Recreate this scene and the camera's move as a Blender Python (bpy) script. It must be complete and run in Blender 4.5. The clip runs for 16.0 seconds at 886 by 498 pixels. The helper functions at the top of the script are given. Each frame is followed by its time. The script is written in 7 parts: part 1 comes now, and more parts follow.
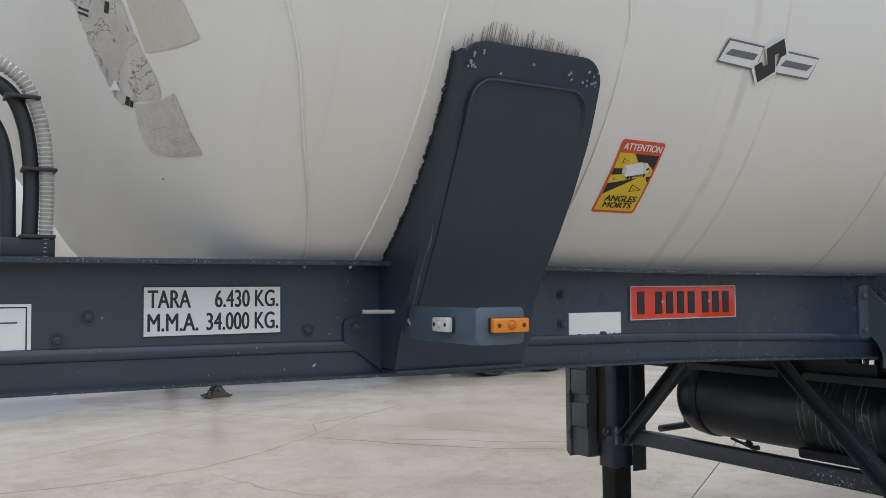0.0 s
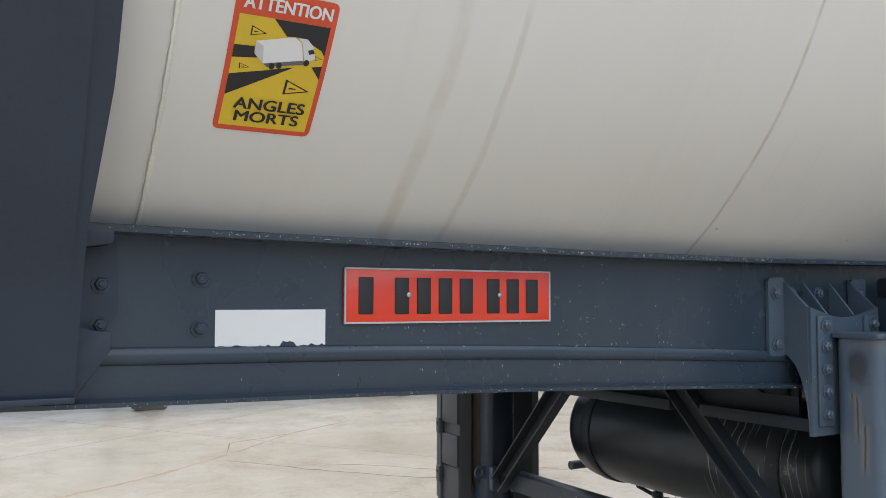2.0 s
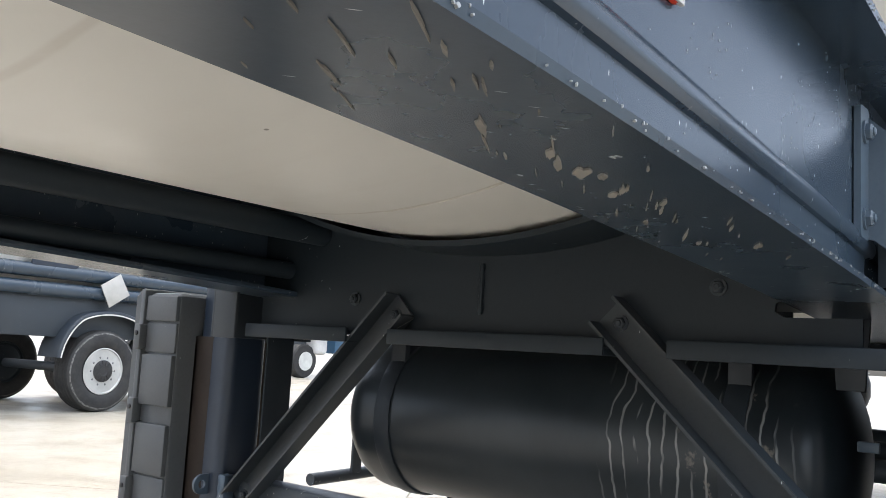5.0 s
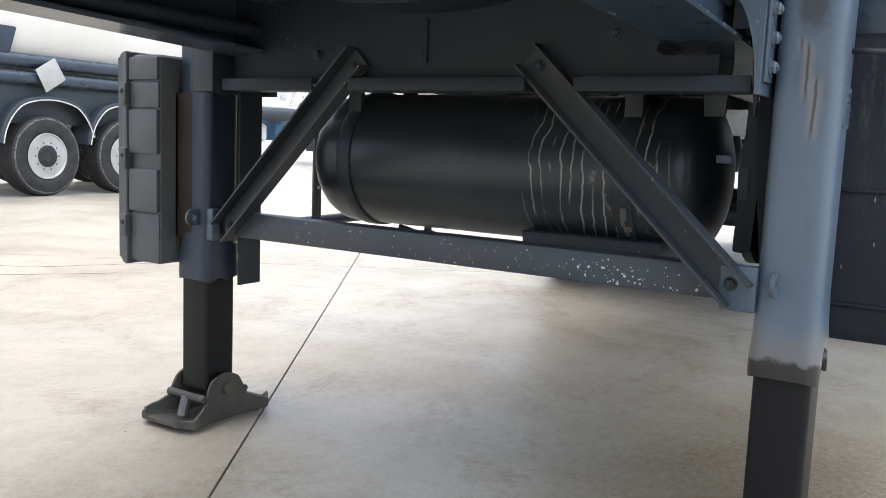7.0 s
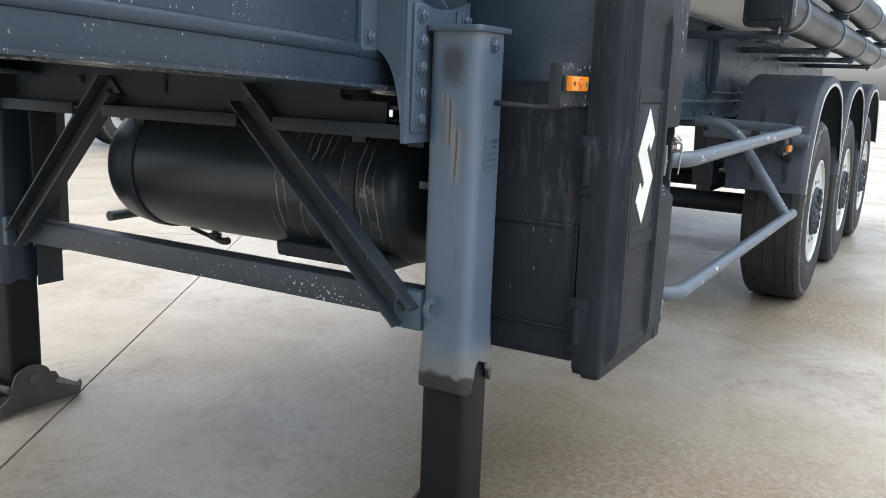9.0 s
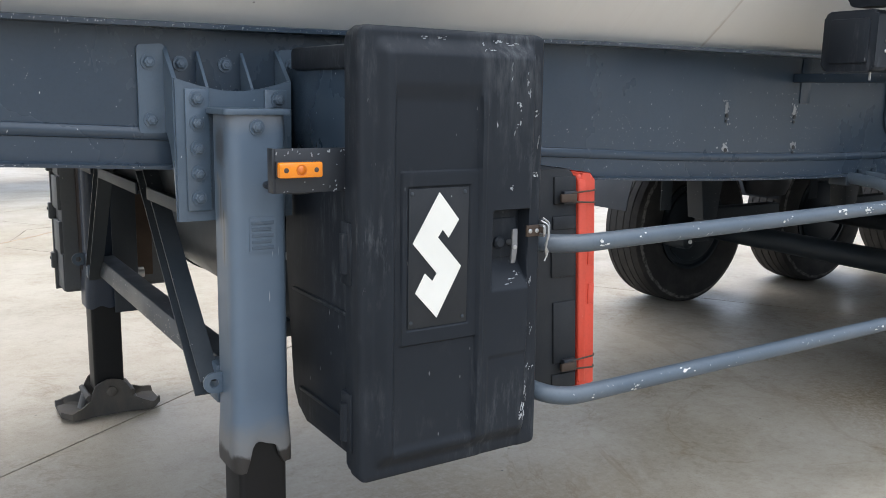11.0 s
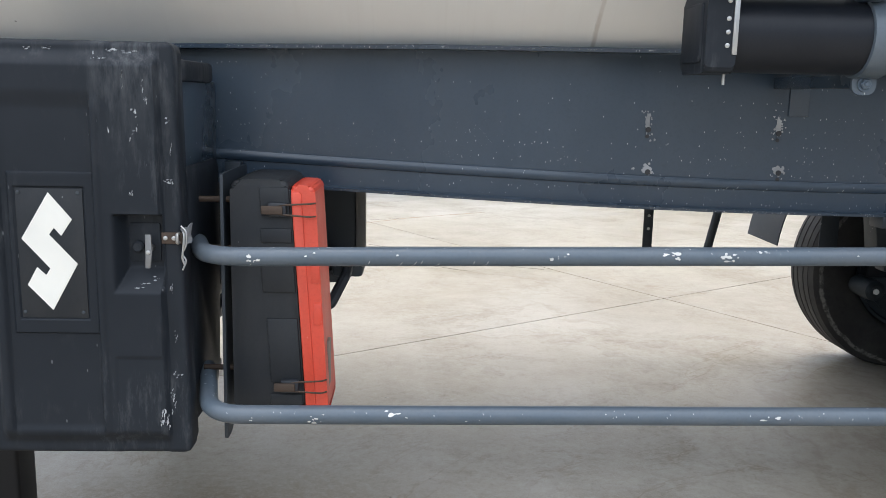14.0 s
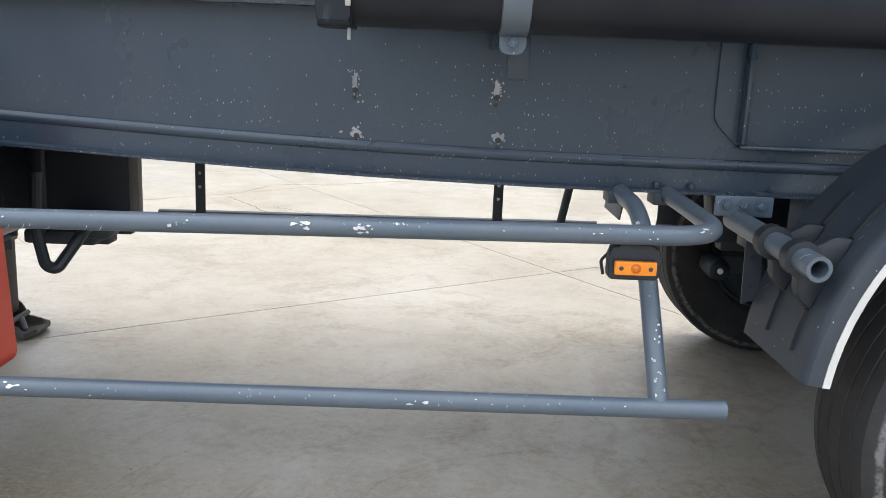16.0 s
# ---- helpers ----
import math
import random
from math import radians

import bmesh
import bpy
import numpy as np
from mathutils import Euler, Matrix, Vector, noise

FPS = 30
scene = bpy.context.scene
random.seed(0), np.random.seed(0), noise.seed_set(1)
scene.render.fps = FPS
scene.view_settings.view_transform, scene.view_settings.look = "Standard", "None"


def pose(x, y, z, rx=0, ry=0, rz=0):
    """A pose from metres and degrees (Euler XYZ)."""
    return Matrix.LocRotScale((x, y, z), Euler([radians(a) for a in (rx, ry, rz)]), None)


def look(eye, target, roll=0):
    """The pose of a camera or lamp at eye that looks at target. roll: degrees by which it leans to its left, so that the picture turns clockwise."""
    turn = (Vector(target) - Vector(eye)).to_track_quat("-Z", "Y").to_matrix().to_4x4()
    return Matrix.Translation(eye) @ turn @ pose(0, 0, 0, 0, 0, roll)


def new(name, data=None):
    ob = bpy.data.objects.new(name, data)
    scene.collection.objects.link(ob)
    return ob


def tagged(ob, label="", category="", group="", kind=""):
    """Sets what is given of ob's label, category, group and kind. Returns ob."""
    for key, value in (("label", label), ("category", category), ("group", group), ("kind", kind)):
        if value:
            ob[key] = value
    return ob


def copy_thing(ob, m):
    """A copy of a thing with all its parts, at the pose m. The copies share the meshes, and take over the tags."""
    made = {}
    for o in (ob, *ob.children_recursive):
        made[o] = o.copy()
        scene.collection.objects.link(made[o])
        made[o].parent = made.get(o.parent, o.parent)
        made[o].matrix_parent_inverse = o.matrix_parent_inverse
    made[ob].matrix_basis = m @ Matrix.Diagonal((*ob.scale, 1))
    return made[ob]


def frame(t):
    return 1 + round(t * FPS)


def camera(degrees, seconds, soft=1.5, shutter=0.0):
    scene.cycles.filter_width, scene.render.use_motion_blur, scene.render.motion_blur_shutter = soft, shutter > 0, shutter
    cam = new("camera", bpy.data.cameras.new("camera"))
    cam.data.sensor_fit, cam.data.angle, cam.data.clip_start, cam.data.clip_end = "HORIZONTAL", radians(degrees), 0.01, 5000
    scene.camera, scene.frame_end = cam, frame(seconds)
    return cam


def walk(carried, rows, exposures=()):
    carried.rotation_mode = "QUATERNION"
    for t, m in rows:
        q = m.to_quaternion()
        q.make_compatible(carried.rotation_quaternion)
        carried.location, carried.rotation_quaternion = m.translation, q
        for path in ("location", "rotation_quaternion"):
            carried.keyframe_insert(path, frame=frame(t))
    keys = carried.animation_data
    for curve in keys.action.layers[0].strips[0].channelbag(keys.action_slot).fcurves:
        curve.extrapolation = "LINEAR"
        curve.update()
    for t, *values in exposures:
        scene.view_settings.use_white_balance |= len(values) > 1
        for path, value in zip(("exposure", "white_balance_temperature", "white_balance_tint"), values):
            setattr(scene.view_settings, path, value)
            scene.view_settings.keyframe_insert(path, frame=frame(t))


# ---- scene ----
cam = camera(54.5, 16.0, 0.6)
PATH = [
    (0, (-1.109, -2.085, 1.467), (-0.078, -0.374, 1.563), -0.5),
    (0.5, (-0.808, -2.135, 1.471), (0.194, -0.406, 1.558), -0.5),
    (1, (-0.445, -2.013, 1.433), (0.54, -0.275, 1.519), -0.5),
    (1.5, (-0.08, -1.835, 1.41), (0.905, -0.097, 1.51), -0.2),
    (2, (0.181, -1.569, 1.412), (1.17, 0.166, 1.53), 0.1),
    (2.5, (0.35, -1.257, 1.4), (1.346, 0.472, 1.534), 0.5),
    (3, (0.567, -1.006, 1.369), (1.636, 0.678, 1.512), 0.7),
    (3.5, (0.709, -0.77, 1.312), (1.949, 0.793, 1.455), 0.6),
    (3.7, (0.729, -0.678, 1.275), (2.057, 0.812, 1.407), 0.9),
    (5.8, (0.557, -0.206, 0.948), (2.216, 0.889, 1.164), 3.2),
    (6, (0.519, -0.262, 0.93), (2.19, 0.83, 1.053), 3.2),
    (6.5, (0.383, -0.41, 0.951), (2.068, 0.664, 0.873), 2.5),
    (7, (0.307, -0.498, 0.941), (1.989, 0.555, 0.692), 2.3),
    (7.5, (0.262, -0.592, 0.936), (1.939, 0.436, 0.577), 2.1),
    (8, (0.275, -0.692, 0.939), (1.96, 0.32, 0.57), 2.3),
    (8.5, (0.343, -0.939, 1.05), (2.036, 0.057, 0.673), 2.3),
    (9, (0.477, -1.165, 1.201), (2.174, -0.177, 0.82), 2.2),
    (9.2, (0.589, -1.215, 1.214), (2.273, -0.202, 0.84), 2.2),
    (11.3, (1.724, -2.215, 1.38), (2.666, -0.488, 1.016), 1.2),
    (11.5, (1.836, -2.249, 1.375), (2.705, -0.486, 1.007), 1.3),
    (12, (2.154, -2.282, 1.369), (2.841, -0.436, 1.024), 1.1),
    (12.5, (2.444, -2.364, 1.376), (3.044, -0.487, 1.037), 1.3),
    (13, (2.757, -2.458, 1.389), (3.23, -0.544, 1.051), 1.4),
    (13.5, (3.132, -2.507, 1.396), (3.288, -0.544, 1.049), 0.9),
    (14, (3.451, -2.566, 1.402), (3.518, -0.599, 1.049), 1.2),
    (14.5, (3.742, -2.509, 1.401), (3.785, -0.545, 1.03), 1.6),
    (15, (3.975, -2.436, 1.412), (4.01, -0.475, 1.02), 2.0),
    (15.5, (4.242, -2.444, 1.419), (4.271, -0.487, 1.008), 2.4),
    (16, (4.376, -2.432, 1.402), (4.399, -0.478, 0.975), 2.5),
]
EXPOSURE = [(t, stops, 6300, 8) for t, stops in ((0.0, 0.83), (1.5, 1.18), (2.2, 1.28), (3.0, 1.46), (3.7, 1.66), (6.0, 2.3), (7.5, 1.95), (8.5, 1.93), (9.0, 1.85), (11.5, 1.7), (12.5, 1.62), (14.0, 1.7), (16.0, 1.85))]  # seconds, stops, kelvin, tint
walk(cam, [(t, look(eye, target, roll)) for t, eye, target, roll in PATH], EXPOSURE)

# ---------------------------------------------------------------- light
world = bpy.data.worlds.new("overcast_sky")
scene.world = world
world.use_nodes = True
wn = world.node_tree
sky = wn.nodes.new("ShaderNodeTexSky")
sky.sky_type, sky.sun_disc = "NISHITA", False
sky.sun_elevation, sky.sun_rotation = radians(78), radians(-10)
sky.air_density, sky.dust_density, sky.ozone_density = 0.75, 4.0, 0.3
wn.nodes["Background"].inputs["Strength"].default_value = 0.11
grey = wn.nodes.new("ShaderNodeHueSaturation")
grey.inputs["Saturation"].default_value = 0.62
wn.links.new(sky.outputs[0], grey.inputs["Color"])
wn.links.new(grey.outputs[0], wn.nodes["Background"].inputs["Color"])
sun = new("sun", bpy.data.lights.new("sun", "SUN"))
sun.data.energy, sun.data.angle, sun.data.color = 1.05, radians(104), (0.925, 0.957, 1.0)
sun.matrix_world = look((-0.65, -2.3, 5.0), (0, 0, 0))

# ---------------------------------------------------------------- materials


class Nodes:
    """A small wrapper that builds one Principled material."""

    def __init__(self, name):
        self.mat = bpy.data.materials.new(name)
        self.mat.use_nodes = True
        self.nt = self.mat.node_tree
        self.bsdf = self.nt.nodes["Principled BSDF"]
        self.co = self.nt.nodes.new("ShaderNodeTexCoord").outputs["Object"]

    def link(self, a, b):
        self.nt.links.new(a, b)

    def stretch(self, sx, sy, sz, world_space=False):
        m = self.nt.nodes.new("ShaderNodeMapping")
        m.inputs["Scale"].default_value = (sx, sy, sz)
        if world_space:
            self.link(self.nt.nodes.new("ShaderNodeNewGeometry").outputs["Position"], m.inputs["Vector"])
        else:
            self.link(self.co, m.inputs["Vector"])
        return m.outputs[0]

    def noise(self, scale, detail=4, rough=0.55, vec=None, distort=0.0):
        n = self.nt.nodes.new("ShaderNodeTexNoise")
        n.inputs["Scale"].default_value, n.inputs["Detail"].default_value = scale, detail
        n.inputs["Roughness"].default_value, n.inputs["Distortion"].default_value = rough, distort
        self.link(vec or self.co, n.inputs["Vector"])
        return n.outputs["Fac"]

    def voronoi(self, scale, vec=None, feature="F1"):
        n = self.nt.nodes.new("ShaderNodeTexVoronoi")
        n.feature = feature
        n.inputs["Scale"].default_value = scale
        self.link(vec or self.co, n.inputs["Vector"])
        return n

    def flat2(self, scale, up=0.3):
        """A cell pattern laid over upright faces, its cells taller than wide."""
        sep, com = self.nt.nodes.new("ShaderNodeSeparateXYZ"), self.nt.nodes.new("ShaderNodeCombineXYZ")
        self.link(self.co, sep.inputs[0])
        self.link(self.math("ADD", sep.outputs["X"], self.math("MULTIPLY", sep.outputs["Y"], 0.97)), com.inputs[0])
        self.link(self.math("ADD", self.math("MULTIPLY", sep.outputs["Z"], up), self.math("MULTIPLY", sep.outputs["Y"], 0.25)), com.inputs[1])
        v = self.voronoi(scale, com.outputs[0])
        v.voronoi_dimensions = "2D"
        return v

    def span(self, fac, a, b, lo=0.0, hi=1.0):
        m = self.nt.nodes.new("ShaderNodeMapRange")
        for i, v in zip((1, 2, 3, 4), (a, b, lo, hi)):
            m.inputs[i].default_value = v
        self.link(fac, m.inputs[0])
        return m.outputs[0]

    def math(self, op, a, b):
        m = self.nt.nodes.new("ShaderNodeMath")
        m.operation = op
        for i, v in enumerate((a, b)):
            if isinstance(v, (int, float)):
                m.inputs[i].default_value = v
            else:
                self.link(v, m.inputs[i])
        return m.outputs[0]

    def mix(self, fac, a, b):
        m = self.nt.nodes.new("ShaderNodeMix")
        m.data_type = "RGBA"
        for i, v in ((0, fac), (6, a), (7, b)):
            if isinstance(v, (int, float)):
                m.inputs[i].default_value = v
            elif isinstance(v, tuple):
                m.inputs[i].default_value = (*v, 1.0)
            else:
                self.link(v, m.inputs[i])
        return m.outputs[2]

    def bump(self, height, strength=0.2, distance=0.002):
        b = self.nt.nodes.new("ShaderNodeBump")
        b.inputs["Strength"].default_value, b.inputs["Distance"].default_value = strength, distance
        self.link(height, b.inputs["Height"])
        self.link(b.outputs[0], self.bsdf.inputs["Normal"])

    def done(self, color, rough=0.5, metal=0.0, coat=0.0, spec=0.5):
        self.bsdf.inputs["Specular IOR Level"].default_value = spec
        if isinstance(color, tuple):
            self.bsdf.inputs["Base Color"].default_value = (*color, 1.0)
        else:
            self.link(color, self.bsdf.inputs["Base Color"])
        if isinstance(rough, (int, float)):
            self.bsdf.inputs["Roughness"].default_value = rough
        else:
            self.link(rough, self.bsdf.inputs["Roughness"])
        self.bsdf.inputs["Metallic"].default_value = metal
        self.bsdf.inputs["Coat Weight"].default_value = coat
        return self.mat


def worn_paint(name, base, rough=0.42, spec=0.5, chips=0.5, dust=0.25, dust_color=(0.16, 0.16, 0.155), chip_color=(0.62, 0.63, 0.62), scale=1.0, rearward=0.0, smears=()):
    """Brushed chassis paint with dust film, small pale chips and larger scuffs."""
    n = Nodes(name)
    big = n.noise(1.3 * scale, 5, 0.6)
    fine = n.noise(45 * scale, 4, 0.6)
    col = n.mix(n.span(big, 0.3, 0.7), tuple(c * 0.88 for c in base), tuple(c * 1.12 for c in base))
    film = n.math("MULTIPLY", n.span(n.noise(3.1 * scale, 6, 0.65, n.stretch(1, 1, 0.45)), 0.42, 0.75), dust)
    col = n.mix(film, col, dust_color)
    speck = n.flat2(78 * scale)
    where = n.nt.nodes.new("ShaderNodeSeparateXYZ")
    n.link(n.co, where.inputs[0])
    calm = n.math("MULTIPLY", n.math("ADD", n.span(where.outputs["X"], -2.0, 0.5, 1, 0), n.span(where.outputs["Z"], 0.32, 0.46, 0, 1.2)), rearward)
    dots = n.math("MULTIPLY", n.span(speck.outputs["Distance"], 0.03, 0.07, 1, 0),
                  n.span(n.math("SUBTRACT", n.math("ADD", speck.outputs["Color"], n.math("MULTIPLY", n.noise(2.6 * scale, 4, 0.6), 0.9)), calm), 1.37 - 0.22 * chips, 1.4 - 0.22 * chips))
    scuff = n.math("MULTIPLY", n.span(n.noise(30 * scale, 6, 0.7), 0.66, 0.7), n.span(n.noise(2.3 * scale, 3), 0.6 - 0.05 * chips, 0.66 - 0.05 * chips))
    worn = n.math("MINIMUM", n.math("ADD", dots, n.math("MULTIPLY", scuff, chips)), 1.0)
    col = n.mix(worn, col, chip_color)
    col = n.mix(n.math("MULTIPLY", n.span(n.noise(130 * scale, 3, 0.6), 0.5, 0.72), 0.22), col, tuple(c * 0.55 for c in base))
    for x, z, w, h, k in smears:
        dx = n.math("DIVIDE", n.math("SUBTRACT", where.outputs["X"], x), w)
        dz = n.math("DIVIDE", n.math("SUBTRACT", where.outputs["Z"], z), h)
        away = n.math("ADD", n.math("ADD", n.math("MULTIPLY", dx, dx), n.math("MULTIPLY", dz, dz)), n.math("MULTIPLY", n.math("SUBTRACT", n.noise(32, 5, 0.7), 0.5), 1.6))
        col = n.mix(n.math("MULTIPLY", n.span(away, 0.1, 1.0, 1, 0), k), col, (0.2, 0.215, 0.23))
    dent = n.noise(2.4 * scale, 2, 0.4, n.stretch(0.7, 1, 1.3))
    n.bump(n.math("ADD", n.math("ADD", fine, n.math("MULTIPLY", worn, -0.6)), n.math("MULTIPLY", dent, 14.0)), 0.14, 0.001)
    return n.done(col, n.math("ADD", n.span(big, 0.3, 0.7, rough - 0.06, rough + 0.08), n.math("MULTIPLY", film, 0.5)), spec=spec)


def make_box_plastic():
    """Black polyethylene, greyed by handling, with pale vertical rubs and gouges."""
    n = Nodes("black_box_plastic")
    col = n.mix(n.span(n.noise(2.2, 5, 0.6), 0.3, 0.7), (0.0115, 0.0145, 0.019), (0.018, 0.0215, 0.027))
    rub = n.math("MULTIPLY", n.span(n.noise(26, 6, 0.75, n.stretch(1.6, 1.6, 0.3)), 0.5, 0.72), n.span(n.noise(3.4, 4, 0.6), 0.48, 0.7))
    col = n.mix(n.math("MULTIPLY", rub, 0.42), col, (0.2, 0.21, 0.22))
    cut = n.math("MULTIPLY", n.span(n.noise(34, 5, 0.7, n.stretch(1.7, 1.7, 0.4)), 0.67, 0.71), n.span(n.noise(4.2, 3, 0.6), 0.58, 0.64))
    col = n.mix(n.math("MULTIPLY", cut, 0.85), col, (0.5, 0.51, 0.52))
    place = n.nt.nodes.new("ShaderNodeSeparateXYZ")
    n.link(n.co, place.inputs[0])
    handled = n.math("MULTIPLY", n.span(place.outputs["X"], 0.0, 0.1), n.span(n.math("ADD", place.outputs["Z"], n.math("MULTIPLY", n.noise(9, 3), 0.3)), 0.88, 1.12))
    streaky = n.span(n.noise(15, 6, 0.7, n.stretch(1.8, 1.8, 0.35)), 0.44, 0.66)
    col = n.mix(n.math("MULTIPLY", n.math("MULTIPLY", handled, streaky), 0.22), col, (0.24, 0.25, 0.26))
    fine = n.voronoi(48, n.stretch(1, 1, 0.4))
    dots = n.math("MULTIPLY", n.span(fine.outputs["Distance"], 0.07, 0.12, 1, 0), n.span(fine.outputs["Color"], 0.76, 0.79))
    col = n.mix(n.math("MULTIPLY", dots, 0.3), col, (0.4, 0.41, 0.42))
    n.bump(n.math("ADD", n.noise(80, 4), n.math("MULTIPLY", cut, -1.5)), 0.14, 0.001)
    return n.done(col, n.span(n.noise(5, 4), 0.3, 0.7, 0.45, 0.58), spec=0.18)


def plain(name, base, rough=0.5, metal=0.0, vary=0.12, grain=60, bump=0.08):
    n = Nodes(name)
    col = n.mix(n.span(n.noise(5, 5, 0.6), 0.3, 0.7), tuple(c * (1 - vary) for c in base), tuple(min(1, c * (1 + vary)) for c in base))
    n.bump(n.noise(grain, 4), bump, 0.001)
    return n.done(col, rough, metal)


def make_tank_paint():
    n = Nodes("tank_cream_paint")
    big = n.noise(0.6, 5, 0.6, n.stretch(1.6, 0.5, 0.5))
    col = n.mix(n.span(big, 0.3, 0.7), (0.68, 0.655, 0.608), (0.76, 0.742, 0.702))
    runs = n.noise(5.5, 4, 0.6, n.stretch(1.7, 0.12, 0.12))
    col = n.mix(n.math("MULTIPLY", n.span(runs, 0.55, 0.74), 0.065), col, (0.46, 0.375, 0.29))
    thin = n.math("MULTIPLY", n.span(n.noise(16, 3, 0.6, n.stretch(1.7, 0.05, 0.05)), 0.6, 0.7), n.span(n.noise(2.2, 3, 0.6, n.stretch(1.5, 0.5, 0.5)), 0.42, 0.62))
    col = n.mix(n.math("MULTIPLY", thin, 0.07), col, (0.34, 0.27, 0.2))
    sep = n.nt.nodes.new("ShaderNodeSeparateXYZ")
    n.link(n.co, sep.inputs[0])
    along = n.math("ADD", sep.outputs["X"], n.math("MULTIPLY", n.math("SUBTRACT", n.noise(3, 3), 0.5), 0.03))
    for x, w, k in ((-1.722, 0.007, 0.36), (-2.57, 0.02, 0.2), (-2.44, 0.01, 0.18), (0.46, 0.008, 0.36)):
        drip = n.span(n.math("ABSOLUTE", n.math("SUBTRACT", along, x), 0), w * 0.4, w, 1, 0)
        patchy = n.span(n.noise(7, 4, 0.6), 0.36, 0.56, 0.25, 1)
        col = n.mix(n.math("MULTIPLY", n.math("MULTIPLY", drip, patchy), k), col, (0.3, 0.21, 0.13))
    speck = n.voronoi(9, n.stretch(1, 1, 1))
    dots = n.math("MULTIPLY", n.span(speck.outputs["Distance"], 0.02, 0.035, 1, 0), n.span(speck.outputs["Color"], 0.72, 0.74))
    col = n.mix(n.math("MULTIPLY", dots, 0.8), col, (0.1, 0.085, 0.07))
    n.bump(n.noise(2.5, 3), 0.06, 0.01)
    return n.done(col, n.span(n.noise(9, 5), 0.3, 0.7, 0.3, 0.45))


def make_concrete():
    """Power-floated yard concrete: pale grey skin worn through to ochre aggregate, rusty veins, grit."""
    n = Nodes("yard_concrete")
    p = n.stretch(1, 1, 1, world_space=True)
    big = n.noise(0.28, 7, 0.62, p, 0.7)
    mid = n.noise(1.3, 7, 0.65, p, 0.8)
    mott = n.noise(26, 6, 0.72, p)
    blot = n.noise(7, 6, 0.7, p, 0.4)
    grit = n.noise(240, 3, 0.6, p)
    grain = n.noise(85, 5, 0.75, p)
    col = n.mix(n.span(big, 0.36, 0.64), (0.305, 0.27, 0.21), (0.39, 0.366, 0.315))
    col = n.mix(n.math("MULTIPLY", n.span(mid, 0.5, 0.68), 0.6), col, (0.226, 0.192, 0.137))
    col = n.mix(n.math("MULTIPLY", n.span(blot, 0.5, 0.7), 0.25), col, (0.186, 0.151, 0.103))
    col = n.mix(n.math("MULTIPLY", n.span(blot, 0.48, 0.32), 0.18), col, (0.398, 0.370, 0.323))
    col = n.mix(n.math("MULTIPLY", n.span(mott, 0.5, 0.66), n.span(mid, 0.42, 0.66, 0.12, 0.5)), col, (0.158, 0.127, 0.086))
    col = n.mix(n.math("MULTIPLY", n.span(mott, 0.46, 0.34), 0.3), col, (0.398, 0.378, 0.329))
    col = n.mix(n.math("MULTIPLY", n.span(grit, 0.54, 0.7), 0.35), col, (0.137, 0.110, 0.076))
    col = n.mix(n.math("MULTIPLY", n.span(grain, 0.52, 0.64), n.span(blot, 0.4, 0.62, 0.1, 0.42)), col, (0.18, 0.138, 0.09))
    col = n.mix(n.math("MULTIPLY", n.span(grain, 0.45, 0.34), 0.22), col, (0.46, 0.43, 0.37))
    edge = n.span(n.math("ABSOLUTE", n.math("SUBTRACT", big, 0.55), 0), 0.0, 0.012, 1, 0)
    col = n.mix(n.math("MULTIPLY", edge, 0.25), col, (0.151, 0.110, 0.062))
    vein = n.span(n.math("ABSOLUTE", n.math("SUBTRACT", n.noise(0.7, 6, 0.62, p, 1.6), 0.5), 0), 0.0, 0.01, 1, 0)
    col = n.mix(n.math("MULTIPLY", vein, n.span(mid, 0.45, 0.6, 0, 0.45)), col, (0.165, 0.110, 0.058))
    sep = n.nt.nodes.new("ShaderNodeSeparateXYZ")
    n.link(p, sep.inputs[0])
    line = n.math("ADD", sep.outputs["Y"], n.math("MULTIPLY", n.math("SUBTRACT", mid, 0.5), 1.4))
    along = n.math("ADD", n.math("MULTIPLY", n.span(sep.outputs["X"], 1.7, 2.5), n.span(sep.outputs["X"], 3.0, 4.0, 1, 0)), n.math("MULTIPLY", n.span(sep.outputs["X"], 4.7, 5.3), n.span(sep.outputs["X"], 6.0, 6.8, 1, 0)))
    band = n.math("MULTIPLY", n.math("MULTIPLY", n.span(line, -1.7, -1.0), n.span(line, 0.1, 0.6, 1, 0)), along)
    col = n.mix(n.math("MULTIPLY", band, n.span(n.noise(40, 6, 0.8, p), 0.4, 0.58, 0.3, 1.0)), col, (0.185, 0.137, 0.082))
    speck = n.voronoi(7, p)
    dots = n.math("MULTIPLY", n.span(speck.outputs["Distance"], 0.03, 0.05, 1, 0), n.span(speck.outputs["Color"], 0.72, 0.75))
    col = n.mix(n.math("MULTIPLY", dots, 0.75), col, (0.041, 0.038, 0.034))
    n.bump(n.math("ADD", mott, n.math("MULTIPLY", mid, 2.0)), 0.12, 0.002)
    return n.done(col, n.span(n.noise(1.1, 5, 0.6, p), 0.35, 0.65, 0.3, 0.55), spec=0.35)


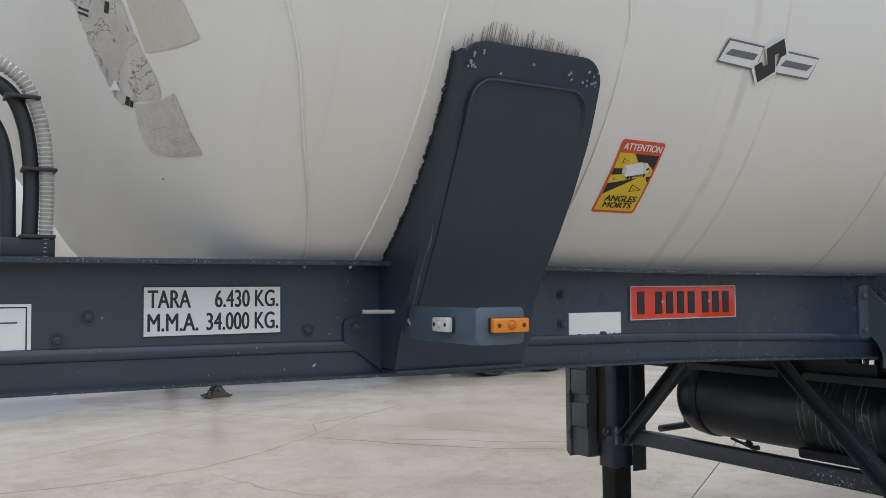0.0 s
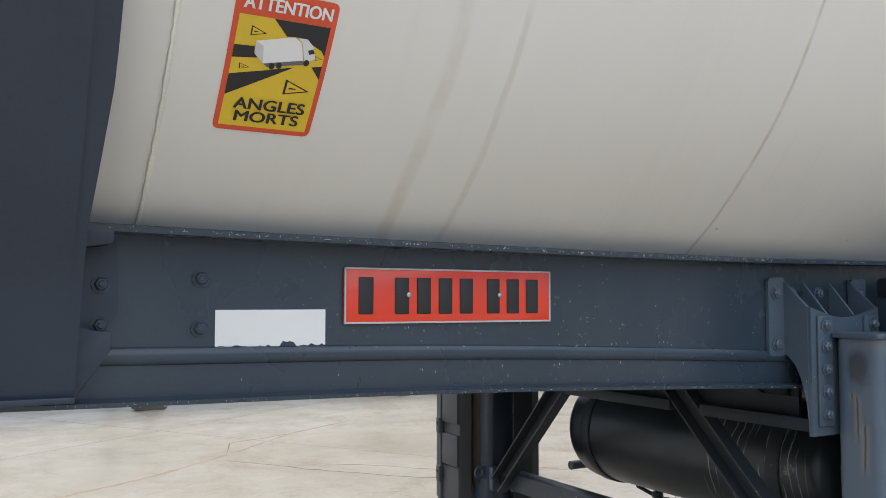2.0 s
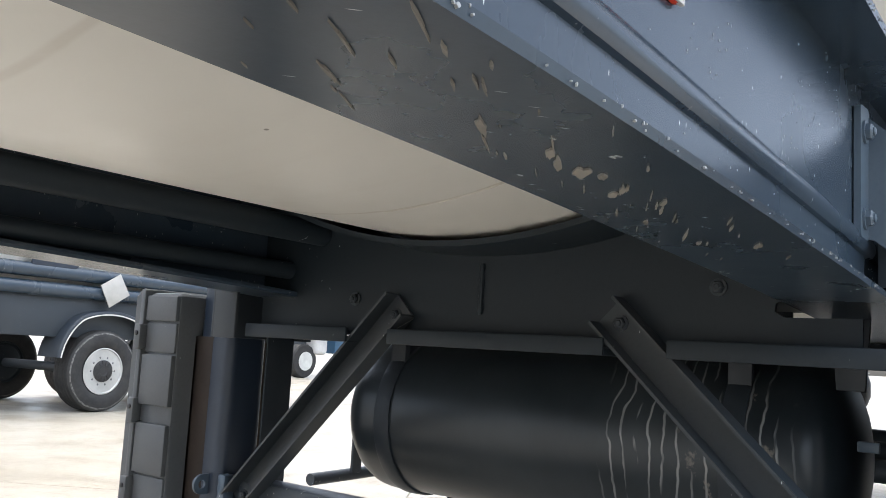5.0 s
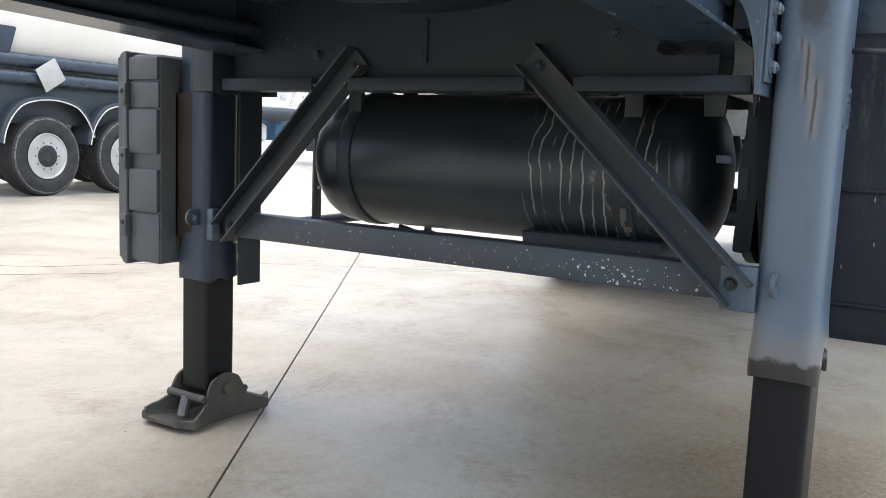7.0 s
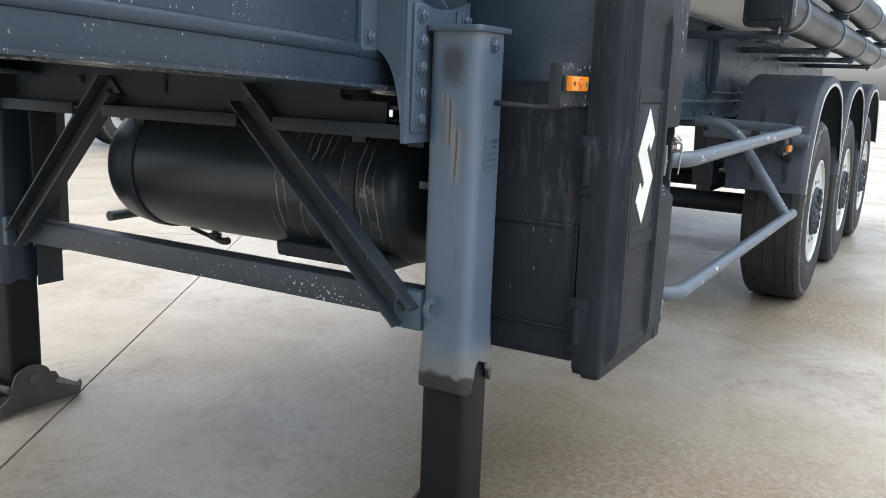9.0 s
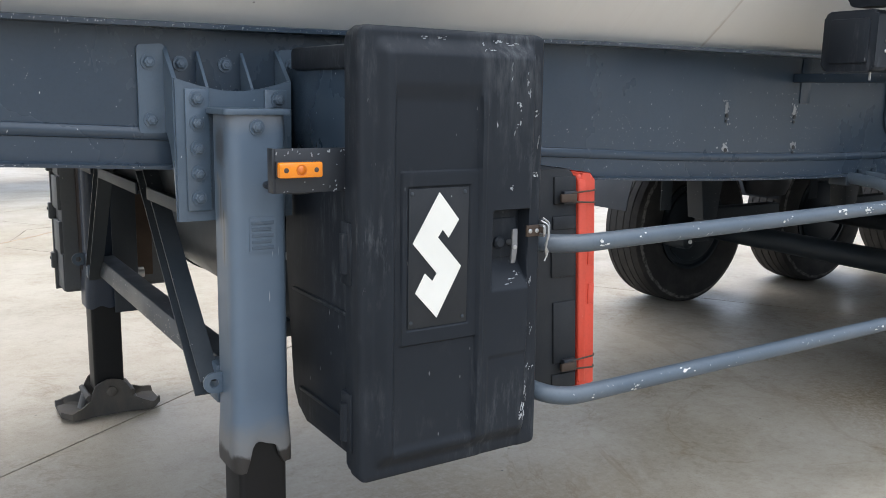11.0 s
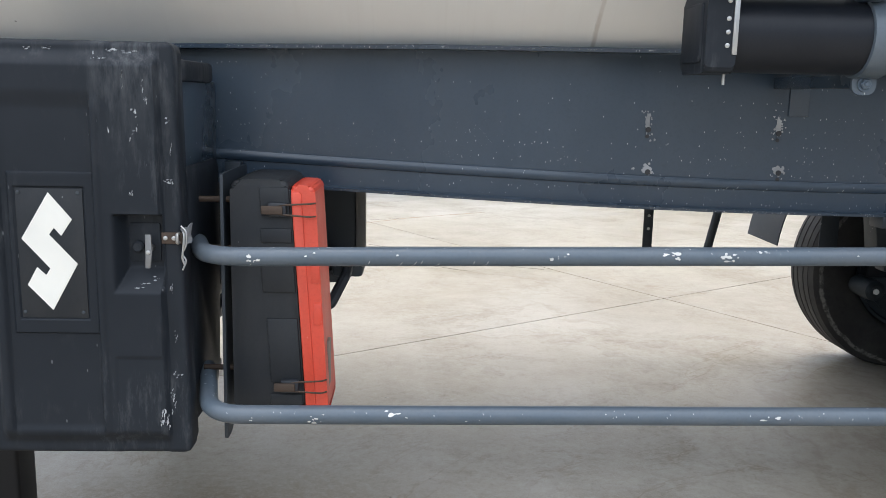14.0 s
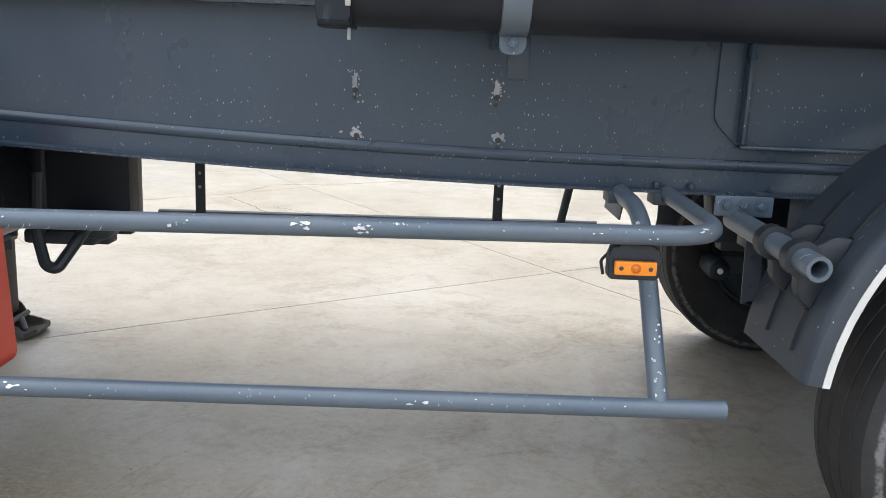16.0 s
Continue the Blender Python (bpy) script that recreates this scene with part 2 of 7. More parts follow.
def make_rubber():
    n = Nodes("tyre_rubber")
    col = n.mix(n.span(n.noise(7, 6, 0.7), 0.4, 0.75), (0.012, 0.012, 0.013), (0.034, 0.033, 0.031))
    sep = n.nt.nodes.new("ShaderNodeSeparateXYZ")
    n.link(n.co, sep.inputs[0])
    rr = n.math("SQRT", n.math("ADD", n.math("MULTIPLY", sep.outputs["X"], sep.outputs["X"]), n.math("MULTIPLY", sep.outputs["Z"], sep.outputs["Z"])), 0)
    rough_r = n.math("ADD", rr, n.math("MULTIPLY", n.math("SUBTRACT", n.noise(14, 5, 0.65), 0.5), 0.035))
    kerb = n.math("MULTIPLY", n.math("MULTIPLY", n.span(rough_r, 0.478, 0.484), n.span(rough_r, 0.496, 0.503, 1, 0)), n.span(n.noise(30, 5, 0.7), 0.4, 0.56, 0.15, 1))
    col = n.mix(n.math("MULTIPLY", kerb, 0.7), col, (0.2, 0.195, 0.185))
    n.bump(n.math("ADD", n.noise(90, 4), n.math("MULTIPLY", kerb, 1.5)), 0.15, 0.001)
    return n.done(col, 0.72)


def make_drip_paint():
    """Black reservoir paint with dried pale runs on one stretch of the barrel."""
    n = Nodes("reservoir_black_paint")
    col = n.mix(n.span(n.noise(4, 5), 0.3, 0.7), (0.016, 0.022, 0.027), (0.036, 0.045, 0.052))
    wig = n.noise(6, 3, 0.5, n.stretch(1, 0.8, 1))
    sep = n.nt.nodes.new("ShaderNodeSeparateXYZ")
    n.link(n.co, sep.inputs[0])
    wave = n.math("SINE", n.math("MULTIPLY", n.math("ADD", sep.outputs["Y"], n.math("MULTIPLY", wig, 0.07)), 215.0), 0)
    band = n.math("MULTIPLY", n.span(sep.outputs["Y"], -0.57, -0.53), n.span(sep.outputs["Y"], -0.17, -0.13, 1, 0))
    gap = n.span(n.noise(8, 3, 0.5, n.stretch(0.5, 2.6, 0.5)), 0.46, 0.54)
    runs = n.math("MULTIPLY", n.math("MULTIPLY", n.span(wave, 0.8, 0.97), band), gap)
    col = n.mix(n.math("MULTIPLY", runs, 0.75), col, (0.36, 0.37, 0.36))
    blot = n.math("MULTIPLY", n.span(n.noise(16, 5, 0.65), 0.62, 0.68), n.math("MULTIPLY", n.span(sep.outputs["Y"], -0.56, -0.48), n.span(sep.outputs["Y"], -0.4, -0.3, 1, 0)))
    col = n.mix(n.math("MULTIPLY", blot, 0.8), col, (0.3, 0.27, 0.23))
    n.bump(n.math("ADD", n.noise(50, 3), n.math("MULTIPLY", runs, 2)), 0.12, 0.001)
    return n.done(col, n.span(n.noise(3, 4), 0.3, 0.7, 0.3, 0.45))


def make_leg_paint():
    """Blue-grey enamel of the legs with rusty rub marks and scratches."""
    n = Nodes("leg_blue_grey_paint")
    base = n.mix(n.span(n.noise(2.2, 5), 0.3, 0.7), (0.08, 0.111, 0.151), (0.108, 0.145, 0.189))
    scr = n.voronoi(26, n.stretch(1.3, 1.3, 0.16))
    line = n.math("MULTIPLY", n.span(scr.outputs["Distance"], 0.03, 0.06, 1, 0), n.span(scr.outputs["Color"], 0.6, 0.62))
    col = n.mix(n.math("MULTIPLY", line, 0.5), base, (0.5, 0.5, 0.48))
    sep = n.nt.nodes.new("ShaderNodeSeparateXYZ")
    n.link(n.co, sep.inputs[0])
    wob = n.math("ADD", sep.outputs["Z"], n.math("MULTIPLY", n.noise(13, 4), 0.09))
    col = n.mix(n.math("MULTIPLY", n.span(wob, 0.585, 0.64, 1, 0), 0.6), col, (0.165, 0.148, 0.125))
    col = n.mix(n.span(wob, 0.545, 0.556, 1, 0), col, (0.022, 0.02, 0.019))
    rub = n.math("MULTIPLY", n.span(n.noise(5.5, 4, 0.5, n.stretch(1.6, 1.6, 0.35)), 0.6, 0.68), 0.4)
    col = n.mix(rub, col, (0.06, 0.05, 0.042))
    front = n.span(sep.outputs["X"], -0.0675, -0.066, 1, 0)
    sway = n.math("MULTIPLY", n.math("SUBTRACT", n.noise(7, 3, 0.5, n.stretch(1, 0.3, 1)), 0.5), 0.03)
    ybase = n.math("ADD", sep.outputs["Y"], sway)
    zbase = n.math("ADD", sep.outputs["Z"], n.math("MULTIPLY", n.math("SUBTRACT", n.noise(30, 4, 0.6), 0.5), 0.03))
    for y0, z0, z1, w in ((0.003, 1.035, 1.175, 0.0045), (-0.016, 0.955, 1.105, 0.005), (0.016, 1.13, 1.19, 0.004)):
        far = n.math("ABSOLUTE", n.math("SUBTRACT", ybase, y0), 0)
        high = n.math("MULTIPLY", n.span(zbase, z0, z0 + 0.04), n.span(zbase, z1 - 0.02, z1, 1, 0))
        col = n.mix(n.math("MULTIPLY", n.math("MULTIPLY", n.span(far, w * 0.8, w * 3.6, 1, 0), high), n.math("MULTIPLY", front, 0.5)), col, (0.24, 0.22, 0.19))
        col = n.mix(n.math("MULTIPLY", n.math("MULTIPLY", n.span(far, w * 0.2, w * 0.95, 1, 0), high), n.math("MULTIPLY", front, 0.85)), col, (0.035, 0.03, 0.025))
    dy, dz = n.math("DIVIDE", n.math("ADD", ybase, 0.003), 0.034), n.math("DIVIDE", n.math("SUBTRACT", sep.outputs["Z"], 1.238), 0.058)
    round_r = n.math("ADD", n.math("SQRT", n.math("ADD", n.math("MULTIPLY", dy, dy), n.math("MULTIPLY", dz, dz)), 0), n.math("MULTIPLY", n.math("SUBTRACT", n.noise(22, 5, 0.65), 0.5), 1.6))
    col = n.mix(n.math("MULTIPLY", n.math("MULTIPLY", n.span(round_r, 0.45, 1.05, 1, 0), front), 0.75), col, (0.045, 0.04, 0.038))
    top = n.span(n.math("ADD", sep.outputs["Z"], n.math("MULTIPLY", n.noise(9, 4), 0.1)), 1.32, 1.37)
    col = n.mix(n.math("MULTIPLY", top, 0.6), col, (0.2, 0.19, 0.18))
    n.bump(n.noise(55, 4), 0.1, 0.001)
    return n.done(col, 0.4)


SMEARS = ((4.361, 1.335, 0.035, 0.03, 0.4), (4.36, 1.3, 0.018, 0.014, 0.6), (4.465, 1.334, 0.02, 0.03, 0.35), (4.248, 1.343, 0.03, 0.014, 0.25), (4.155, 1.12, 0.028, 0.04, 0.55), (4.545, 1.14, 0.02, 0.03, 0.25), (4.52, 1.345, 0.03, 0.02, 0.5), (4.155, 1.34, 0.03, 0.02, 0.4))  # x, z, half width, half height, strength
M_FRAME = worn_paint("chassis_slate_paint", (0.028, 0.0437, 0.064), 0.25, chips=0.95, dust=0.1, rearward=0.13,
                     smears=SMEARS)
M_BRACKET = worn_paint("bracket_slate_paint", (0.07, 0.1, 0.135), 0.3, chips=0.35, dust=0.2)
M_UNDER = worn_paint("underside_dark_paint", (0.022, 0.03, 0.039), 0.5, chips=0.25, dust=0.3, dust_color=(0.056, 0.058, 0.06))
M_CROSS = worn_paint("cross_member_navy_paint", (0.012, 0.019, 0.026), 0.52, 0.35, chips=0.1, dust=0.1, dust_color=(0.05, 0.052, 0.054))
M_BRACE = worn_paint("dusty_brace_paint", (0.026, 0.034, 0.042), 0.5, chips=0.25, dust=0.5, dust_color=(0.085, 0.085, 0.085))
M_DUSTBOX = worn_paint("dusty_black_plastic", (0.085, 0.091, 0.097), 0.5, 0.4, chips=0.1, dust=0.5, dust_color=(0.15, 0.15, 0.147))
M_PLASTIC = make_box_plastic()
M_PLASTIC2 = worn_paint("moulded_black_plastic", (0.017, 0.0195, 0.023), 0.5, 0.26, chips=0.3, dust=0.4, dust_color=(0.075, 0.073, 0.07))
M_RAIL = worn_paint("rail_grey_paint", (0.076, 0.1, 0.126), 0.33, chips=0.95, dust=0.2, dust_color=(0.22, 0.22, 0.22), scale=0.9)
M_TUBE = worn_paint("glossy_dark_tube_paint", (0.008, 0.010, 0.0145), 0.34, 0.22, chips=-1.0, dust=0.05)
M_BAR = worn_paint("chipped_bar_paint", (0.045, 0.057, 0.072), 0.4, chips=1.0, dust=0.5, dust_color=(0.1, 0.098, 0.094), chip_color=(0.5, 0.5, 0.48))
M_MUD = worn_paint("mudguard_plastic", (0.018, 0.026, 0.038), 0.5, chips=0.6, dust=0.2)
M_LEG = make_leg_paint()
M_INNER = worn_paint("greasy_inner_tube", (0.007, 0.007, 0.0075), 0.45, 0.25, chips=0.2, dust=0.12, dust_color=(0.026, 0.025, 0.022), chip_color=(0.12, 0.09, 0.07), scale=1.6)
M_SHOE = worn_paint("cast_shoe_steel", (0.05, 0.047, 0.043), 0.62, chips=0.4, dust=1.0, dust_color=(0.13, 0.112, 0.09), chip_color=(0.25, 0.22, 0.18), scale=2.0)
M_TANK = make_tank_paint()
M_WELD = plain("painted_weld_bead", (0.78, 0.755, 0.69), 0.45, 0, 0.1, 120, 0.6)
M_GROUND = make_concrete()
M_VEIN = plain("rusty_vein_stain", (0.3, 0.225, 0.15), 0.6, 0, 0.25, 30, 0.1)
M_GREYPATCH = plain("grey_patch_concrete", (0.27, 0.265, 0.25), 0.35, 0, 0.12, 40, 0.1)
M_JOINT = plain("joint_filler", (0.05, 0.045, 0.04), 0.9)
M_RUBBER = make_rubber()
M_DRIP = make_drip_paint()
M_RED = worn_paint("red_lid_plastic", (0.62, 0.062, 0.032), 0.45, chips=0.15, dust=0.35, dust_color=(0.4, 0.13, 0.09), chip_color=(0.66, 0.3, 0.25))
M_ORANGE = plain("amber_lens", (0.72, 0.22, 0.009), 0.12, 0, 0.06, 160, 0.5)
M_AMBER_DARK = plain("amber_lens_centre", (0.52, 0.125, 0.006), 0.1, 0, 0.1)
M_CLEAR = plain("clear_lens", (0.6, 0.6, 0.58), 0.15)
M_STEEL = plain("zinc_steel", (0.42, 0.42, 0.41), 0.4, 0.8, 0.2)
M_RUST = plain("rusty_steel", (0.075, 0.052, 0.038), 0.7, 0.4, 0.35, 40, 0.3)
M_RUSTDARK = plain("dark_rusty_plate", (0.03, 0.021, 0.016), 0.75, 0.2, 0.4, 40, 0.3)
M_ZINC = plain("dull_zinc", (0.2, 0.2, 0.2), 0.5, 0.6, 0.4, 80, 0.3)
M_ALLOY = plain("dusty_alloy", (0.42, 0.42, 0.41), 0.36, 0.35, 0.14)
M_WHITE = plain("white_film", (0.78, 0.78, 0.77), 0.42, 0, 0.04)
M_CREAM = plain("cream_reflective_film", (0.72, 0.7, 0.64), 0.45, 0, 0.05)
M_STRIP = plain("dirty_white_strip", (0.56, 0.55, 0.51), 0.5, 0, 0.2, 30, 0.1)
M_SIGN = plain("white_sign_film", (0.7, 0.7, 0.69), 0.4, 0, 0.05)
M_BLACK = plain("black_print", (0.018, 0.018, 0.02), 0.5)
M_REDPLATE = plain("red_reflective_film", (0.72, 0.055, 0.022), 0.16, 0, 0.07, 60, 0.02)
M_STKRED = plain("sticker_red", (0.66, 0.085, 0.03), 0.4)
M_STKYELLOW = plain("sticker_yellow", (0.72, 0.5, 0.03), 0.4)
M_EMBLEM = plain("dark_emblem_enamel", (0.13, 0.135, 0.145), 0.35)
M_GREYEDGE = plain("grey_cabinet_edge", (0.16, 0.155, 0.145), 0.6)
M_LIDLABEL = plain("weathered_lid_label", (0.2, 0.165, 0.14), 0.5, 0, 0.2)
M_SCRAPE = plain("pale_scrape", (0.33, 0.34, 0.35), 0.7, 0, 0.5, 200, 0.4)
M_PRINTGREY = plain("light_grey_print", (0.58, 0.58, 0.62), 0.4)
M_GREYPRINT = plain("grey_print", (0.5, 0.5, 0.5), 0.4)
def make_torn_film(name="torn_sticker_film", dirt=1.0):
    """Weathered sticker: grey film with glue smears, cracks and lost patches."""
    n = Nodes(name)
    col = n.mix(n.span(n.noise(6, 6, 0.65), 0.35, 0.65), (0.43, 0.40, 0.36), (0.60, 0.575, 0.54))
    smear = n.span(n.noise(22, 6, 0.7, n.stretch(1.6, 1, 0.6)), 0.54, 0.66)
    col = n.mix(n.math("MULTIPLY", smear, 0.55 * dirt), col, (0.26, 0.235, 0.2))
    edge = n.span(n.math("ABSOLUTE", n.math("SUBTRACT", n.noise(11, 5, 0.6, None, 0.6), 0.52), 0), 0.0, 0.014, 1, 0)
    col = n.mix(n.math("MULTIPLY", edge, 0.8 * dirt), col, (0.08, 0.072, 0.065))
    n.bump(smear, 0.2, 0.001)
    return n.done(col, 0.6)


M_TORN = make_torn_film()
M_PALETORN = make_torn_film("pale_torn_film", 0.35)
M_PALEFILM = worn_paint("pale_peeled_film", (0.56, 0.525, 0.46), 0.55, chips=0.0, dust=0.6, dust_color=(0.44, 0.4, 0.34))
M_HOSE = plain("black_hose_rubber", (0.015, 0.018, 0.023), 0.5)
M_CONDUIT = plain("grey_conduit", (0.4, 0.39, 0.37), 0.5)
M_SOOT = plain("brushed_overpaint", (0.17, 0.155, 0.145), 0.6)
M_SOOT2 = plain("thin_brushed_overpaint", (0.36, 0.33, 0.29), 0.6)
M_BLUE = plain("blue_vehicle_paint", (0.03, 0.09, 0.17), 0.35)
M_RIMGREY = plain("dusty_white_rim", (0.5, 0.5, 0.48), 0.45, 0.1, 0.15)

# ---------------------------------------------------------------- mesh helpers
ORIGIN = {}


def thing(name, at, label, category, group="", kind=""):
    ob = new(name)
    ob.empty_display_size = 0.05
    ob.location = at
    ORIGIN[ob.name] = Vector(at)
    return tagged(ob, label, category, group, kind)


def part(name, bm, material, parent, label=""):
    """Links a bmesh, drawn in world metres, as one mesh under a thing or a part."""
    org = ORIGIN[parent.name]
    bmesh.ops.recalc_face_normals(bm, faces=bm.faces)
    me = bpy.data.meshes.new(name)
    bm.to_mesh(me)
    bm.free()
    me.transform(Matrix.Translation(-org))
    me.materials.append(material)
    me.shade_smooth()
    me.set_sharp_from_angle(angle=radians(34))
    ob = new(name, me)
    ob.parent = parent
    ORIGIN[ob.name] = org
    return tagged(ob, label)


def solo(name, bm, material, label, category, at=None, group="", kind=""):
    """A thing that is one single mesh."""
    bmesh.ops.recalc_face_normals(bm, faces=bm.faces)
    me = bpy.data.meshes.new(name)
    bm.to_mesh(me)
    bm.free()
    org = Vector(at) if at else Vector((0, 0, 0))
    me.transform(Matrix.Translation(-org))
    me.materials.append(material)
    me.shade_smooth()
    me.set_sharp_from_angle(angle=radians(34))
    ob = new(name, me)
    ob.location = org
    ORIGIN[ob.name] = org
    return tagged(ob, label, category, group, kind)


def shared(name, me, parent, at, label=""):
    ob = new(name, me)
    ob.parent = parent
    ob.location = Vector(at) - ORIGIN[parent.name]
    ORIGIN[ob.name] = ORIGIN[parent.name]
    return tagged(ob, label)


def box(bm, x0, x1, y0, y1, z0, z1, bev=0.0, seg=2):
    m = Matrix.LocRotScale(((x0 + x1) / 2, (y0 + y1) / 2, (z0 + z1) / 2), None, (abs(x1 - x0), abs(y1 - y0), abs(z1 - z0)))
    r = bmesh.ops.create_cube(bm, size=1, matrix=m)
    if bev:
        edges = {e for v in r["verts"] for e in v.link_edges}
        bmesh.ops.bevel(bm, geom=list(edges), offset=bev, segments=seg, profile=0.5, affect="EDGES")
    return bm


def B(*a, **k):
    return box(bmesh.new(), *a, **k)


def loft(bm, rings, closed=True, caps=True):
    rows = [[bm.verts.new(p) for p in ring] for ring in rings]
    n = len(rows[0])
    for a, b in zip(rows, rows[1:]):
        for i in range(n if closed else n - 1):
            j = (i + 1) % n
            bm.faces.new((a[i], a[j], b[j], b[i]))
    if caps and closed:
        bm.faces.new(rows[0][::-1])
        bm.faces.new(rows[-1])
    return bm


AX = {"x": lambda a, u, v: Vector((a, u, v)), "y": lambda a, u, v: Vector((u, a, v)), "z": lambda a, u, v: Vector((u, v, a))}


def prism(bm, pts, axis, a, b, bev=0.0, seg=2):
    """A flat outline (the two other axes, in order) pulled from a to b along an axis."""
    before = set(bm.edges)
    loft(bm, [[AX[axis](a, u, v) for u, v in pts], [AX[axis](b, u, v) for u, v in pts]])
    if bev:
        fresh = [e for e in bm.edges if e not in before]
        bmesh.ops.bevel(bm, geom=fresh, offset=bev, segments=seg, profile=0.5, affect="EDGES")
    return bm


def P(*a, **k):
    return prism(bmesh.new(), *a, **k)


def rounded(pts, r, n=5):
    """A closed outline with its corners rounded."""
    out = []
    for i, p in enumerate(pts):
        p, a, b = Vector(p), Vector(pts[i - 1]), Vector(pts[(i + 1) % len(pts)])
        ra = min(r, (a - p).length * 0.45, (b - p).length * 0.45)
        s, e = p + (a - p).normalized() * ra, p + (b - p).normalized() * ra
        for k in range(n + 1):
            t = k / n
            out.append(tuple((1 - t) ** 2 * s + 2 * t * (1 - t) * p + t * t * e))
    return out


def smooth_path(pts, r, n=7):
    """An open path with its inner corners rounded."""
    pts = [Vector(p) for p in pts]
    out = [pts[0]]
    for a, p, b in zip(pts, pts[1:], pts[2:]):
        ra = min(r, (a - p).length * 0.48, (b - p).length * 0.48)
        s, e = p + (a - p).normalized() * ra, p + (b - p).normalized() * ra
        out += [(1 - k / n) ** 2 * s + 2 * (k / n) * (1 - k / n) * p + (k / n) ** 2 * e for k in range(n + 1)]
    return out + [pts[-1]]


def tube(bm, pts, r, seg=14, bend=0.0, hollow=0.0):
    pts = smooth_path(pts, bend) if bend else [Vector(p) for p in pts]
    rings, up = [], None
    for i, p in enumerate(pts):
        d = (pts[min(i + 1, len(pts) - 1)] - pts[max(i - 1, 0)]).normalized()
        if up is None:
            up = d.orthogonal().normalized()
        up = (up - d * up.dot(d)).normalized()
        side = d.cross(up)
        rr = r(i / (len(pts) - 1)) if callable(r) else r
        rings.append([p + rr * (math.cos(2 * math.pi * k / seg) * up + math.sin(2 * math.pi * k / seg) * side) for k in range(seg)])
    if hollow:
        c0, c1 = pts[0], pts[-1]
        d0, d1 = (pts[1] - c0).normalized() * 0.08, (pts[-2] - c1).normalized() * 0.08
        rings = [[c0 + d0 + (q - c0) * hollow for q in rings[0]], [c0 + (q - c0) * hollow for q in rings[0]]] + rings
        rings += [[c1 + (q - c1) * hollow for q in rings[-1]], [c1 + d1 + (q - c1) * hollow for q in rings[-1]]]
    return loft(bm, rings)


def T(*a, **k):
    return tube(bmesh.new(), *a, **k)


def lathe(bm, prof, at, axis, seg=40):
    at = Vector(at)
    rings = []
    for r, h in prof:
        ring = []
        for k in range(seg):
            c, s = r * math.cos(2 * math.pi * k / seg), r * math.sin(2 * math.pi * k / seg)
            ring.append(at + {"x": Vector((h, c, s)), "y": Vector((c, h, s)), "z": Vector((c, s, h))}[axis])
        rings.append(ring)
    return loft(bm, rings)


def L(*a, **k):
    return lathe(bmesh.new(), *a, **k)


def finish_mesh(name, bm, material):
    bmesh.ops.recalc_face_normals(bm, faces=bm.faces)
    me = bpy.data.meshes.new(name)
    bm.to_mesh(me)
    bm.free()
    me.materials.append(material)
    me.shade_smooth()
    me.set_sharp_from_angle(angle=radians(34))
    return me


def bolt_mesh(name, axis, r, material):
    """Washer, hexagon head and thread end, pointing along -axis."""
    bm = bmesh.new()
    s = -1 if axis[0] == "-" else 1
    ax = axis[-1]
    lathe(bm, [(r * 1.35, -0.002 * s), (r * 1.35, 0.0035 * s)], (0, 0, 0), ax, 16)
    lathe(bm, [(r, 0.003 * s), (r, 0.003 * s + r * 0.55 * s), (r * 0.8, 0.003 * s + r * 0.75 * s)], (0, 0, 0), ax, 6)
    lathe(bm, [(r * 0.5, r * 0.7 * s), (r * 0.5, r * 1.15 * s), (r * 0.35, r * 1.25 * s)], (0, 0, 0), ax, 10)
    return finish_mesh(name, bm, material)


BOLT_OUT = bolt_mesh("bolt", "-y", 0.0135, M_BRACKET)
BOLT_DARK = bolt_mesh("bolt", "-y", 0.012, M_FRAME)
BOLT_X = bolt_mesh("bolt", "-x", 0.012, M_UNDER)
RIVET_DARK = finish_mesh("rivet", L([(0.0045, 0.001), (0.0045, -0.002), (0.0025, -0.003)], (0, 0, 0), "y", 10), M_UNDER)
RIVET = finish_mesh("rivet", L([(0.0055, 0.001), (0.0055, -0.002), (0.003, -0.0035)], (0, 0, 0), "y", 10), M_STEEL)


def written(text, size, wide=1.0, extrude=0.0):
    """A word as flat mesh points and faces in (u, v), with the built-in font; baseline at v = 0."""
    cu = bpy.data.curves.new("letters", "FONT")
    cu.body, cu.size = text, size
    ob = bpy.data.objects.new("letters", cu)
    scene.collection.objects.link(ob)
    me = bpy.data.meshes.new_from_object(ob.evaluated_get(bpy.context.evaluated_depsgraph_get()))
    pts = [(v.co.x * wide, v.co.y) for v in me.vertices]
    faces = [tuple(p.vertices) for p in me.polygons]
    bpy.data.objects.remove(ob)
    bpy.data.curves.remove(cu)
    bpy.data.meshes.remove(me)
    return pts, faces


def lettering(text, u0, u1, v, height, place, heavy=0.0):
    """Words fitted between u0 and u1 with that capital height; place(u, v) gives the point in the world."""
    pts, faces = written(text, 1.0)
    us = [p[0] for p in pts]
    vs = [p[1] for p in pts]
    ku, kv = (u1 - u0) / (max(us) - min(us)), height / max(vs)
    bm = bmesh.new()
    shifts = [(0, 0)] if not heavy else [(-heavy, 0), (heavy, 0), (0, heavy)]
    for k, (du, dv) in enumerate(shifts):
        vv = [bm.verts.new(place(u0 + (p[0] - min(us)) * ku + du, v + p[1] * kv + dv, 0.0002 * k)) for p in pts]
        for f in faces:
            try:
                bm.faces.new([vv[i] for i in f])
            except ValueError:
                pass
    return bm


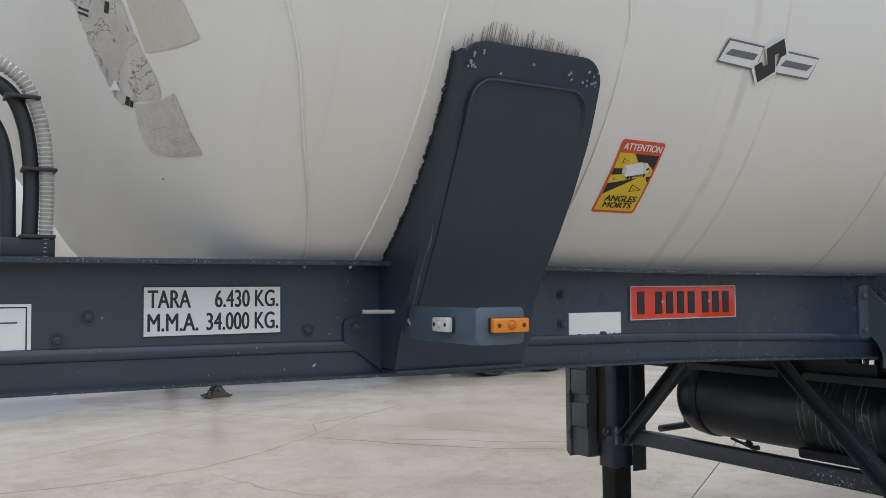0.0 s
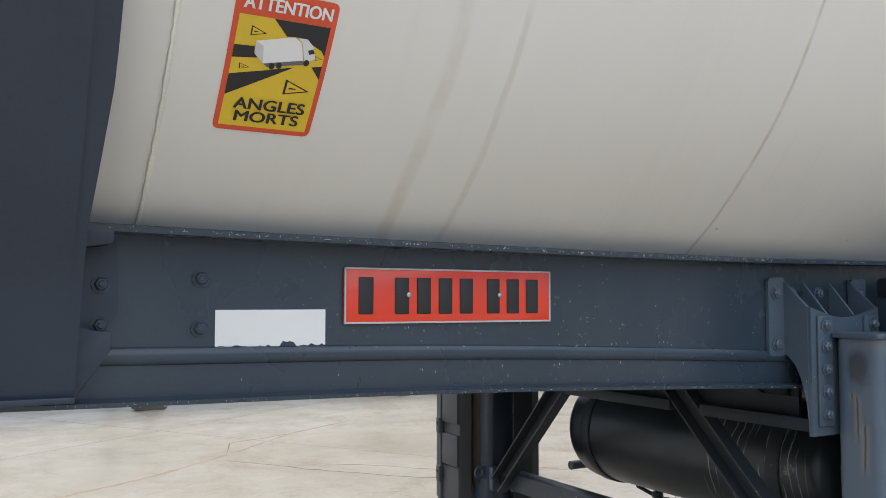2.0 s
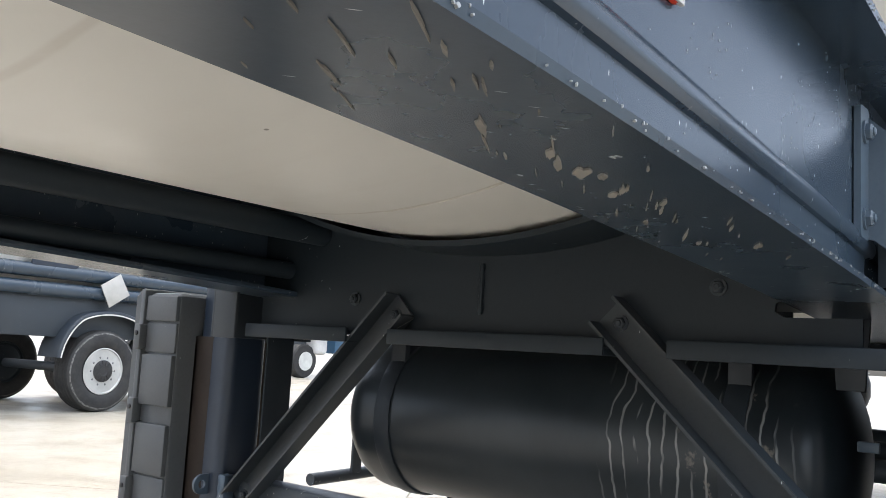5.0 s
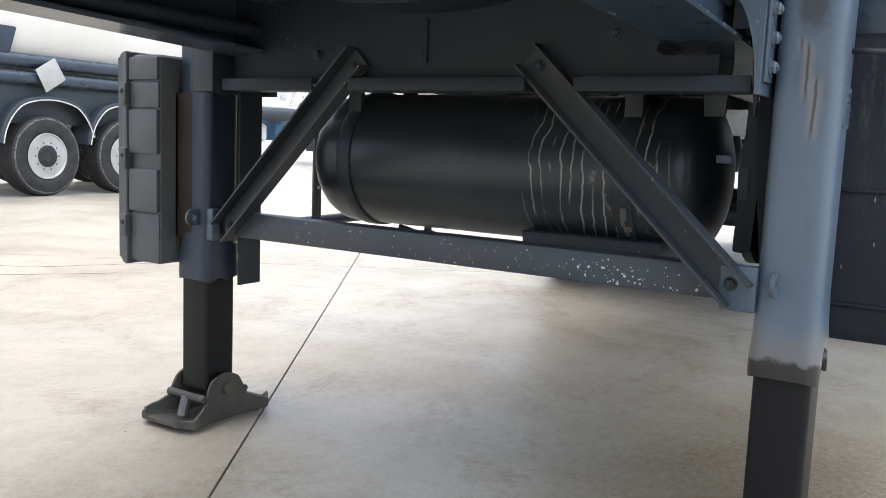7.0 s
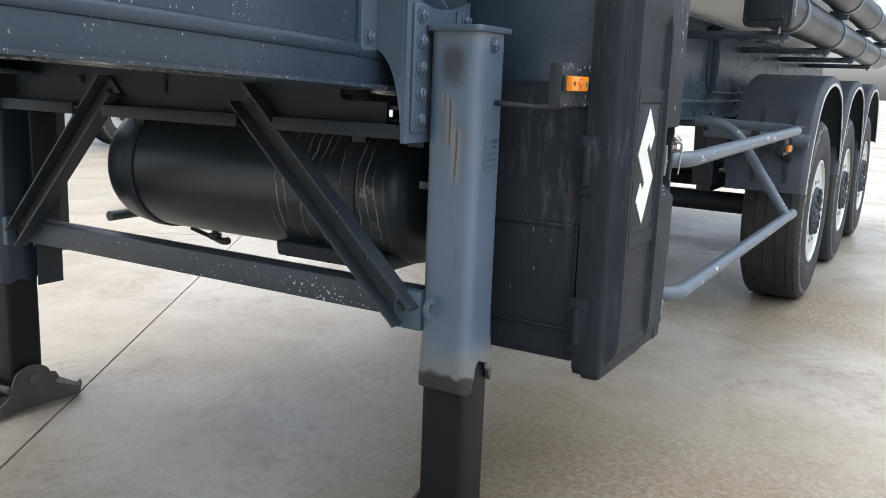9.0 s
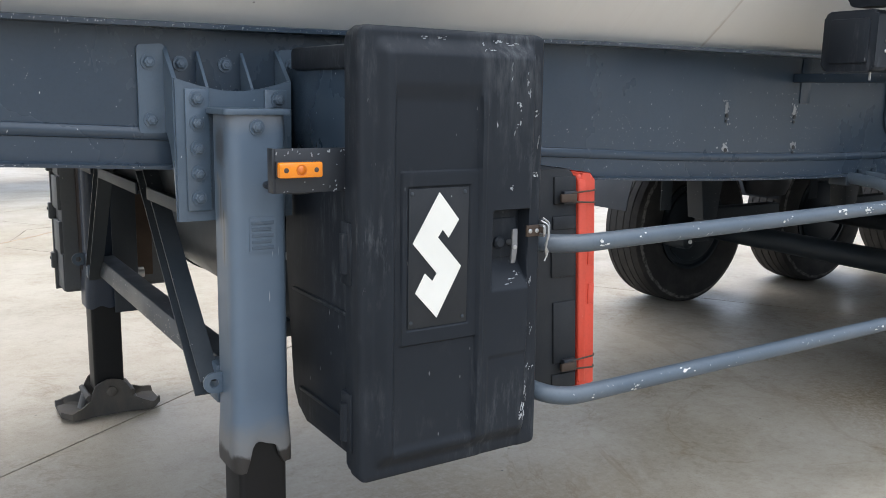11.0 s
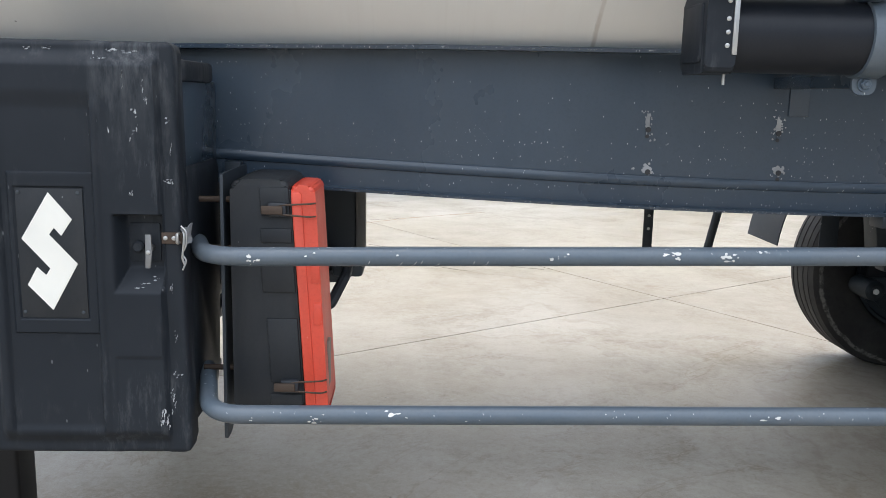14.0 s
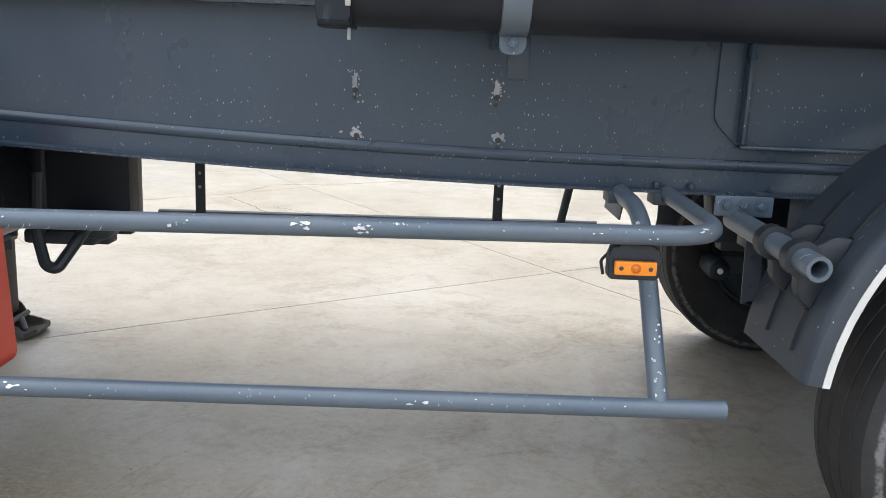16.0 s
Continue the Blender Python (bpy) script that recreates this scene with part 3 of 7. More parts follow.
def sheet(outline, place, thick=0.0015):
    """A thin flat piece from an outline in (u, v)."""
    bm = bmesh.new()
    loft(bm, [[place(u, v, 0.0) for u, v in outline], [place(u, v, thick) for u, v in outline]])
    return bm

# ---------------------------------------------------------------- ground
YC = 0.735  # the trailer's middle line
TR, TZ = 1.235, 2.525  # the tank's radius and the height of its axis

gm = bmesh.new()
bmesh.ops.create_circle(gm, cap_ends=True, segments=64, radius=700, matrix=Matrix.Translation((4, 4, -0.012)))
ground = solo("ground", gm, M_GROUND, "pale stained concrete yard with a grey patch", "ground", kind="structure")



def ribbon(pts, width, seed, z=0.0012):
    """A thin crooked strip lying on the ground."""
    rn = random.Random(seed)
    path = []
    for (x, y), (p, q) in zip(pts, pts[1:]):
        n = max(2, int(math.hypot(p - x, q - y) / 0.09))
        path += [Vector((x + (p - x) * k / n + rn.gauss(0, 0.008), y + (q - y) * k / n + rn.gauss(0, 0.008), 0)) for k in range(n)]
    rings = []
    for i, c in enumerate(path):
        d = (path[min(i + 1, len(path) - 1)] - path[max(i - 1, 0)]).normalized()
        side = Vector((-d.y, d.x, 0)) * width * rn.uniform(0.35, 1.0) * min(1.0, 0.15 + i / 4, 0.15 + (len(path) - 1 - i) / 4)
        rings.append([c - side, c + side, c + side + Vector((0, 0, z)), c - side + Vector((0, 0, z))])
    return loft(bmesh.new(), rings)


GROUND_MARKS = (
    ("crack", [(2.335, 6.01), (2.8, 5.32), (3.345, 4.67), (3.96, 4.19)], 0.004),
    ("crack", [(2.9, 5.5), (3.3, 5.25), (3.75, 4.75), (4.6, 4.3)], 0.003),
    ("crack", [(2.38, 6.27), (2.6, 6.9), (3.35, 7.21)], 0.004),
    ("rusty_vein", [(-1.6, 5.2), (-0.61, 5.08), (0.09, 5.06), (0.87, 5.18), (1.6, 5.6), (2.38, 6.27), (3.35, 7.21), (4.4, 7.9)], 0.022),
    ("rusty_vein", [(0.9, 4.95), (1.12, 4.1), (1.5, 3.5)], 0.014),
)
# ---------------------------------------------------------------- trailer: tank and frame
trailer = thing("tank_trailer", (3.5, YC, 1.0), "cream tank trailer on a slate-blue steel frame", "trailer")


HX = -0.30  # where the conical head starts
HEAD_X = [-1.085, -1.07, -1.02, -0.92, -0.83, -0.77, -0.72, -0.66, -0.60, -0.53, -0.47, -0.42, -0.36, HX]
HEAD_R = [0.01, 0.2, 0.42, 0.65, 0.765, 0.84, 0.915, 0.985, 1.05, 1.12, 1.172, 1.207, 1.23, TR]


def tank_at(x, a, off=0.0):
    """A point on the tank; a is the angle from its lowest line towards the walkway side."""
    r = float(np.interp(x, HEAD_X, HEAD_R)) + off
    return Vector((x, YC - r * math.sin(a), TZ - r * math.cos(a)))


def tank_v(z):
    return math.acos((TZ - z) / TR)


def tank_body(x0, x1, head, r, yc, zc, seg=128, front=None):
    rings = list(front or [])
    for k in range(1, 25 if not front else 1):
        f = k / 24 * math.pi / 2
        rings.append((r * math.sin(f), x0 - head * math.cos(f)))
    rings += [(r, x0 + (x1 - x0) * k / 24) for k in range(1, 24)]
    rings += [(r * math.cos(f), x1 + head * math.sin(f)) for f in [k / 12 * math.pi / 2 for k in range(0, 12)]]
    return L(rings, (0, yc, zc), "x", seg)


def head_rings():
    """The head's profile, rounded; a sharp weld edge stays where the dome meets the cone."""
    out = []
    for k in range(121):
        x = HEAD_X[0] + (HX - HEAD_X[0]) * k / 120
        w = 0.012 if abs(x + 0.72) < 0.05 else 0.04
        r = sum(float(np.interp(x + w * d, HEAD_X, HEAD_R)) for d in (-1, -0.5, 0, 0.5, 1)) / 5
        out.append((max(r, 0.01), x))
    return out


tank = part("tank", tank_body(HX, 9.4, 0.6, TR, YC, TZ, 128, head_rings()), M_TANK, trailer, "glossy cream painted shell with rusty streaks")


def bead(pts, r=0.006, rough=0.35, seed=1):
    """A weld bead along points on a surface."""
    rnd = random.Random(seed)
    fine = []
    for a, b in zip(pts, pts[1:]):
        n = max(2, int((b - a).length / 0.012))
        fine += [a.lerp(b, k / n) for k in range(n)]
    return T(fine, lambda t: r * (1 + rough * rnd.uniform(-1, 1)), seg=6)


part("weld_seam", bead([tank_at(-0.392 - 0.0059 * (2 + 3 * k - 57.6) + 0.004 * math.sin(k), radians(2 + 3 * k), 0.0015) for k in range(10, 36)], 0.0036), M_TANK, tank)
part("weld_seam", bead([tank_at(1.78, radians(2 + 3 * k), -0.0015) for k in range(44)], 0.0026), M_TANK, tank)
part("weld_seam", bead([tank_at(3.95, radians(2 + 3 * k), -0.0015) for k in range(44)], 0.0026), M_TANK, tank)

# a welded doubler plate behind the front saddle bracket
pad_out = rounded([(-0.185, 0.05), (-0.085, radians(80)), (0.456, radians(80)), (0.456, 0.05)], 0.16, 8)


def pad_ring():
    out = []
    for (x, a), (x2, a2) in zip(pad_out, pad_out[1:] + pad_out[:1]):
        steps = max(1, int(abs(a2 - a) * TR / 0.08))
        out += [tank_at(x + (x2 - x) * k / steps, a + (a2 - a) * k / steps, 0.002) for k in range(steps)]
    return out


doubler = part("doubler_plate", bead(pad_ring(), 0.004, 0.4, 3), M_WELD, tank)

# frame beams
BX = [-3.0, -1.05, -0.2, 0.5, 1.05, 1.3, 1.65, 2.1, 2.8, 3.4, 4.0, 4.6, 4.95, 9.6]
BZ = [1.25, 1.246, 1.239, 1.227, 1.220, 1.212, 1.198, 1.180, 1.137, 1.106, 1.078, 1.064, 1.062, 1.062]
STX = [-3.0 + 0.15 * k for k in range(85)]
raw = np.interp([x + d for x in STX for d in (-0.25, -0.12, 0, 0.12, 0.25)], BX, BZ).reshape(-1, 5).mean(axis=1)
TX = [-3.0, 0.0, 0.5, 0.9, 1.4, 1.9, 2.5, 3.0, 3.5, 4.2, 4.8, 9.6]
TOPZ = [1.548, 1.546, 1.535, 1.529, 1.523, 1.520, 1.525, 1.533, 1.542, 1.545, 1.545, 1.545]


def beam_top(x):
    return float(np.interp(x, TX, TOPZ))


def bottom(x):
    return float(np.interp(x, STX, raw))


def beam(side):
    """side 1: the beam whose outer face is at y = 0; side -1: its mirror image."""
    def at(x, y, z):
        return Vector((x, y if side > 0 else 2 * YC - y, z))

    def strip(prof):
        return loft(bmesh.new(), [[at(x, y, z) for y, z in prof(bottom(x), beam_top(x))] for x in STX])

    web = part("chassis_beam", strip(lambda b, t: [(0, b + 0.006), (0, t - 0.006), (0.012, t - 0.006), (0.012, b + 0.006)]), M_FRAME, trailer)
    part("top_flange", strip(lambda b, t: [(-0.075, t - 0.013), (-0.077, t - 0.003), (-0.072, t), (0.11, t), (0.11, t - 0.013)]), M_FRAME, web)
    part("bottom_flange", strip(lambda b, t: [(-0.034, b + 0.002), (-0.036, b + 0.010), (-0.031, b + 0.013), (0.138, b + 0.013), (0.14, b + 0.006), (0.136, b)]), M_FRAME, web)
    part("pressed_rib", strip(lambda b, t: [(0.002, b + 0.068)] + [(-0.011 * math.sin(math.pi * k / 6), b + 0.085 - 0.016 * math.cos(math.pi * k / 6)) for k in range(7)] + [(0.002, b + 0.102)]), M_FRAME, web)
    return web


beam_near = beam(1)
beam(-1)


def on_beam(me, name, spots):
    for x, z in spots:
        shared(name, me, beam_near, (x, -0.001, z))


M_FLAKE = plain("bare_pale_metal", (0.55, 0.55, 0.53), 0.55, 0.1, 0.3)
M_EDGE = plain("chipped_edge_metal", (0.32, 0.33, 0.34), 0.55, 0.1, 0.4, 150, 0.4)
M_BARE = plain("bare_scraped_edge", (0.2, 0.185, 0.165), 0.6, 0.1, 0.45, 120, 0.4)


def under_scrape(x, y, lx, ly, seed):
    """A thin scraped patch on the underside of the beam's bottom flange."""
    rn = random.Random(seed)
    out = [(x + lx * rn.uniform(0.35, 1) * math.cos(2 * math.pi * k / 12), y + ly * rn.uniform(0.35, 1) * math.sin(2 * math.pi * k / 12)) for k in range(12)]
    rings = [[Vector((u, v + (u - x) * 0.5, bottom(u) + o)) for u, v in out] for o in (0.002, -0.0008)]
    part("scrape", loft(bmesh.new(), rings), M_BARE, beam_near)


rnd = random.Random(77)
for k in range(290):
    x = rnd.uniform(-1.2, 6.2)
    top = k % 3 < 2
    w, h = rnd.choice((0.001, 0.0012, 0.002, 0.0045)) * rnd.uniform(0.5, 1.3), rnd.uniform(0.0007, 0.0022)
    y, z = (-0.0772, beam_top(x) - 0.007) if top else (-0.0362, bottom(x) + 0.006)
    out = [(x + w * rnd.uniform(0.4, 1) * math.cos(2 * math.pi * i / 9), z + h * rnd.uniform(0.4, 1) * math.sin(2 * math.pi * i / 9)) for i in range(9)]
    part("edge_chip", P(out, "y", y - 0.0006, y + 0.002), M_EDGE, beam_near)
rnd = random.Random(31)
for k, (x, y, lx, ly) in enumerate(((1.228, 0.05, 0.02, 0.006), (1.26, 0.06, 0.03, 0.004), (1.29, 0.055, 0.018, 0.012), (1.31, 0.045, 0.012, 0.006), (1.36, 0.05, 0.022, 0.004), (1.375, 0.066, 0.012, 0.007), (1.42, 0.036, 0.014, 0.005), (1.45, 0.05, 0.02, 0.003), (1.63, 0.078, 0.018, 0.004), (1.665, 0.022, 0.02, 0.005), (1.58, 0.075, 0.05, 0.002), (1.5, 0.088, 0.012, 0.004), (1.15, 0.06, 0.03, 0.005))):
    under_scrape(x, y, lx, ly, 300 + k)
for k in range(46):
    under_scrape(rnd.uniform(0.9, 1.75), rnd.uniform(-0.02, 0.12), rnd.uniform(0.004, 0.03), rnd.uniform(0.0006, 0.0018), 330 + k)


def fine_chips(name, spots, depth):
    """Countless tiny paint chips as one joined piece; spots are (x, z, half width, half height, y)."""
    rn = random.Random(len(spots))
    vv, ff = [], []
    for x, z, w, h, y in spots:
        b = len(vv)
        ring = [(x + w * rn.uniform(0.5, 1) * math.cos(2 * math.pi * i / 6 + 0.3), z + h * rn.uniform(0.5, 1) * math.sin(2 * math.pi * i / 6 + 0.3)) for i in range(6)]
        vv += [(u, y - depth, v) for u, v in ring] + [(u, y + 0.001, v) for u, v in ring]
        ff.append(tuple(b + i for i in range(6)))
        ff += [(b + i, b + (i + 1) % 6, b + 6 + (i + 1) % 6, b + 6 + i) for i in range(6)]
    bm = bmesh.new()
    me = bpy.data.meshes.new(name)
    me.from_pydata(vv, [], ff)
    bm.from_mesh(me)
    bpy.data.meshes.remove(me)
    return tagged(part(name, bm, M_EDGE, beam_near, "tiny pale paint chips"), kind="stuff")


rnd = random.Random(404)
edge = []
for k in range(900):
    x = rnd.uniform(-1.2, 6.4)
    if k % 3 < 2:
        edge.append((x, beam_top(x) - 0.007 + rnd.uniform(-0.004, 0.004), rnd.uniform(0.0005, 0.0013), rnd.uniform(0.0008, 0.003), -0.0772))
    else:
        edge.append((x, bottom(x) + 0.007 + rnd.uniform(-0.003, 0.003), rnd.uniform(0.0005, 0.0013), rnd.uniform(0.0006, 0.002), -0.0362))
fine_chips("chip_scatter", edge, 0.0005)
webs = []
for k in range(150):
    x, f = 0.75 + 5.0 * rnd.random() ** 1.35, rnd.random() ** 1.6
    rear = 1.0 if x > 2.6 else 0.0
    z0 = bottom(x) + 0.118 + (0.2 - 0.1 * rear) * f
    for q in range(rnd.choice((1, 2, 3, 5, 7))):
        webs.append((x + rnd.gauss(0, 0.03), z0 + rnd.gauss(0, 0.02), rnd.uniform(0.0005, 0.0014) * (1 - 0.4 * rear), rnd.uniform(0.0006, 0.0021), 0.0))
for k in range(140):
    x = rnd.uniform(0.6, 6.2)
    webs.append((x, bottom(x) + rnd.uniform(0.02, 0.06), rnd.uniform(0.0005, 0.0013), rnd.uniform(0.0007, 0.002), 0.0))
fine_chips("chip_scatter", webs, 0.0006)

on_beam(BOLT_DARK, "bolt", [(-0.792, 1.413), (-0.856, 1.364), (-0.262, 1.368), (0.571, 1.45), (0.57, 1.36), (-1.25, 1.38)])

# cross member with a hollowed saddle under the tank
X0 = 2.205
arc = [(YC + (TR + 0.012) * math.sin(a), TZ - (TR + 0.012) * math.cos(a)) for a in [radians(-34 + 68 * k / 24) for k in range(25)]]
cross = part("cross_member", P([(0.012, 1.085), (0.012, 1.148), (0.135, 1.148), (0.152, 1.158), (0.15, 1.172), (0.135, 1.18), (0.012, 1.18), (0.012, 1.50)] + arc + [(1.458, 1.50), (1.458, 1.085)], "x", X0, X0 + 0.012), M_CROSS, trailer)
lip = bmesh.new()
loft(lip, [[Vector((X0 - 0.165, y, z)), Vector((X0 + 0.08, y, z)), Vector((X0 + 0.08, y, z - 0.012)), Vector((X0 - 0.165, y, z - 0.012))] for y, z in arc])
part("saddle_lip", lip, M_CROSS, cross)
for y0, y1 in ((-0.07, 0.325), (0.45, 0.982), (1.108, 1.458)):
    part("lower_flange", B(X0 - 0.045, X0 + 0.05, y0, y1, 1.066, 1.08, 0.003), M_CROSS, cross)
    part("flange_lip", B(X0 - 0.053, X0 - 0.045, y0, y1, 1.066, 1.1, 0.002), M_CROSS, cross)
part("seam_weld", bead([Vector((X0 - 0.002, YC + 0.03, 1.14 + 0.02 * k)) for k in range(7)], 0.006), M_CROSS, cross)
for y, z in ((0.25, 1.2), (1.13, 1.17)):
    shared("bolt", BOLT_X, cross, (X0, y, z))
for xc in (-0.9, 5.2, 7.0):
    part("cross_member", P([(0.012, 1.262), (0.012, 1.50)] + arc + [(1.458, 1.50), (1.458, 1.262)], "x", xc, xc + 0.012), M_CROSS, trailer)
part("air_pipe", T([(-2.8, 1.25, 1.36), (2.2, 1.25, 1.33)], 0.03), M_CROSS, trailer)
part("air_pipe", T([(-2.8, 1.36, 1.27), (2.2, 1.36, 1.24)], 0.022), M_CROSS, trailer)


def strip_plate(stations, thick):
    """A bent plate; stations run up it as (x_left, x_right, y, z)."""
    n = len(stations)
    rings = []
    for i, (a, b, y, z) in enumerate(stations):
        p, q = stations[max(i - 1, 0)], stations[min(i + 1, n - 1)]
        nrm = Vector((0, -(q[3] - p[3]), q[2] - p[2])).normalized() * thick
        rings.append([Vector((a, y, z)), Vector((b, y, z)), Vector((b, y, z)) - nrm, Vector((a, y, z)) - nrm])
    return loft(bmesh.new(), rings)


def face_y(z):
    return float(np.interp(z, [1.25, 1.43, 1.5, 1.6, 1.72, 1.86, 2.045], [-0.085, -0.15, -0.19, -0.247, -0.305, -0.375, -0.437]))


def saddle_bracket(x0, x1, root, with_wear):
    top = 2.05

    def rim(z, inset, ztop, r):
        d = max(0.0, r - (ztop - z))
        return inset + (r - math.sqrt(max(r * r - d * d, 0.0)))

    def foot(z):
        return 0.018 * min(1.0, max(0.0, (1.72 - z) / 0.2))

    zs = [1.255 + (top - 0.07 - 1.255) * k / 16 for k in range(17)] + [top - 0.07 + 0.07 * math.sin(math.pi / 2 * k / 7) for k in range(1, 8)]
    face = part("saddle_bracket", strip_plate([(x0 + rim(z, 0, top, 0.068), x1 - rim(z, 0, top, 0.068) - foot(z), face_y(z), z) for z in zs], 0.012), M_UNDER_BLUE, root)
    t2 = top - 0.085
    zs2 = [1.35 + (t2 - 0.06 - 1.35) * k / 16 for k in range(17)] + [t2 - 0.06 + 0.06 * math.sin(math.pi / 2 * k / 6) for k in range(1, 7)]
    part("raised_panel", strip_plate([(x0 + 0.035 + rim(z, 0, t2, 0.058), x1 - 0.035 - rim(z, 0, t2, 0.058), face_y(z) - 0.004 * min(1.0, (z - 1.35) / 0.25), z) for z in zs2], 0.012), M_UNDER_BLUE, face)
    # bead along the upper panel edge; lighter paint gives its wear and painted highlight
    left = [(x0 + 0.038 + rim(z, 0, t2, 0.058), face_y(z) - 0.0125, z) for z in zs2 if z > 1.78]
    right = [(x1 - 0.038 - rim(z, 0, t2, 0.058), face_y(z) - 0.0125, z) for z in zs2 if z > 1.84]
    part("panel_bend", T(left + right[::-1], lambda t: 0.0006 + 0.0034 * math.sin(math.pi * t) ** 0.6, 8), M_FRAME, face, "worn pressed edge with its highlight put into a lighter paint")
    for xx in (x0 - 0.003, x1 - 0.03):
        outer = [(face_y(z) + (-0.003 if xx < x0 else 0.009), z) for z in [(1.262 if xx < x0 else 1.375) + (2.025 - (1.262 if xx < x0 else 1.375)) * k / 14 for k in range(15)]]
        inner = [(YC - (TR + 0.002) * math.sin(a), TZ - (TR + 0.002) * math.cos(a)) for a in [tank_v(2.025) + (tank_v(1.56) - tank_v(2.025)) * k / 12 for k in range(13)]]
        part("side_plate", P(outer + inner + [(-0.002, 1.546), (-0.002, 1.262 if xx < x0 else 1.375)], "x", xx, xx + 0.01), M_UNDER_BLUE, face)
    part("foot_gusset", P(rounded([(x0 - 0.11, 1.39), (x0 - 0.11, 1.335), (x0 + 0.002, 1.253), (x1 - 0.02, 1.253), (x1 + 0.058, 1.39), (x1 + 0.052, 1.515), (x1 - 0.02, 1.515)], 0.012, 3), "y", -0.012, -0.002), M_UNDER_BLUE, face)
    part("bottom_edge", B(x0, x1 - 0.018, -0.098, -0.004, 1.248, 1.258, 0.002), M_UNDER_BLUE, face)
    part("foot_flange", P(rounded([(x1 - 0.07, 1.25), (x1 - 0.015, 1.25), (x1 + 0.041, 1.33), (x1 + 0.041, 1.359), (x1 + 0.002, 1.361), (x1 - 0.04, 1.385), (x1 - 0.07, 1.385)], 0.006, 2), "y", -0.06, -0.05, 0.002), M_UNDER_BLUE, face)
    part("foot_web", P([(x1 - 0.035, 1.252), (x1 - 0.015, 1.252), (x1 + 0.037, 1.33), (x1 + 0.037, 1.355), (x1 + 0.0, 1.357)], "y", -0.051, -0.003), M_UNDER_BLUE, face)
    part("upper_ear", P(rounded([(x1 - 0.02, 1.495), (x1 + 0.038, 1.503), (x1 + 0.039, 1.531), (x1 - 0.02, 1.531)], 0.008, 3), "y", -0.075, -0.003, 0.002), M_UNDER_BLUE, face)
    for z in (1.36, 1.43):
        shared("bolt", BOLT_DARK, face, (x1 + 0.028, -0.012, z + 0.008))
    shared("bolt", BOLT_DARK, face, (x0 - 0.075, -0.012, 1.372))
    if with_wear:
        rnd = random.Random(5)
        for k in range(420):
            x = x0 + 0.02 + (x1 - x0 - 0.03) * rnd.random()
            a0 = tank_v(top - 0.012 - 0.03 * (abs(x - (x0 + x1) / 2) > 0.15))
            long = k % 3 == 0
            ln = (rnd.uniform(0.03, 0.075) if long else rnd.uniform(0.01, 0.035)) / TR * (0.45 + 0.55 * math.sin(math.pi * min(max((x - x0) / (x1 - x0) * 0.8 + 0.25, 0), 1)))
            w, lift = rnd.uniform(0.0006, 0.0024), 0.0014 if long else 0.002
            sm = bmesh.new()
            loft(sm, [[tank_at(x - w, a0, lift), tank_at(x + w, a0, lift), tank_at(x + w, a0, lift + 0.0006), tank_at(x - w, a0, lift + 0.0006)],
                      [tank_at(x - w * 0.3, a0 + ln, lift), tank_at(x + w * 0.3, a0 + ln, lift), tank_at(x + w * 0.3, a0 + ln, lift + 0.0006), tank_at(x - w * 0.3, a0 + ln, lift + 0.0006)]])
            part("brush_stroke", sm, M_SOOT2 if long else M_SOOT, face)
        smear = bmesh.new()
        for k in range(260):
            x = x0 + 0.012 + (x1 - x0 - 0.02) * rnd.random()
            a0 = tank_v(top - 0.012 - 0.03 * (abs(x - (x0 + x1) / 2) > 0.15))
            ln, w, lift = rnd.uniform(0.008, 0.04) / TR, rnd.uniform(0.0018, 0.0045), 0.0009 + 0.000001 * k
            loft(smear, [[tank_at(x - w, a0, lift), tank_at(x + w, a0, lift), tank_at(x + w, a0, lift + 0.0004), tank_at(x - w, a0, lift + 0.0004)],
                         [tank_at(x - w * 0.2, a0 + ln, lift), tank_at(x + w * 0.2, a0 + ln, lift), tank_at(x + w * 0.2, a0 + ln, lift + 0.0004), tank_at(x - w * 0.2, a0 + ln, lift + 0.0004)]])
        tagged(part("paint_smear", smear, M_SOOT2, face, "thin grey overspray"), kind="stuff")
        seal = []
        for k in range(150):
            a = tank_v(1.56) + (tank_v(2.03) - tank_v(1.56)) * k / 149
            seal.append(tank_at(x0 - 0.004 + rnd.uniform(-0.003, 0.003), a, 0.002))
        part("sealant_bead", bead(seal, 0.0038, 0.8, 9), M_HOSE, face, "rough black sealant")
        for k in range(34):
            a = tank_v(1.56) + (tank_v(2.03) - tank_v(1.56)) * rnd.random()
            ln = rnd.uniform(0.004, 0.009)
            part("sealant_hair", T([tank_at(x0 - 0.003, a, 0.003), tank_at(x0 - 0.003 - ln, a + rnd.uniform(-0.004, 0.008), 0.003)], 0.0009, 5), M_HOSE, face)
        spots = [(x0 + 0.03 + rnd.uniform(-0.02, 0.03), 2.0 + rnd.uniform(-0.02, 0.025)) for k in range(12)] + [(x1 - 0.04 + rnd.uniform(-0.03, 0.02), 1.995 + rnd.uniform(-0.02, 0.02)) for k in range(12)] + [(x1 - 0.11, 2.005), (x1 - 0.105, 1.99), (x1 - 0.115, 2.0), (x0 + 0.2, 2.01), (x0 + 0.11, 1.98)]
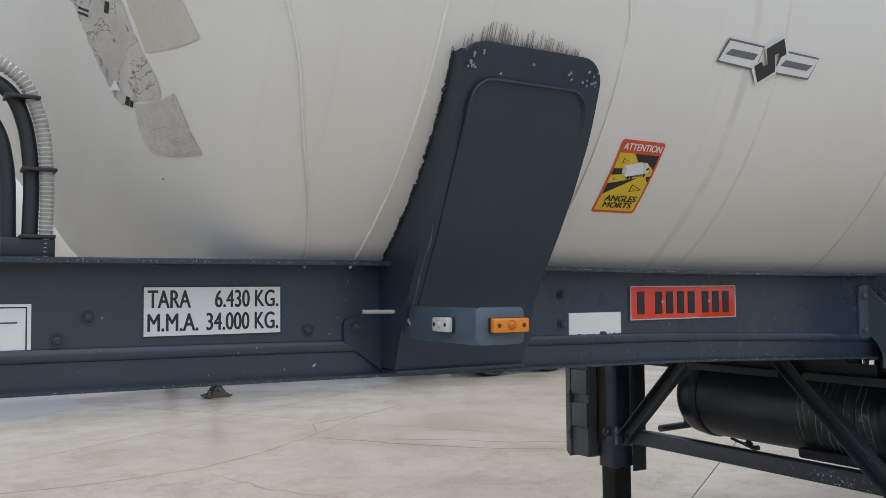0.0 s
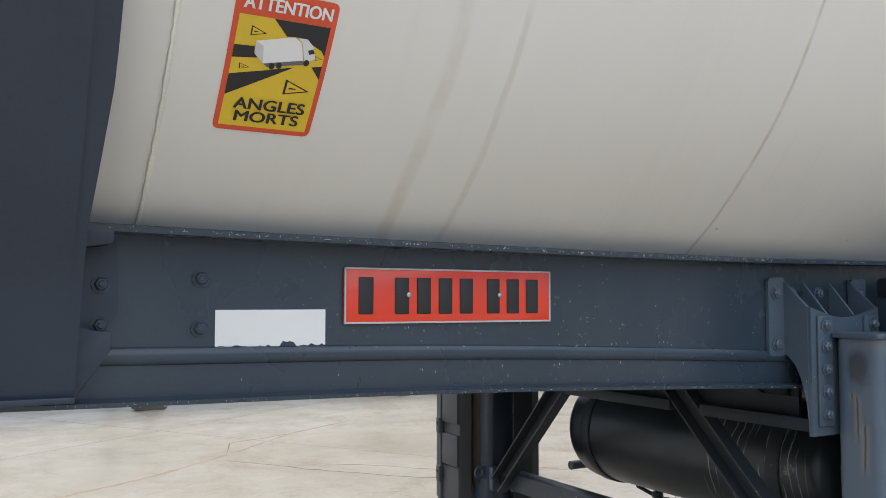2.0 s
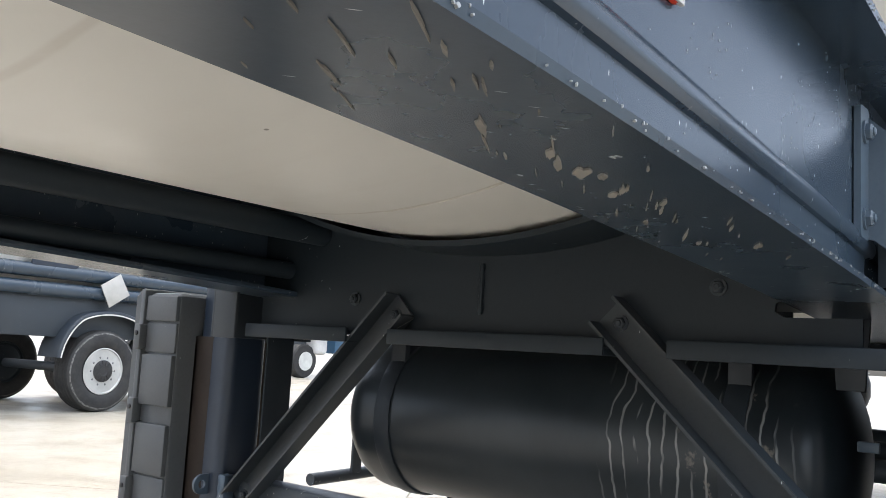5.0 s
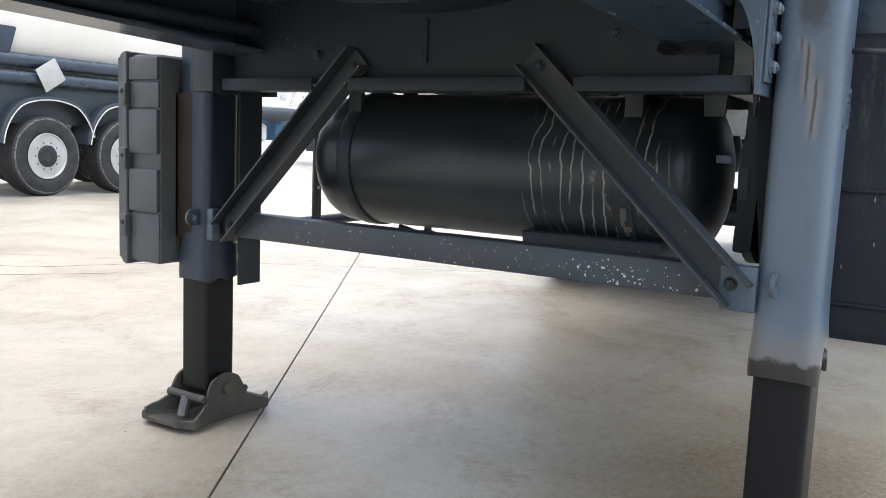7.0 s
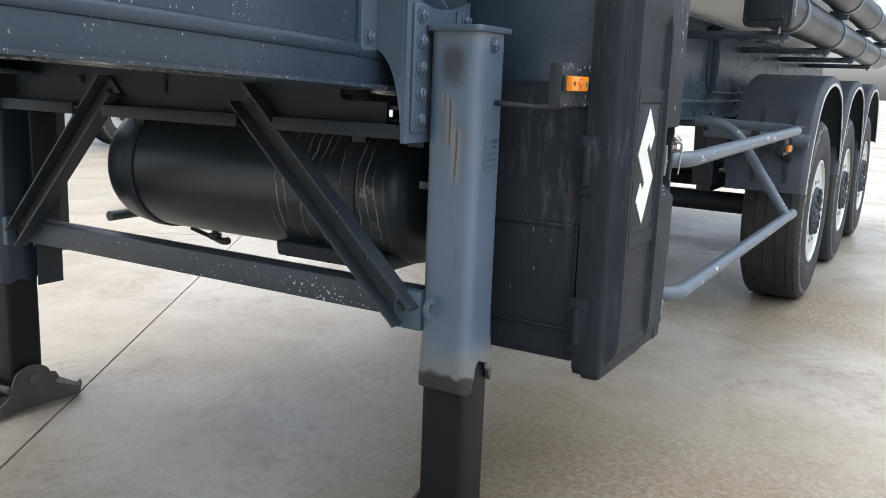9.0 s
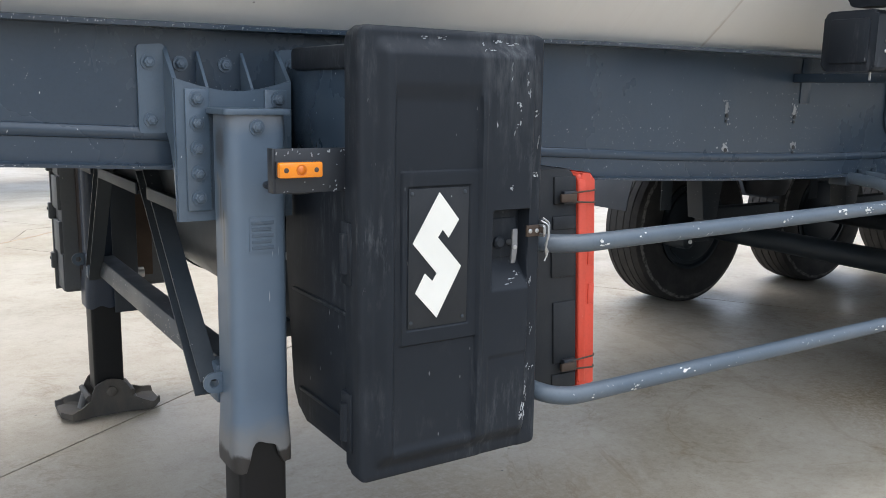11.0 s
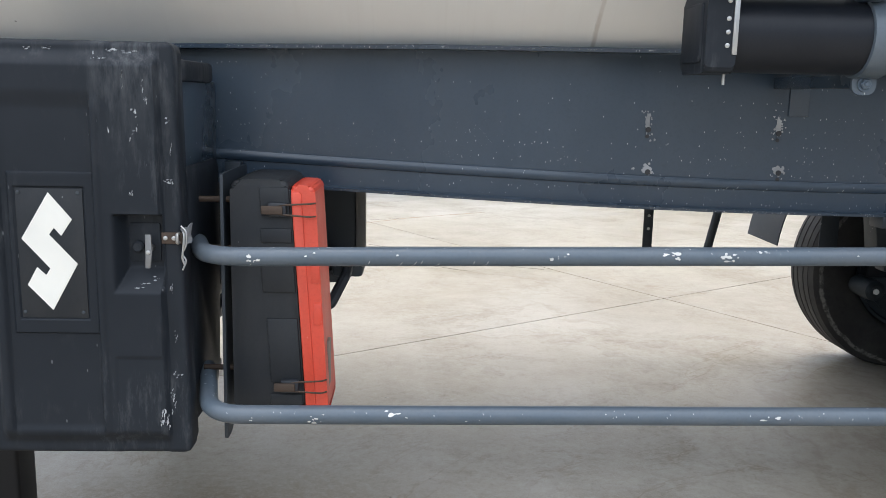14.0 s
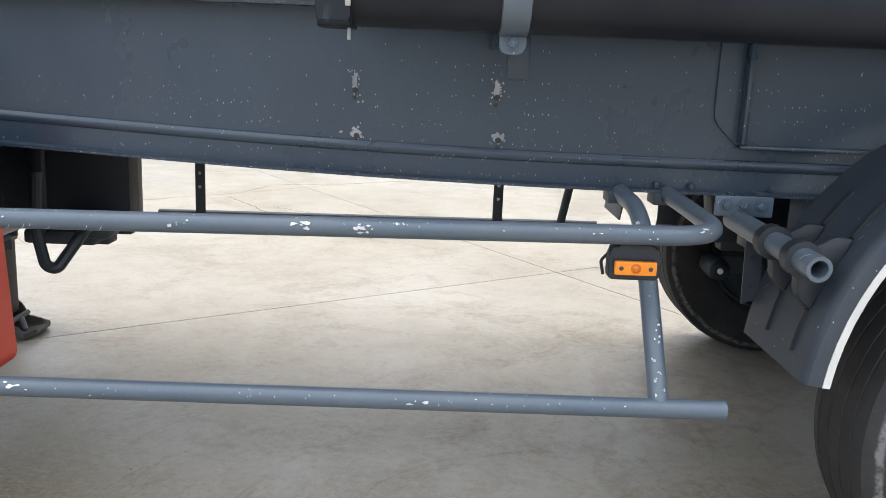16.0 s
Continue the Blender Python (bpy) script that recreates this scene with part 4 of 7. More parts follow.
        for k, (x, z) in enumerate(spots):
            out = [(x + rnd.uniform(0.3, 1) * rnd.uniform(0.002, 0.006) * math.cos(2 * math.pi * i / 9), z + rnd.uniform(0.3, 1) * 0.0045 * math.sin(2 * math.pi * i / 9)) for i in range(9)]
            fl = bmesh.new()
            loft(fl, [[Vector((u, face_y(v) - 0.0135 + o, v)) for u, v in out] for o in (0.002, 0.0)])
            part("paint_flake", fl, M_CHIP, face)
        part("weld_edge", bead([Vector((x0 + 0.012 + 0.002 * math.sin(k), face_y(1.42 + 0.02 * k) - 0.0125, 1.42 + 0.02 * k)) for k in range(12)], 0.0014, 0.8, 4), M_BRACKET, face)
    return face


M_CHIP = plain("pale_chipped_primer", (0.27, 0.28, 0.29), 0.6, 0, 0.4, 150, 0.4)
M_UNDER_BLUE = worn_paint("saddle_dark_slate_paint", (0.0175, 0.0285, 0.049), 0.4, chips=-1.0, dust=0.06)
saddle = saddle_bracket(-0.055, 0.372, trailer, True)

# bent lamp bracket on the saddle
lampbr = part("lamp_bracket", P(rounded([(-0.06, 1.343), (-0.06, 1.428), (0.073, 1.428), (0.073, 1.343)], 0.016, 4), "y", -0.4815, -0.4755, 0.0015), M_BRACKET, saddle)
part("bracket_arm", P([(-0.042, -0.14), (-0.0595, -0.47), (-0.0585, -0.477), (-0.0525, -0.477), (-0.036, -0.14)], "z", 1.344, 1.427, 0.001), M_BRACKET, lampbr)
part("cable_stub", T([(-0.135, -0.06, 1.413), (-0.07, -0.07, 1.412), (-0.04, -0.11, 1.413), (-0.038, -0.15, 1.38)], 0.0055, 8, 0.03), M_CONDUIT, saddle)


def marker_lamp(at, facing, lens, label, wide=0.05, high=0.0175):
    """A slim side marker lamp: base, lens, centre bulge and two screws, facing -y or -x."""
    x, y, z = at
    root = thing("marker_lamp", at, label, "lamp", "side marker lamps")

    def put(u0, u1, d0, d1, v0, v1, bev):
        return B(x + u0, x + u1, y - d1, y - d0, z + v0, z + v1, bev) if facing == "y" else B(x - d1, x - d0, y + u0, y + u1, z + v0, z + v1, bev)
    part("base", put(-wide, wide, -0.002, 0.008, -high, high, 0.002), M_BLACK, root)
    part("lens", put(-wide + 0.001, wide - 0.001, 0.006, 0.022, -high + 0.001, high - 0.001, 0.004), lens, root)
    ax, s = facing, -0.021
    off = Vector((0, s, 0)) if facing == "y" else Vector((s, 0, 0))
    part("reflector_boss", L([(0.012, 0.004), (0.012, -0.002), (0.0095, -0.0015), (0.007, -0.004), (0.003, -0.006)], Vector(at) + off, ax, 20), M_AMBER_DARK if lens is M_ORANGE else M_GREYPRINT, root)
    for u in (-wide * 0.68, wide * 0.68):
        du = Vector((u, 0, 0)) if facing == "y" else Vector((0, u, 0))
        part("screw", L([(0.0055, 0.004), (0.0055, -0.0012), (0.003, -0.002)], Vector(at) + off + du, ax, 10), M_RUST, root)
    return root


marker_lamp((0.024, -0.4805, 1.387), "y", M_ORANGE, "amber side marker lamp on a bent bracket")
marker_lamp((-0.0535, -0.35, 1.387), "x", M_CLEAR, "small clear marker lamp on a bent bracket", 0.036, 0.018)

# landing-leg mounting bracket on the beam
mount = part("leg_mount", P([(2.125, 1.06), (2.125, 1.395)] + [(2.125 + 0.285 * k / 10, 1.395 - 0.028 * math.sin(math.pi * k / 10)) for k in range(1, 10)] + [(2.41, 1.395), (2.41, 1.06)], "y", -0.092, -0.082), M_BRACKET, trailer)
curve = [(-0.083, 1.395), (-0.004, 1.47), (-0.004, 1.27)] + [(-0.004 - 0.079 * math.sin(math.pi / 2 * k / 8), 1.06 + 0.21 * math.cos(math.pi / 2 * k / 8)) for k in range(1, 8)] + [(-0.083, 1.06)]
for xx in (2.122, 2.403):
    part("cheek", P(curve, "x", xx, xx + 0.01), M_BRACKET, mount)
for xx in (2.20, 2.31):
    part("rib_plate", P([(-0.084, 1.375), (-0.012, 1.46), (-0.012, 1.2), (-0.084, 1.2)], "x", xx, xx + 0.007), M_BRACKET, mount)
part("mount_flange", P(rounded([(2.062, 1.265), (2.062, 1.47), (2.125, 1.475), (2.125, 1.265)], 0.01, 3), "y", -0.012, -0.002), M_BRACKET, mount)
part("mount_flange", P(rounded([(2.41, 1.265), (2.41, 1.47), (2.475, 1.475), (2.475, 1.265)], 0.01, 3), "y", -0.012, -0.002), M_BRACKET, mount)
for x, z in ((2.088, 1.431), (2.09, 1.296), (2.165, 1.43), (2.275, 1.43), (2.445, 1.431), (2.445, 1.296)):
    shared("bolt", BOLT_OUT, mount, (x, -0.012 if z < 1.43 or abs(x - 2.09) < 0.01 or x > 2.43 else -0.001, z))
for z in (1.348, 1.292, 1.233, 1.175, 1.116):
    shared("bolt", BOLT_OUT, mount, (2.172, -0.1005, z))
    shared("bolt", BOLT_OUT, mount, (2.372, -0.1005, z))

# ---------------------------------------------------------------- landing legs


def landing_leg(label):
    """Built in its place at the walkway side; the other leg is a turned copy."""
    leg = thing("landing_leg", (2.27, -0.168, 0), label, "landing leg", "landing legs")
    sec = rounded([(2.201, -0.236), (2.341, -0.236), (2.341, -0.101), (2.201, -0.101)], 0.034, 7)
    outer = bmesh.new()
    loft(outer, [[Vector((x, y, z)) for x, y in sec] for z in (0.57, 0.6, 0.7, 0.9, 1.1, 1.315)])
    body = part("outer_tube", outer, M_LEG, leg, "blue-grey enamel with rusty rub marks")
    part("cap_plate", P(rounded([(2.19, -0.243), (2.353, -0.243), (2.353, -0.098), (2.19, -0.098)], 0.016, 3), "z", 1.315, 1.329, 0.003), M_BRACKET, body)
    # flared skirt with an arched cut-out towards the walkway
    flare = bmesh.new()
    loop = []
    for (xa, ya), (xb, yb) in zip(sec, sec[1:] + sec[:1]):
        n = max(1, int(math.hypot(xb - xa, yb - ya) / 0.007))
        loop += [(xa + (xb - xa) * k / n, ya + (yb - ya) * k / n) for k in range(n)]

    def hem(x, y):
        z = 0.468 + 0.006 * math.sin(x * 90)
        if y < -0.22:
            z += 0.066 * max(0.0, 1 - (abs(x - 2.271) / 0.037) ** 4) ** 0.5 if abs(x - 2.271) < 0.037 else 0.0
        return z
    rows = []
    for f, grow in ((0.0, 0.0004), (0.25, 0.0015), (0.5, 0.0042), (0.7, 0.0062), (0.9, 0.0068), (1.0, 0.006)):
        rows.append([Vector((2.271 + (x - 2.271) * (1 + grow / 0.07), -0.1685 + (y + 0.1685) * (1 + grow / 0.068), 0.64 + (hem(x, y) - 0.64) * f)) for x, y in loop])
    rows.append([Vector((2.271 + (x - 2.271) * 0.985, -0.1685 + (y + 0.1685) * 0.985, hem(x, y) + 0.001)) for x, y in loop])
    rows.append([Vector((2.271 + (x - 2.271) * 0.985, -0.1685 + (y + 0.1685) * 0.985, 0.58)) for x, y in loop])
    loft(flare, rows, caps=False)
    part("flared_skirt", flare, M_LEG, body)
    part("side_flange", B(2.145, 2.203, -0.1, -0.0925, 1.085, 1.372, 0.003), M_BRACKET, body)
    part("side_flange", B(2.339, 2.397, -0.1, -0.0925, 1.085, 1.372, 0.003), M_BRACKET, body)
    shared("bolt", BOLT_OUT, body, (2.266, -0.2365, 1.288))
    plate = part("type_plate", P(rounded([(2.243, 1.0), (2.307, 1.0), (2.307, 1.083), (2.243, 1.083)], 0.006, 3), "y", -0.2395, -0.2355), M_LEG, body)
    for k in range(5):
        part("embossed_bar", B(2.248, 2.302 - 0.006 * (k % 2), -0.2415, -0.239, 1.007 + 0.0145 * k, 1.0155 + 0.0145 * k, 0.001, 1), M_BRACKET, plate)
    part("inner_tube", P(rounded([(2.211, -0.229), (2.331, -0.229), (2.331, -0.109), (2.211, -0.109)], 0.014, 3), "z", 0.105, 0.53), M_INNER, leg, "greasy black inner tube")
    # lug with a hole towards the front
    ring = bmesh.new()
    n = 12
    outl = [(2.18 + 0.026 * math.cos(radians(90 + 180 * k / n)), 0.67 + 0.026 * math.sin(radians(90 + 180 * k / n))) for k in range(n + 1)]
    hole = [(2.18 + 0.011 * math.cos(radians(90 + 180 * k / n)), 0.67 + 0.011 * math.sin(radians(90 + 180 * k / n))) for k in range(n + 1)]
    hole2 = [(2.18 + 0.011 * math.cos(radians(90 - 180 * k / n)), 0.67 + 0.011 * math.sin(radians(90 - 180 * k / n))) for k in range(n + 1)]
    prism(ring, outl + hole[::-1], "y", -0.148, -0.14)
    prism(ring, [(2.18, 0.696), (2.205, 0.696), (2.205, 0.644), (2.18, 0.644)] + hole2[::-1], "y", -0.148, -0.14)
    part("lug", ring, M_BRACKET, leg)
    # shoe: sole, upturned cheeks, axle, spring
    cx, cy = 2.27, -0.168
    shoe = part("shoe", shoe_sole(cx, cy), M_SHOE, leg, "worn cast foot with a dusty sole")
    for s in (-1, 1):
        part("pivot_nut", L([(0.021, -0.014), (0.021, 0.014), (0.013, 0.018)] if s > 0 else [(0.021, 0.014), (0.021, -0.014), (0.013, -0.018)], (cx, cy + s * 0.088, 0.108), "y", 12), M_SHOE, shoe)
    part("axle", T([(cx, cy - 0.1, 0.108), (cx, cy + 0.1, 0.108)], 0.016, 10), M_SHOE, shoe)
    for s in (-1, 1):
        part("cross_rod", T([(cx + s * 0.088, cy - 0.084, 0.085), (cx + s * 0.088, cy + 0.084, 0.085)], 0.013, 10), M_SHOE, shoe)
        part("spring", T([(cx + s * 0.09, cy - 0.0, 0.082), (cx + s * 0.108, cy, 0.022)], 0.017, 10), M_ZINC, shoe)
    return leg


def shoe_sole(cx, cy):
    """A pressed foot: a dished sole whose side walls rise into two rounded cheeks, with bent and ragged ends."""
    rn = random.Random(17)
    rings = []
    for k in range(33):
        u = -0.2 + 0.4 * k / 32
        end = max(0.0, (abs(u) - 0.07) / 0.13)
        w = 0.076 + 0.034 * min(1.0, end * 1.5) - 0.04 * max(0.0, end - 0.72) / 0.28
        lift = 0.002 + 0.018 * end ** 2
        bump = max(0.0, 1 - (abs(u) / 0.083) ** 2) ** 0.5 if abs(u) < 0.083 else 0.0
        h = 0.026 + 0.05 * max(0.0, 1 - end * 1.3) + 0.078 * bump + rn.uniform(-0.002, 0.002)
        t = 0.009
        a, b = w + rn.uniform(-0.003, 0.003) * end, w + rn.uniform(-0.003, 0.003) * end
        rings.append([Vector((cx + u, cy + y, z)) for y, z in ((-a - t, lift), (-a - t * 1.4, lift + h * 0.5), (-a - t, lift + h), (-a, lift + h), (-a + 0.006, lift + 0.02), (-a + 0.02, lift + 0.01),
                                                                (b - 0.02, lift + 0.01), (b - 0.006, lift + 0.02), (b, lift + h), (b + t, lift + h), (b + t * 1.4, lift + h * 0.5), (b + t, lift))])
    return loft(bmesh.new(), rings)


leg_near = landing_leg("blue-grey telescopic landing leg on a concrete yard")
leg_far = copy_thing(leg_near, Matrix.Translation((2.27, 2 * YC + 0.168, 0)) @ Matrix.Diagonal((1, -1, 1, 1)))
tagged(leg_far, "telescopic landing leg, its shade put into a darker colour, beside a black box")
# shade on the far leg is painted: tube and skirt take the darker saddle colour
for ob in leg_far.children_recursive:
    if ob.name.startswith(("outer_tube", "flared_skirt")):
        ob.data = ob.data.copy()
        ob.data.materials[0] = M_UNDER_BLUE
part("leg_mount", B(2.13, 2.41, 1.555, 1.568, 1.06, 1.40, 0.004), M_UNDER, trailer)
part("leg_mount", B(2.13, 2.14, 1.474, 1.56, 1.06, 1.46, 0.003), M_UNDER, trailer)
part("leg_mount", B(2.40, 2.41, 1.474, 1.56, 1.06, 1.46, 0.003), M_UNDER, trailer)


def channel(a, b, w, d, mat, name, label, turn=0.0):
    """A C-section brace from a to b in the plane x = const, open towards the front."""
    a, b = Vector(a), Vector(b)
    u = (b - a).normalized()
    n = Vector((1, 0, 0))
    s = u.cross(n).normalized()
    prof = [(-w, -d), (-w, 0.004), (w, 0.004), (w, -d), (w - 0.006, -d), (w - 0.006, -0.003), (-w + 0.006, -0.003), (-w + 0.006, -d)]
    bm = bmesh.new()
    loft(bm, [[p + s * q + n * h for q, h in prof] for p in (a - u * 0.034, b + u * 0.034)])
    root = thing(name, a, label, "brace", "landing gear braces")
    part("channel", bm, mat, root)
    for p in (a, b):
        shared("bolt", BOLT_X, root, p + n * -0.003)
    return root


channel((2.2, 0.993, 1.134), (2.24, 1.505, 0.651), 0.037, 0.045, M_BRACE, "leg_brace", "dark steel channel brace between frame and leg")
channel((2.207, 0.438, 1.13), (2.206, -0.05, 0.659), 0.037, 0.045, M_BRACE, "leg_brace", "dark steel channel brace between frame and leg")
bar = thing("cross_bar", (2.27, YC, 0.65), "chipped grey square bar between the landing legs", "bar")
part("bar", B(2.235, 2.305, -0.06, 1.53, 0.615, 0.692, 0.008), M_BAR, bar)
for y in (-0.075, 1.545):
    part("end_lug", B(2.2, 2.235, min(y, y - 0.03 if y < 0 else y + 0.03) , max(y, y + 0.05 if y < 0 else y + 0.03), 0.60, 0.70, 0.006), M_BRACKET, bar)
chip_rnd = random.Random(23)
chips = bmesh.new()
for k in range(110):
    near = k < 45
    y, z = (0.24 + chip_rnd.gauss(0, 0.09), 0.645 + chip_rnd.gauss(0, 0.012)) if near else (chip_rnd.uniform(0.0, 1.4), chip_rnd.uniform(0.622, 0.688))
    if 0.62 < z < 0.688:
        r = chip_rnd.choice((0.0012, 0.0018, 0.0025, 0.0045 if near else 0.002))
        rim = [(y + r * chip_rnd.uniform(0.5, 1.2) * math.cos(i * math.pi / 3.5), z + r * chip_rnd.uniform(0.5, 1.2) * math.sin(i * math.pi / 3.5)) for i in range(7)]
        loft(chips, [[Vector((2.2355, u, v)) for u, v in rim], [Vector((2.2342, u, v)) for u, v in rim]])
tagged(part("chip_scatter", chips, M_FLAKE, bar, "pale paint chips"), kind="stuff")
part("drive_shaft", T([(2.31, 1.58, 0.6), (2.43, 1.58, 0.6)], 0.022), M_STEEL, bar)
part("stay_plate", B(2.298, 2.396, 1.528, 1.535, 0.448, 1.08, 0.002), M_UNDER, bar)

# ---------------------------------------------------------------- air reservoir
RX, RZ, RR = 2.65, 0.874, 0.212
res = thing("air_reservoir", (RX, YC, RZ), "black cylindrical reservoir with dried pale paint runs", "reservoir")
prof = [(RR * math.sin(math.pi / 2 * k / 8), 1.29 + 0.135 * math.cos(math.pi / 2 * k / 8)) for k in range(1, 9)] + [(RR, 1.29 - 1.12 * k / 10) for k in range(1, 11)] + [(RR * math.cos(math.pi / 2 * k / 8), 0.17 - 0.09 * math.sin(math.pi / 2 * k / 8)) for k in range(1, 8)]
part("barrel", L(prof, (RX, 0, RZ), "y", 56), M_DRIP, res)
for y in (1.22, 0.30):
    part("strap", L([(RR + 0.005, y - 0.025), (RR + 0.007, y - 0.02), (RR + 0.007, y + 0.02), (RR + 0.005, y + 0.025)], (RX, 0, RZ), "y", 56), M_UNDER, res)
    part("hanger", B(RX - 0.16, RX - 0.14, y - 0.025, y + 0.025, 1.0, 1.2, 0.003), M_UNDER, res)
    part("hanger", B(RX + 0.14, RX + 0.16, y - 0.025, y + 0.025, 1.0, 1.2, 0.003), M_UNDER, res)
rp_rnd = random.Random(3)
for k in range(5):
    a0 = radians(206 + 5 * k)
    yy, w = 0.3 + rp_rnd.uniform(-0.008, 0.008), rp_rnd.uniform(0.005, 0.012)
    rows = [[Vector((RX + (RR + o) * math.cos(a0 + s), yy + q * w, RZ + (RR + o) * math.sin(a0 + s))) for q in (-1, -0.4, 0.5, 1)] for s, o in ((-0.04, 0.0075), (-0.04, 0.0085), (0.05, 0.0085), (0.05, 0.0075))]
    part("rust_patch", loft(bmesh.new(), rows), M_BARE, res)
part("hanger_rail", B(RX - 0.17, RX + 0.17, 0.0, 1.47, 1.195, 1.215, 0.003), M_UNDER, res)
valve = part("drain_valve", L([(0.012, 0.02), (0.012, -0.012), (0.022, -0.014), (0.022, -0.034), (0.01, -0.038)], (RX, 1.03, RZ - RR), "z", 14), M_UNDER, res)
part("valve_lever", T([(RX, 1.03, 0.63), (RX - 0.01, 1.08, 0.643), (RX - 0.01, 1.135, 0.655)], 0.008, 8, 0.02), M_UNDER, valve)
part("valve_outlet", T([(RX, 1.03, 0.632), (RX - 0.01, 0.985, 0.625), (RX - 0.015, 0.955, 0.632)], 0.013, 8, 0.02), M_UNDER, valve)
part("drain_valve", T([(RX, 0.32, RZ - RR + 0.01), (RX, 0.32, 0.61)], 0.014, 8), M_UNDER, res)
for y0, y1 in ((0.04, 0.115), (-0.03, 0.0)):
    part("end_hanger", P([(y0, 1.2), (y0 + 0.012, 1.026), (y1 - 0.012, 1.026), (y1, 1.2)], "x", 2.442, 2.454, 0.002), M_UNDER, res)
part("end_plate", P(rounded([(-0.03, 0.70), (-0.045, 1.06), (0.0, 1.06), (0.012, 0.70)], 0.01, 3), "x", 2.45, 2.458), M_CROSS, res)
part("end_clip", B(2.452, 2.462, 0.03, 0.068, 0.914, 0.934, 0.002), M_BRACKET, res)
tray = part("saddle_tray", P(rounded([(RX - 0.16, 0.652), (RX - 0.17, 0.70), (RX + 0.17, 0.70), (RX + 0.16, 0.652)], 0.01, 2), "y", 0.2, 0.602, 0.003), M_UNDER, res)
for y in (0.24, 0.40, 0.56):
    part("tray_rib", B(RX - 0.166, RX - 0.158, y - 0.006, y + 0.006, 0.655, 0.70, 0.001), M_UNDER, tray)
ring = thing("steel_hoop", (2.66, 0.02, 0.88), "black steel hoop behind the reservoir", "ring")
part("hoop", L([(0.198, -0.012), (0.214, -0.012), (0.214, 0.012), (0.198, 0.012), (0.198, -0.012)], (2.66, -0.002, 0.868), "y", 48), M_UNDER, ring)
# added disc: blocks the bright gap beside the barrel, its darkness stands for shade
part("gap_disc", L([(0.2, 0.0), (0.19, 0.006), (0.12, 0.012), (0.012, 0.014)], (2.66, -0.002, 0.868), "y", 48), M_CROSS, ring, "added dark disc that closes a bright gap")
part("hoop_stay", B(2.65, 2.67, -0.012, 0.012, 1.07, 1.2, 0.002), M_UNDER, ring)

# ---------------------------------------------------------------- toolbox
tool = thing("toolbox", (2.64, -0.3, 0.5), "scuffed black plastic toolbox hung beside the frame", "toolbox")
body = part("body", P(rounded([(-0.44, 0.53), (-0.44, 1.21), (-0.03, 1.21), (-0.03, 0.95), (-0.07, 0.6), (-0.12, 0.53)], 0.03, 4), "x", 2.418, 2.875, 0.008), M_PLASTIC, tool)
part("body_upper", B(2.424, 2.868, -0.44, -0.013, 1.2, 1.425, 0.006), M_FRAME, tool, "slate mounting panel")
part("body_lid", B(2.41, 2.88, -0.44, -0.085, 1.42, 1.475, 0.012), M_PLASTIC, tool)
# recessed panel outline on the front side
for z0, z1, y0, y1 in ((0.606, 0.616, -0.405, -0.12), (0.864, 0.874, -0.405, -0.08)):
    part("panel_bead", B(2.411, 2.42, y0, y1, z0, z1, 0.003), M_PLASTIC, body)
part("panel_bead", B(2.411, 2.42, -0.415, -0.405, 0.606, 0.874, 0.003), M_PLASTIC, body)
part("screw_head", L([(0.009, 0.004), (0.009, -0.003), (0.004, -0.005)], (2.418, -0.385, 0.945), "x", 12), M_RUST, body)
def ramp(v, a, b):
    """0 below a, 1 above b, smooth between (a may be the larger)."""
    t = min(1.0, max(0.0, (v - a) / (b - a)))
    return t * t * (3 - 2 * t)


def inside(x, z, x0, x1, z0, z1, soft):
    return ramp(x, x0 - soft / 2, x0 + soft / 2) * ramp(x, x1 + soft / 2, x1 - soft / 2) * ramp(z, z0 - soft / 2, z0 + soft / 2) * ramp(z, z1 + soft / 2, z1 - soft / 2)


def door_relief(x, z):
    """How far the moulded door stands proud of its rim."""
    h = 0.022 * ramp(x, 2.424, 2.452) * ramp(x, 2.852, 2.838) * ramp(z, 0.52, 0.565) * ramp(z, 1.49, 1.45)
    h -= 0.009 * ramp(x, 2.466, 2.474) * ramp(x, 2.694, 2.687) * ramp(z, 0.54, 0.58) * ramp(z, 1.40, 1.35)
    h += 0.003 * ramp(x, 2.445, 2.455) * ramp(x, 2.47, 2.462) * ramp(z, 0.55, 0.6) * ramp(z, 1.47, 1.43)
    h += 0.0045 * ramp(x, 2.687, 2.692) * ramp(x, 2.712, 2.702) * ramp(z, 0.55, 0.6) * ramp(z, 1.39, 1.35)
    h += 0.0055 * inside(x, z, 2.488, 2.69, 0.812, 1.203, 0.005)
    h -= 0.0045 * inside(x, z, 2.502, 2.667, 0.846, 1.169, 0.005)
    h -= 0.003 * ramp(x, 2.722, 2.73) * ramp(x, 2.845, 2.838) * ramp(z, 0.757, 0.747)
    low = min(1.0, max(0.0, (z - 0.914) / 0.056))
    h -= 0.05 * min(ramp(x, 2.726, 2.758), low) * ramp(x, 2.847, 2.841) * ramp(z, 1.106, 1.099)
    return h


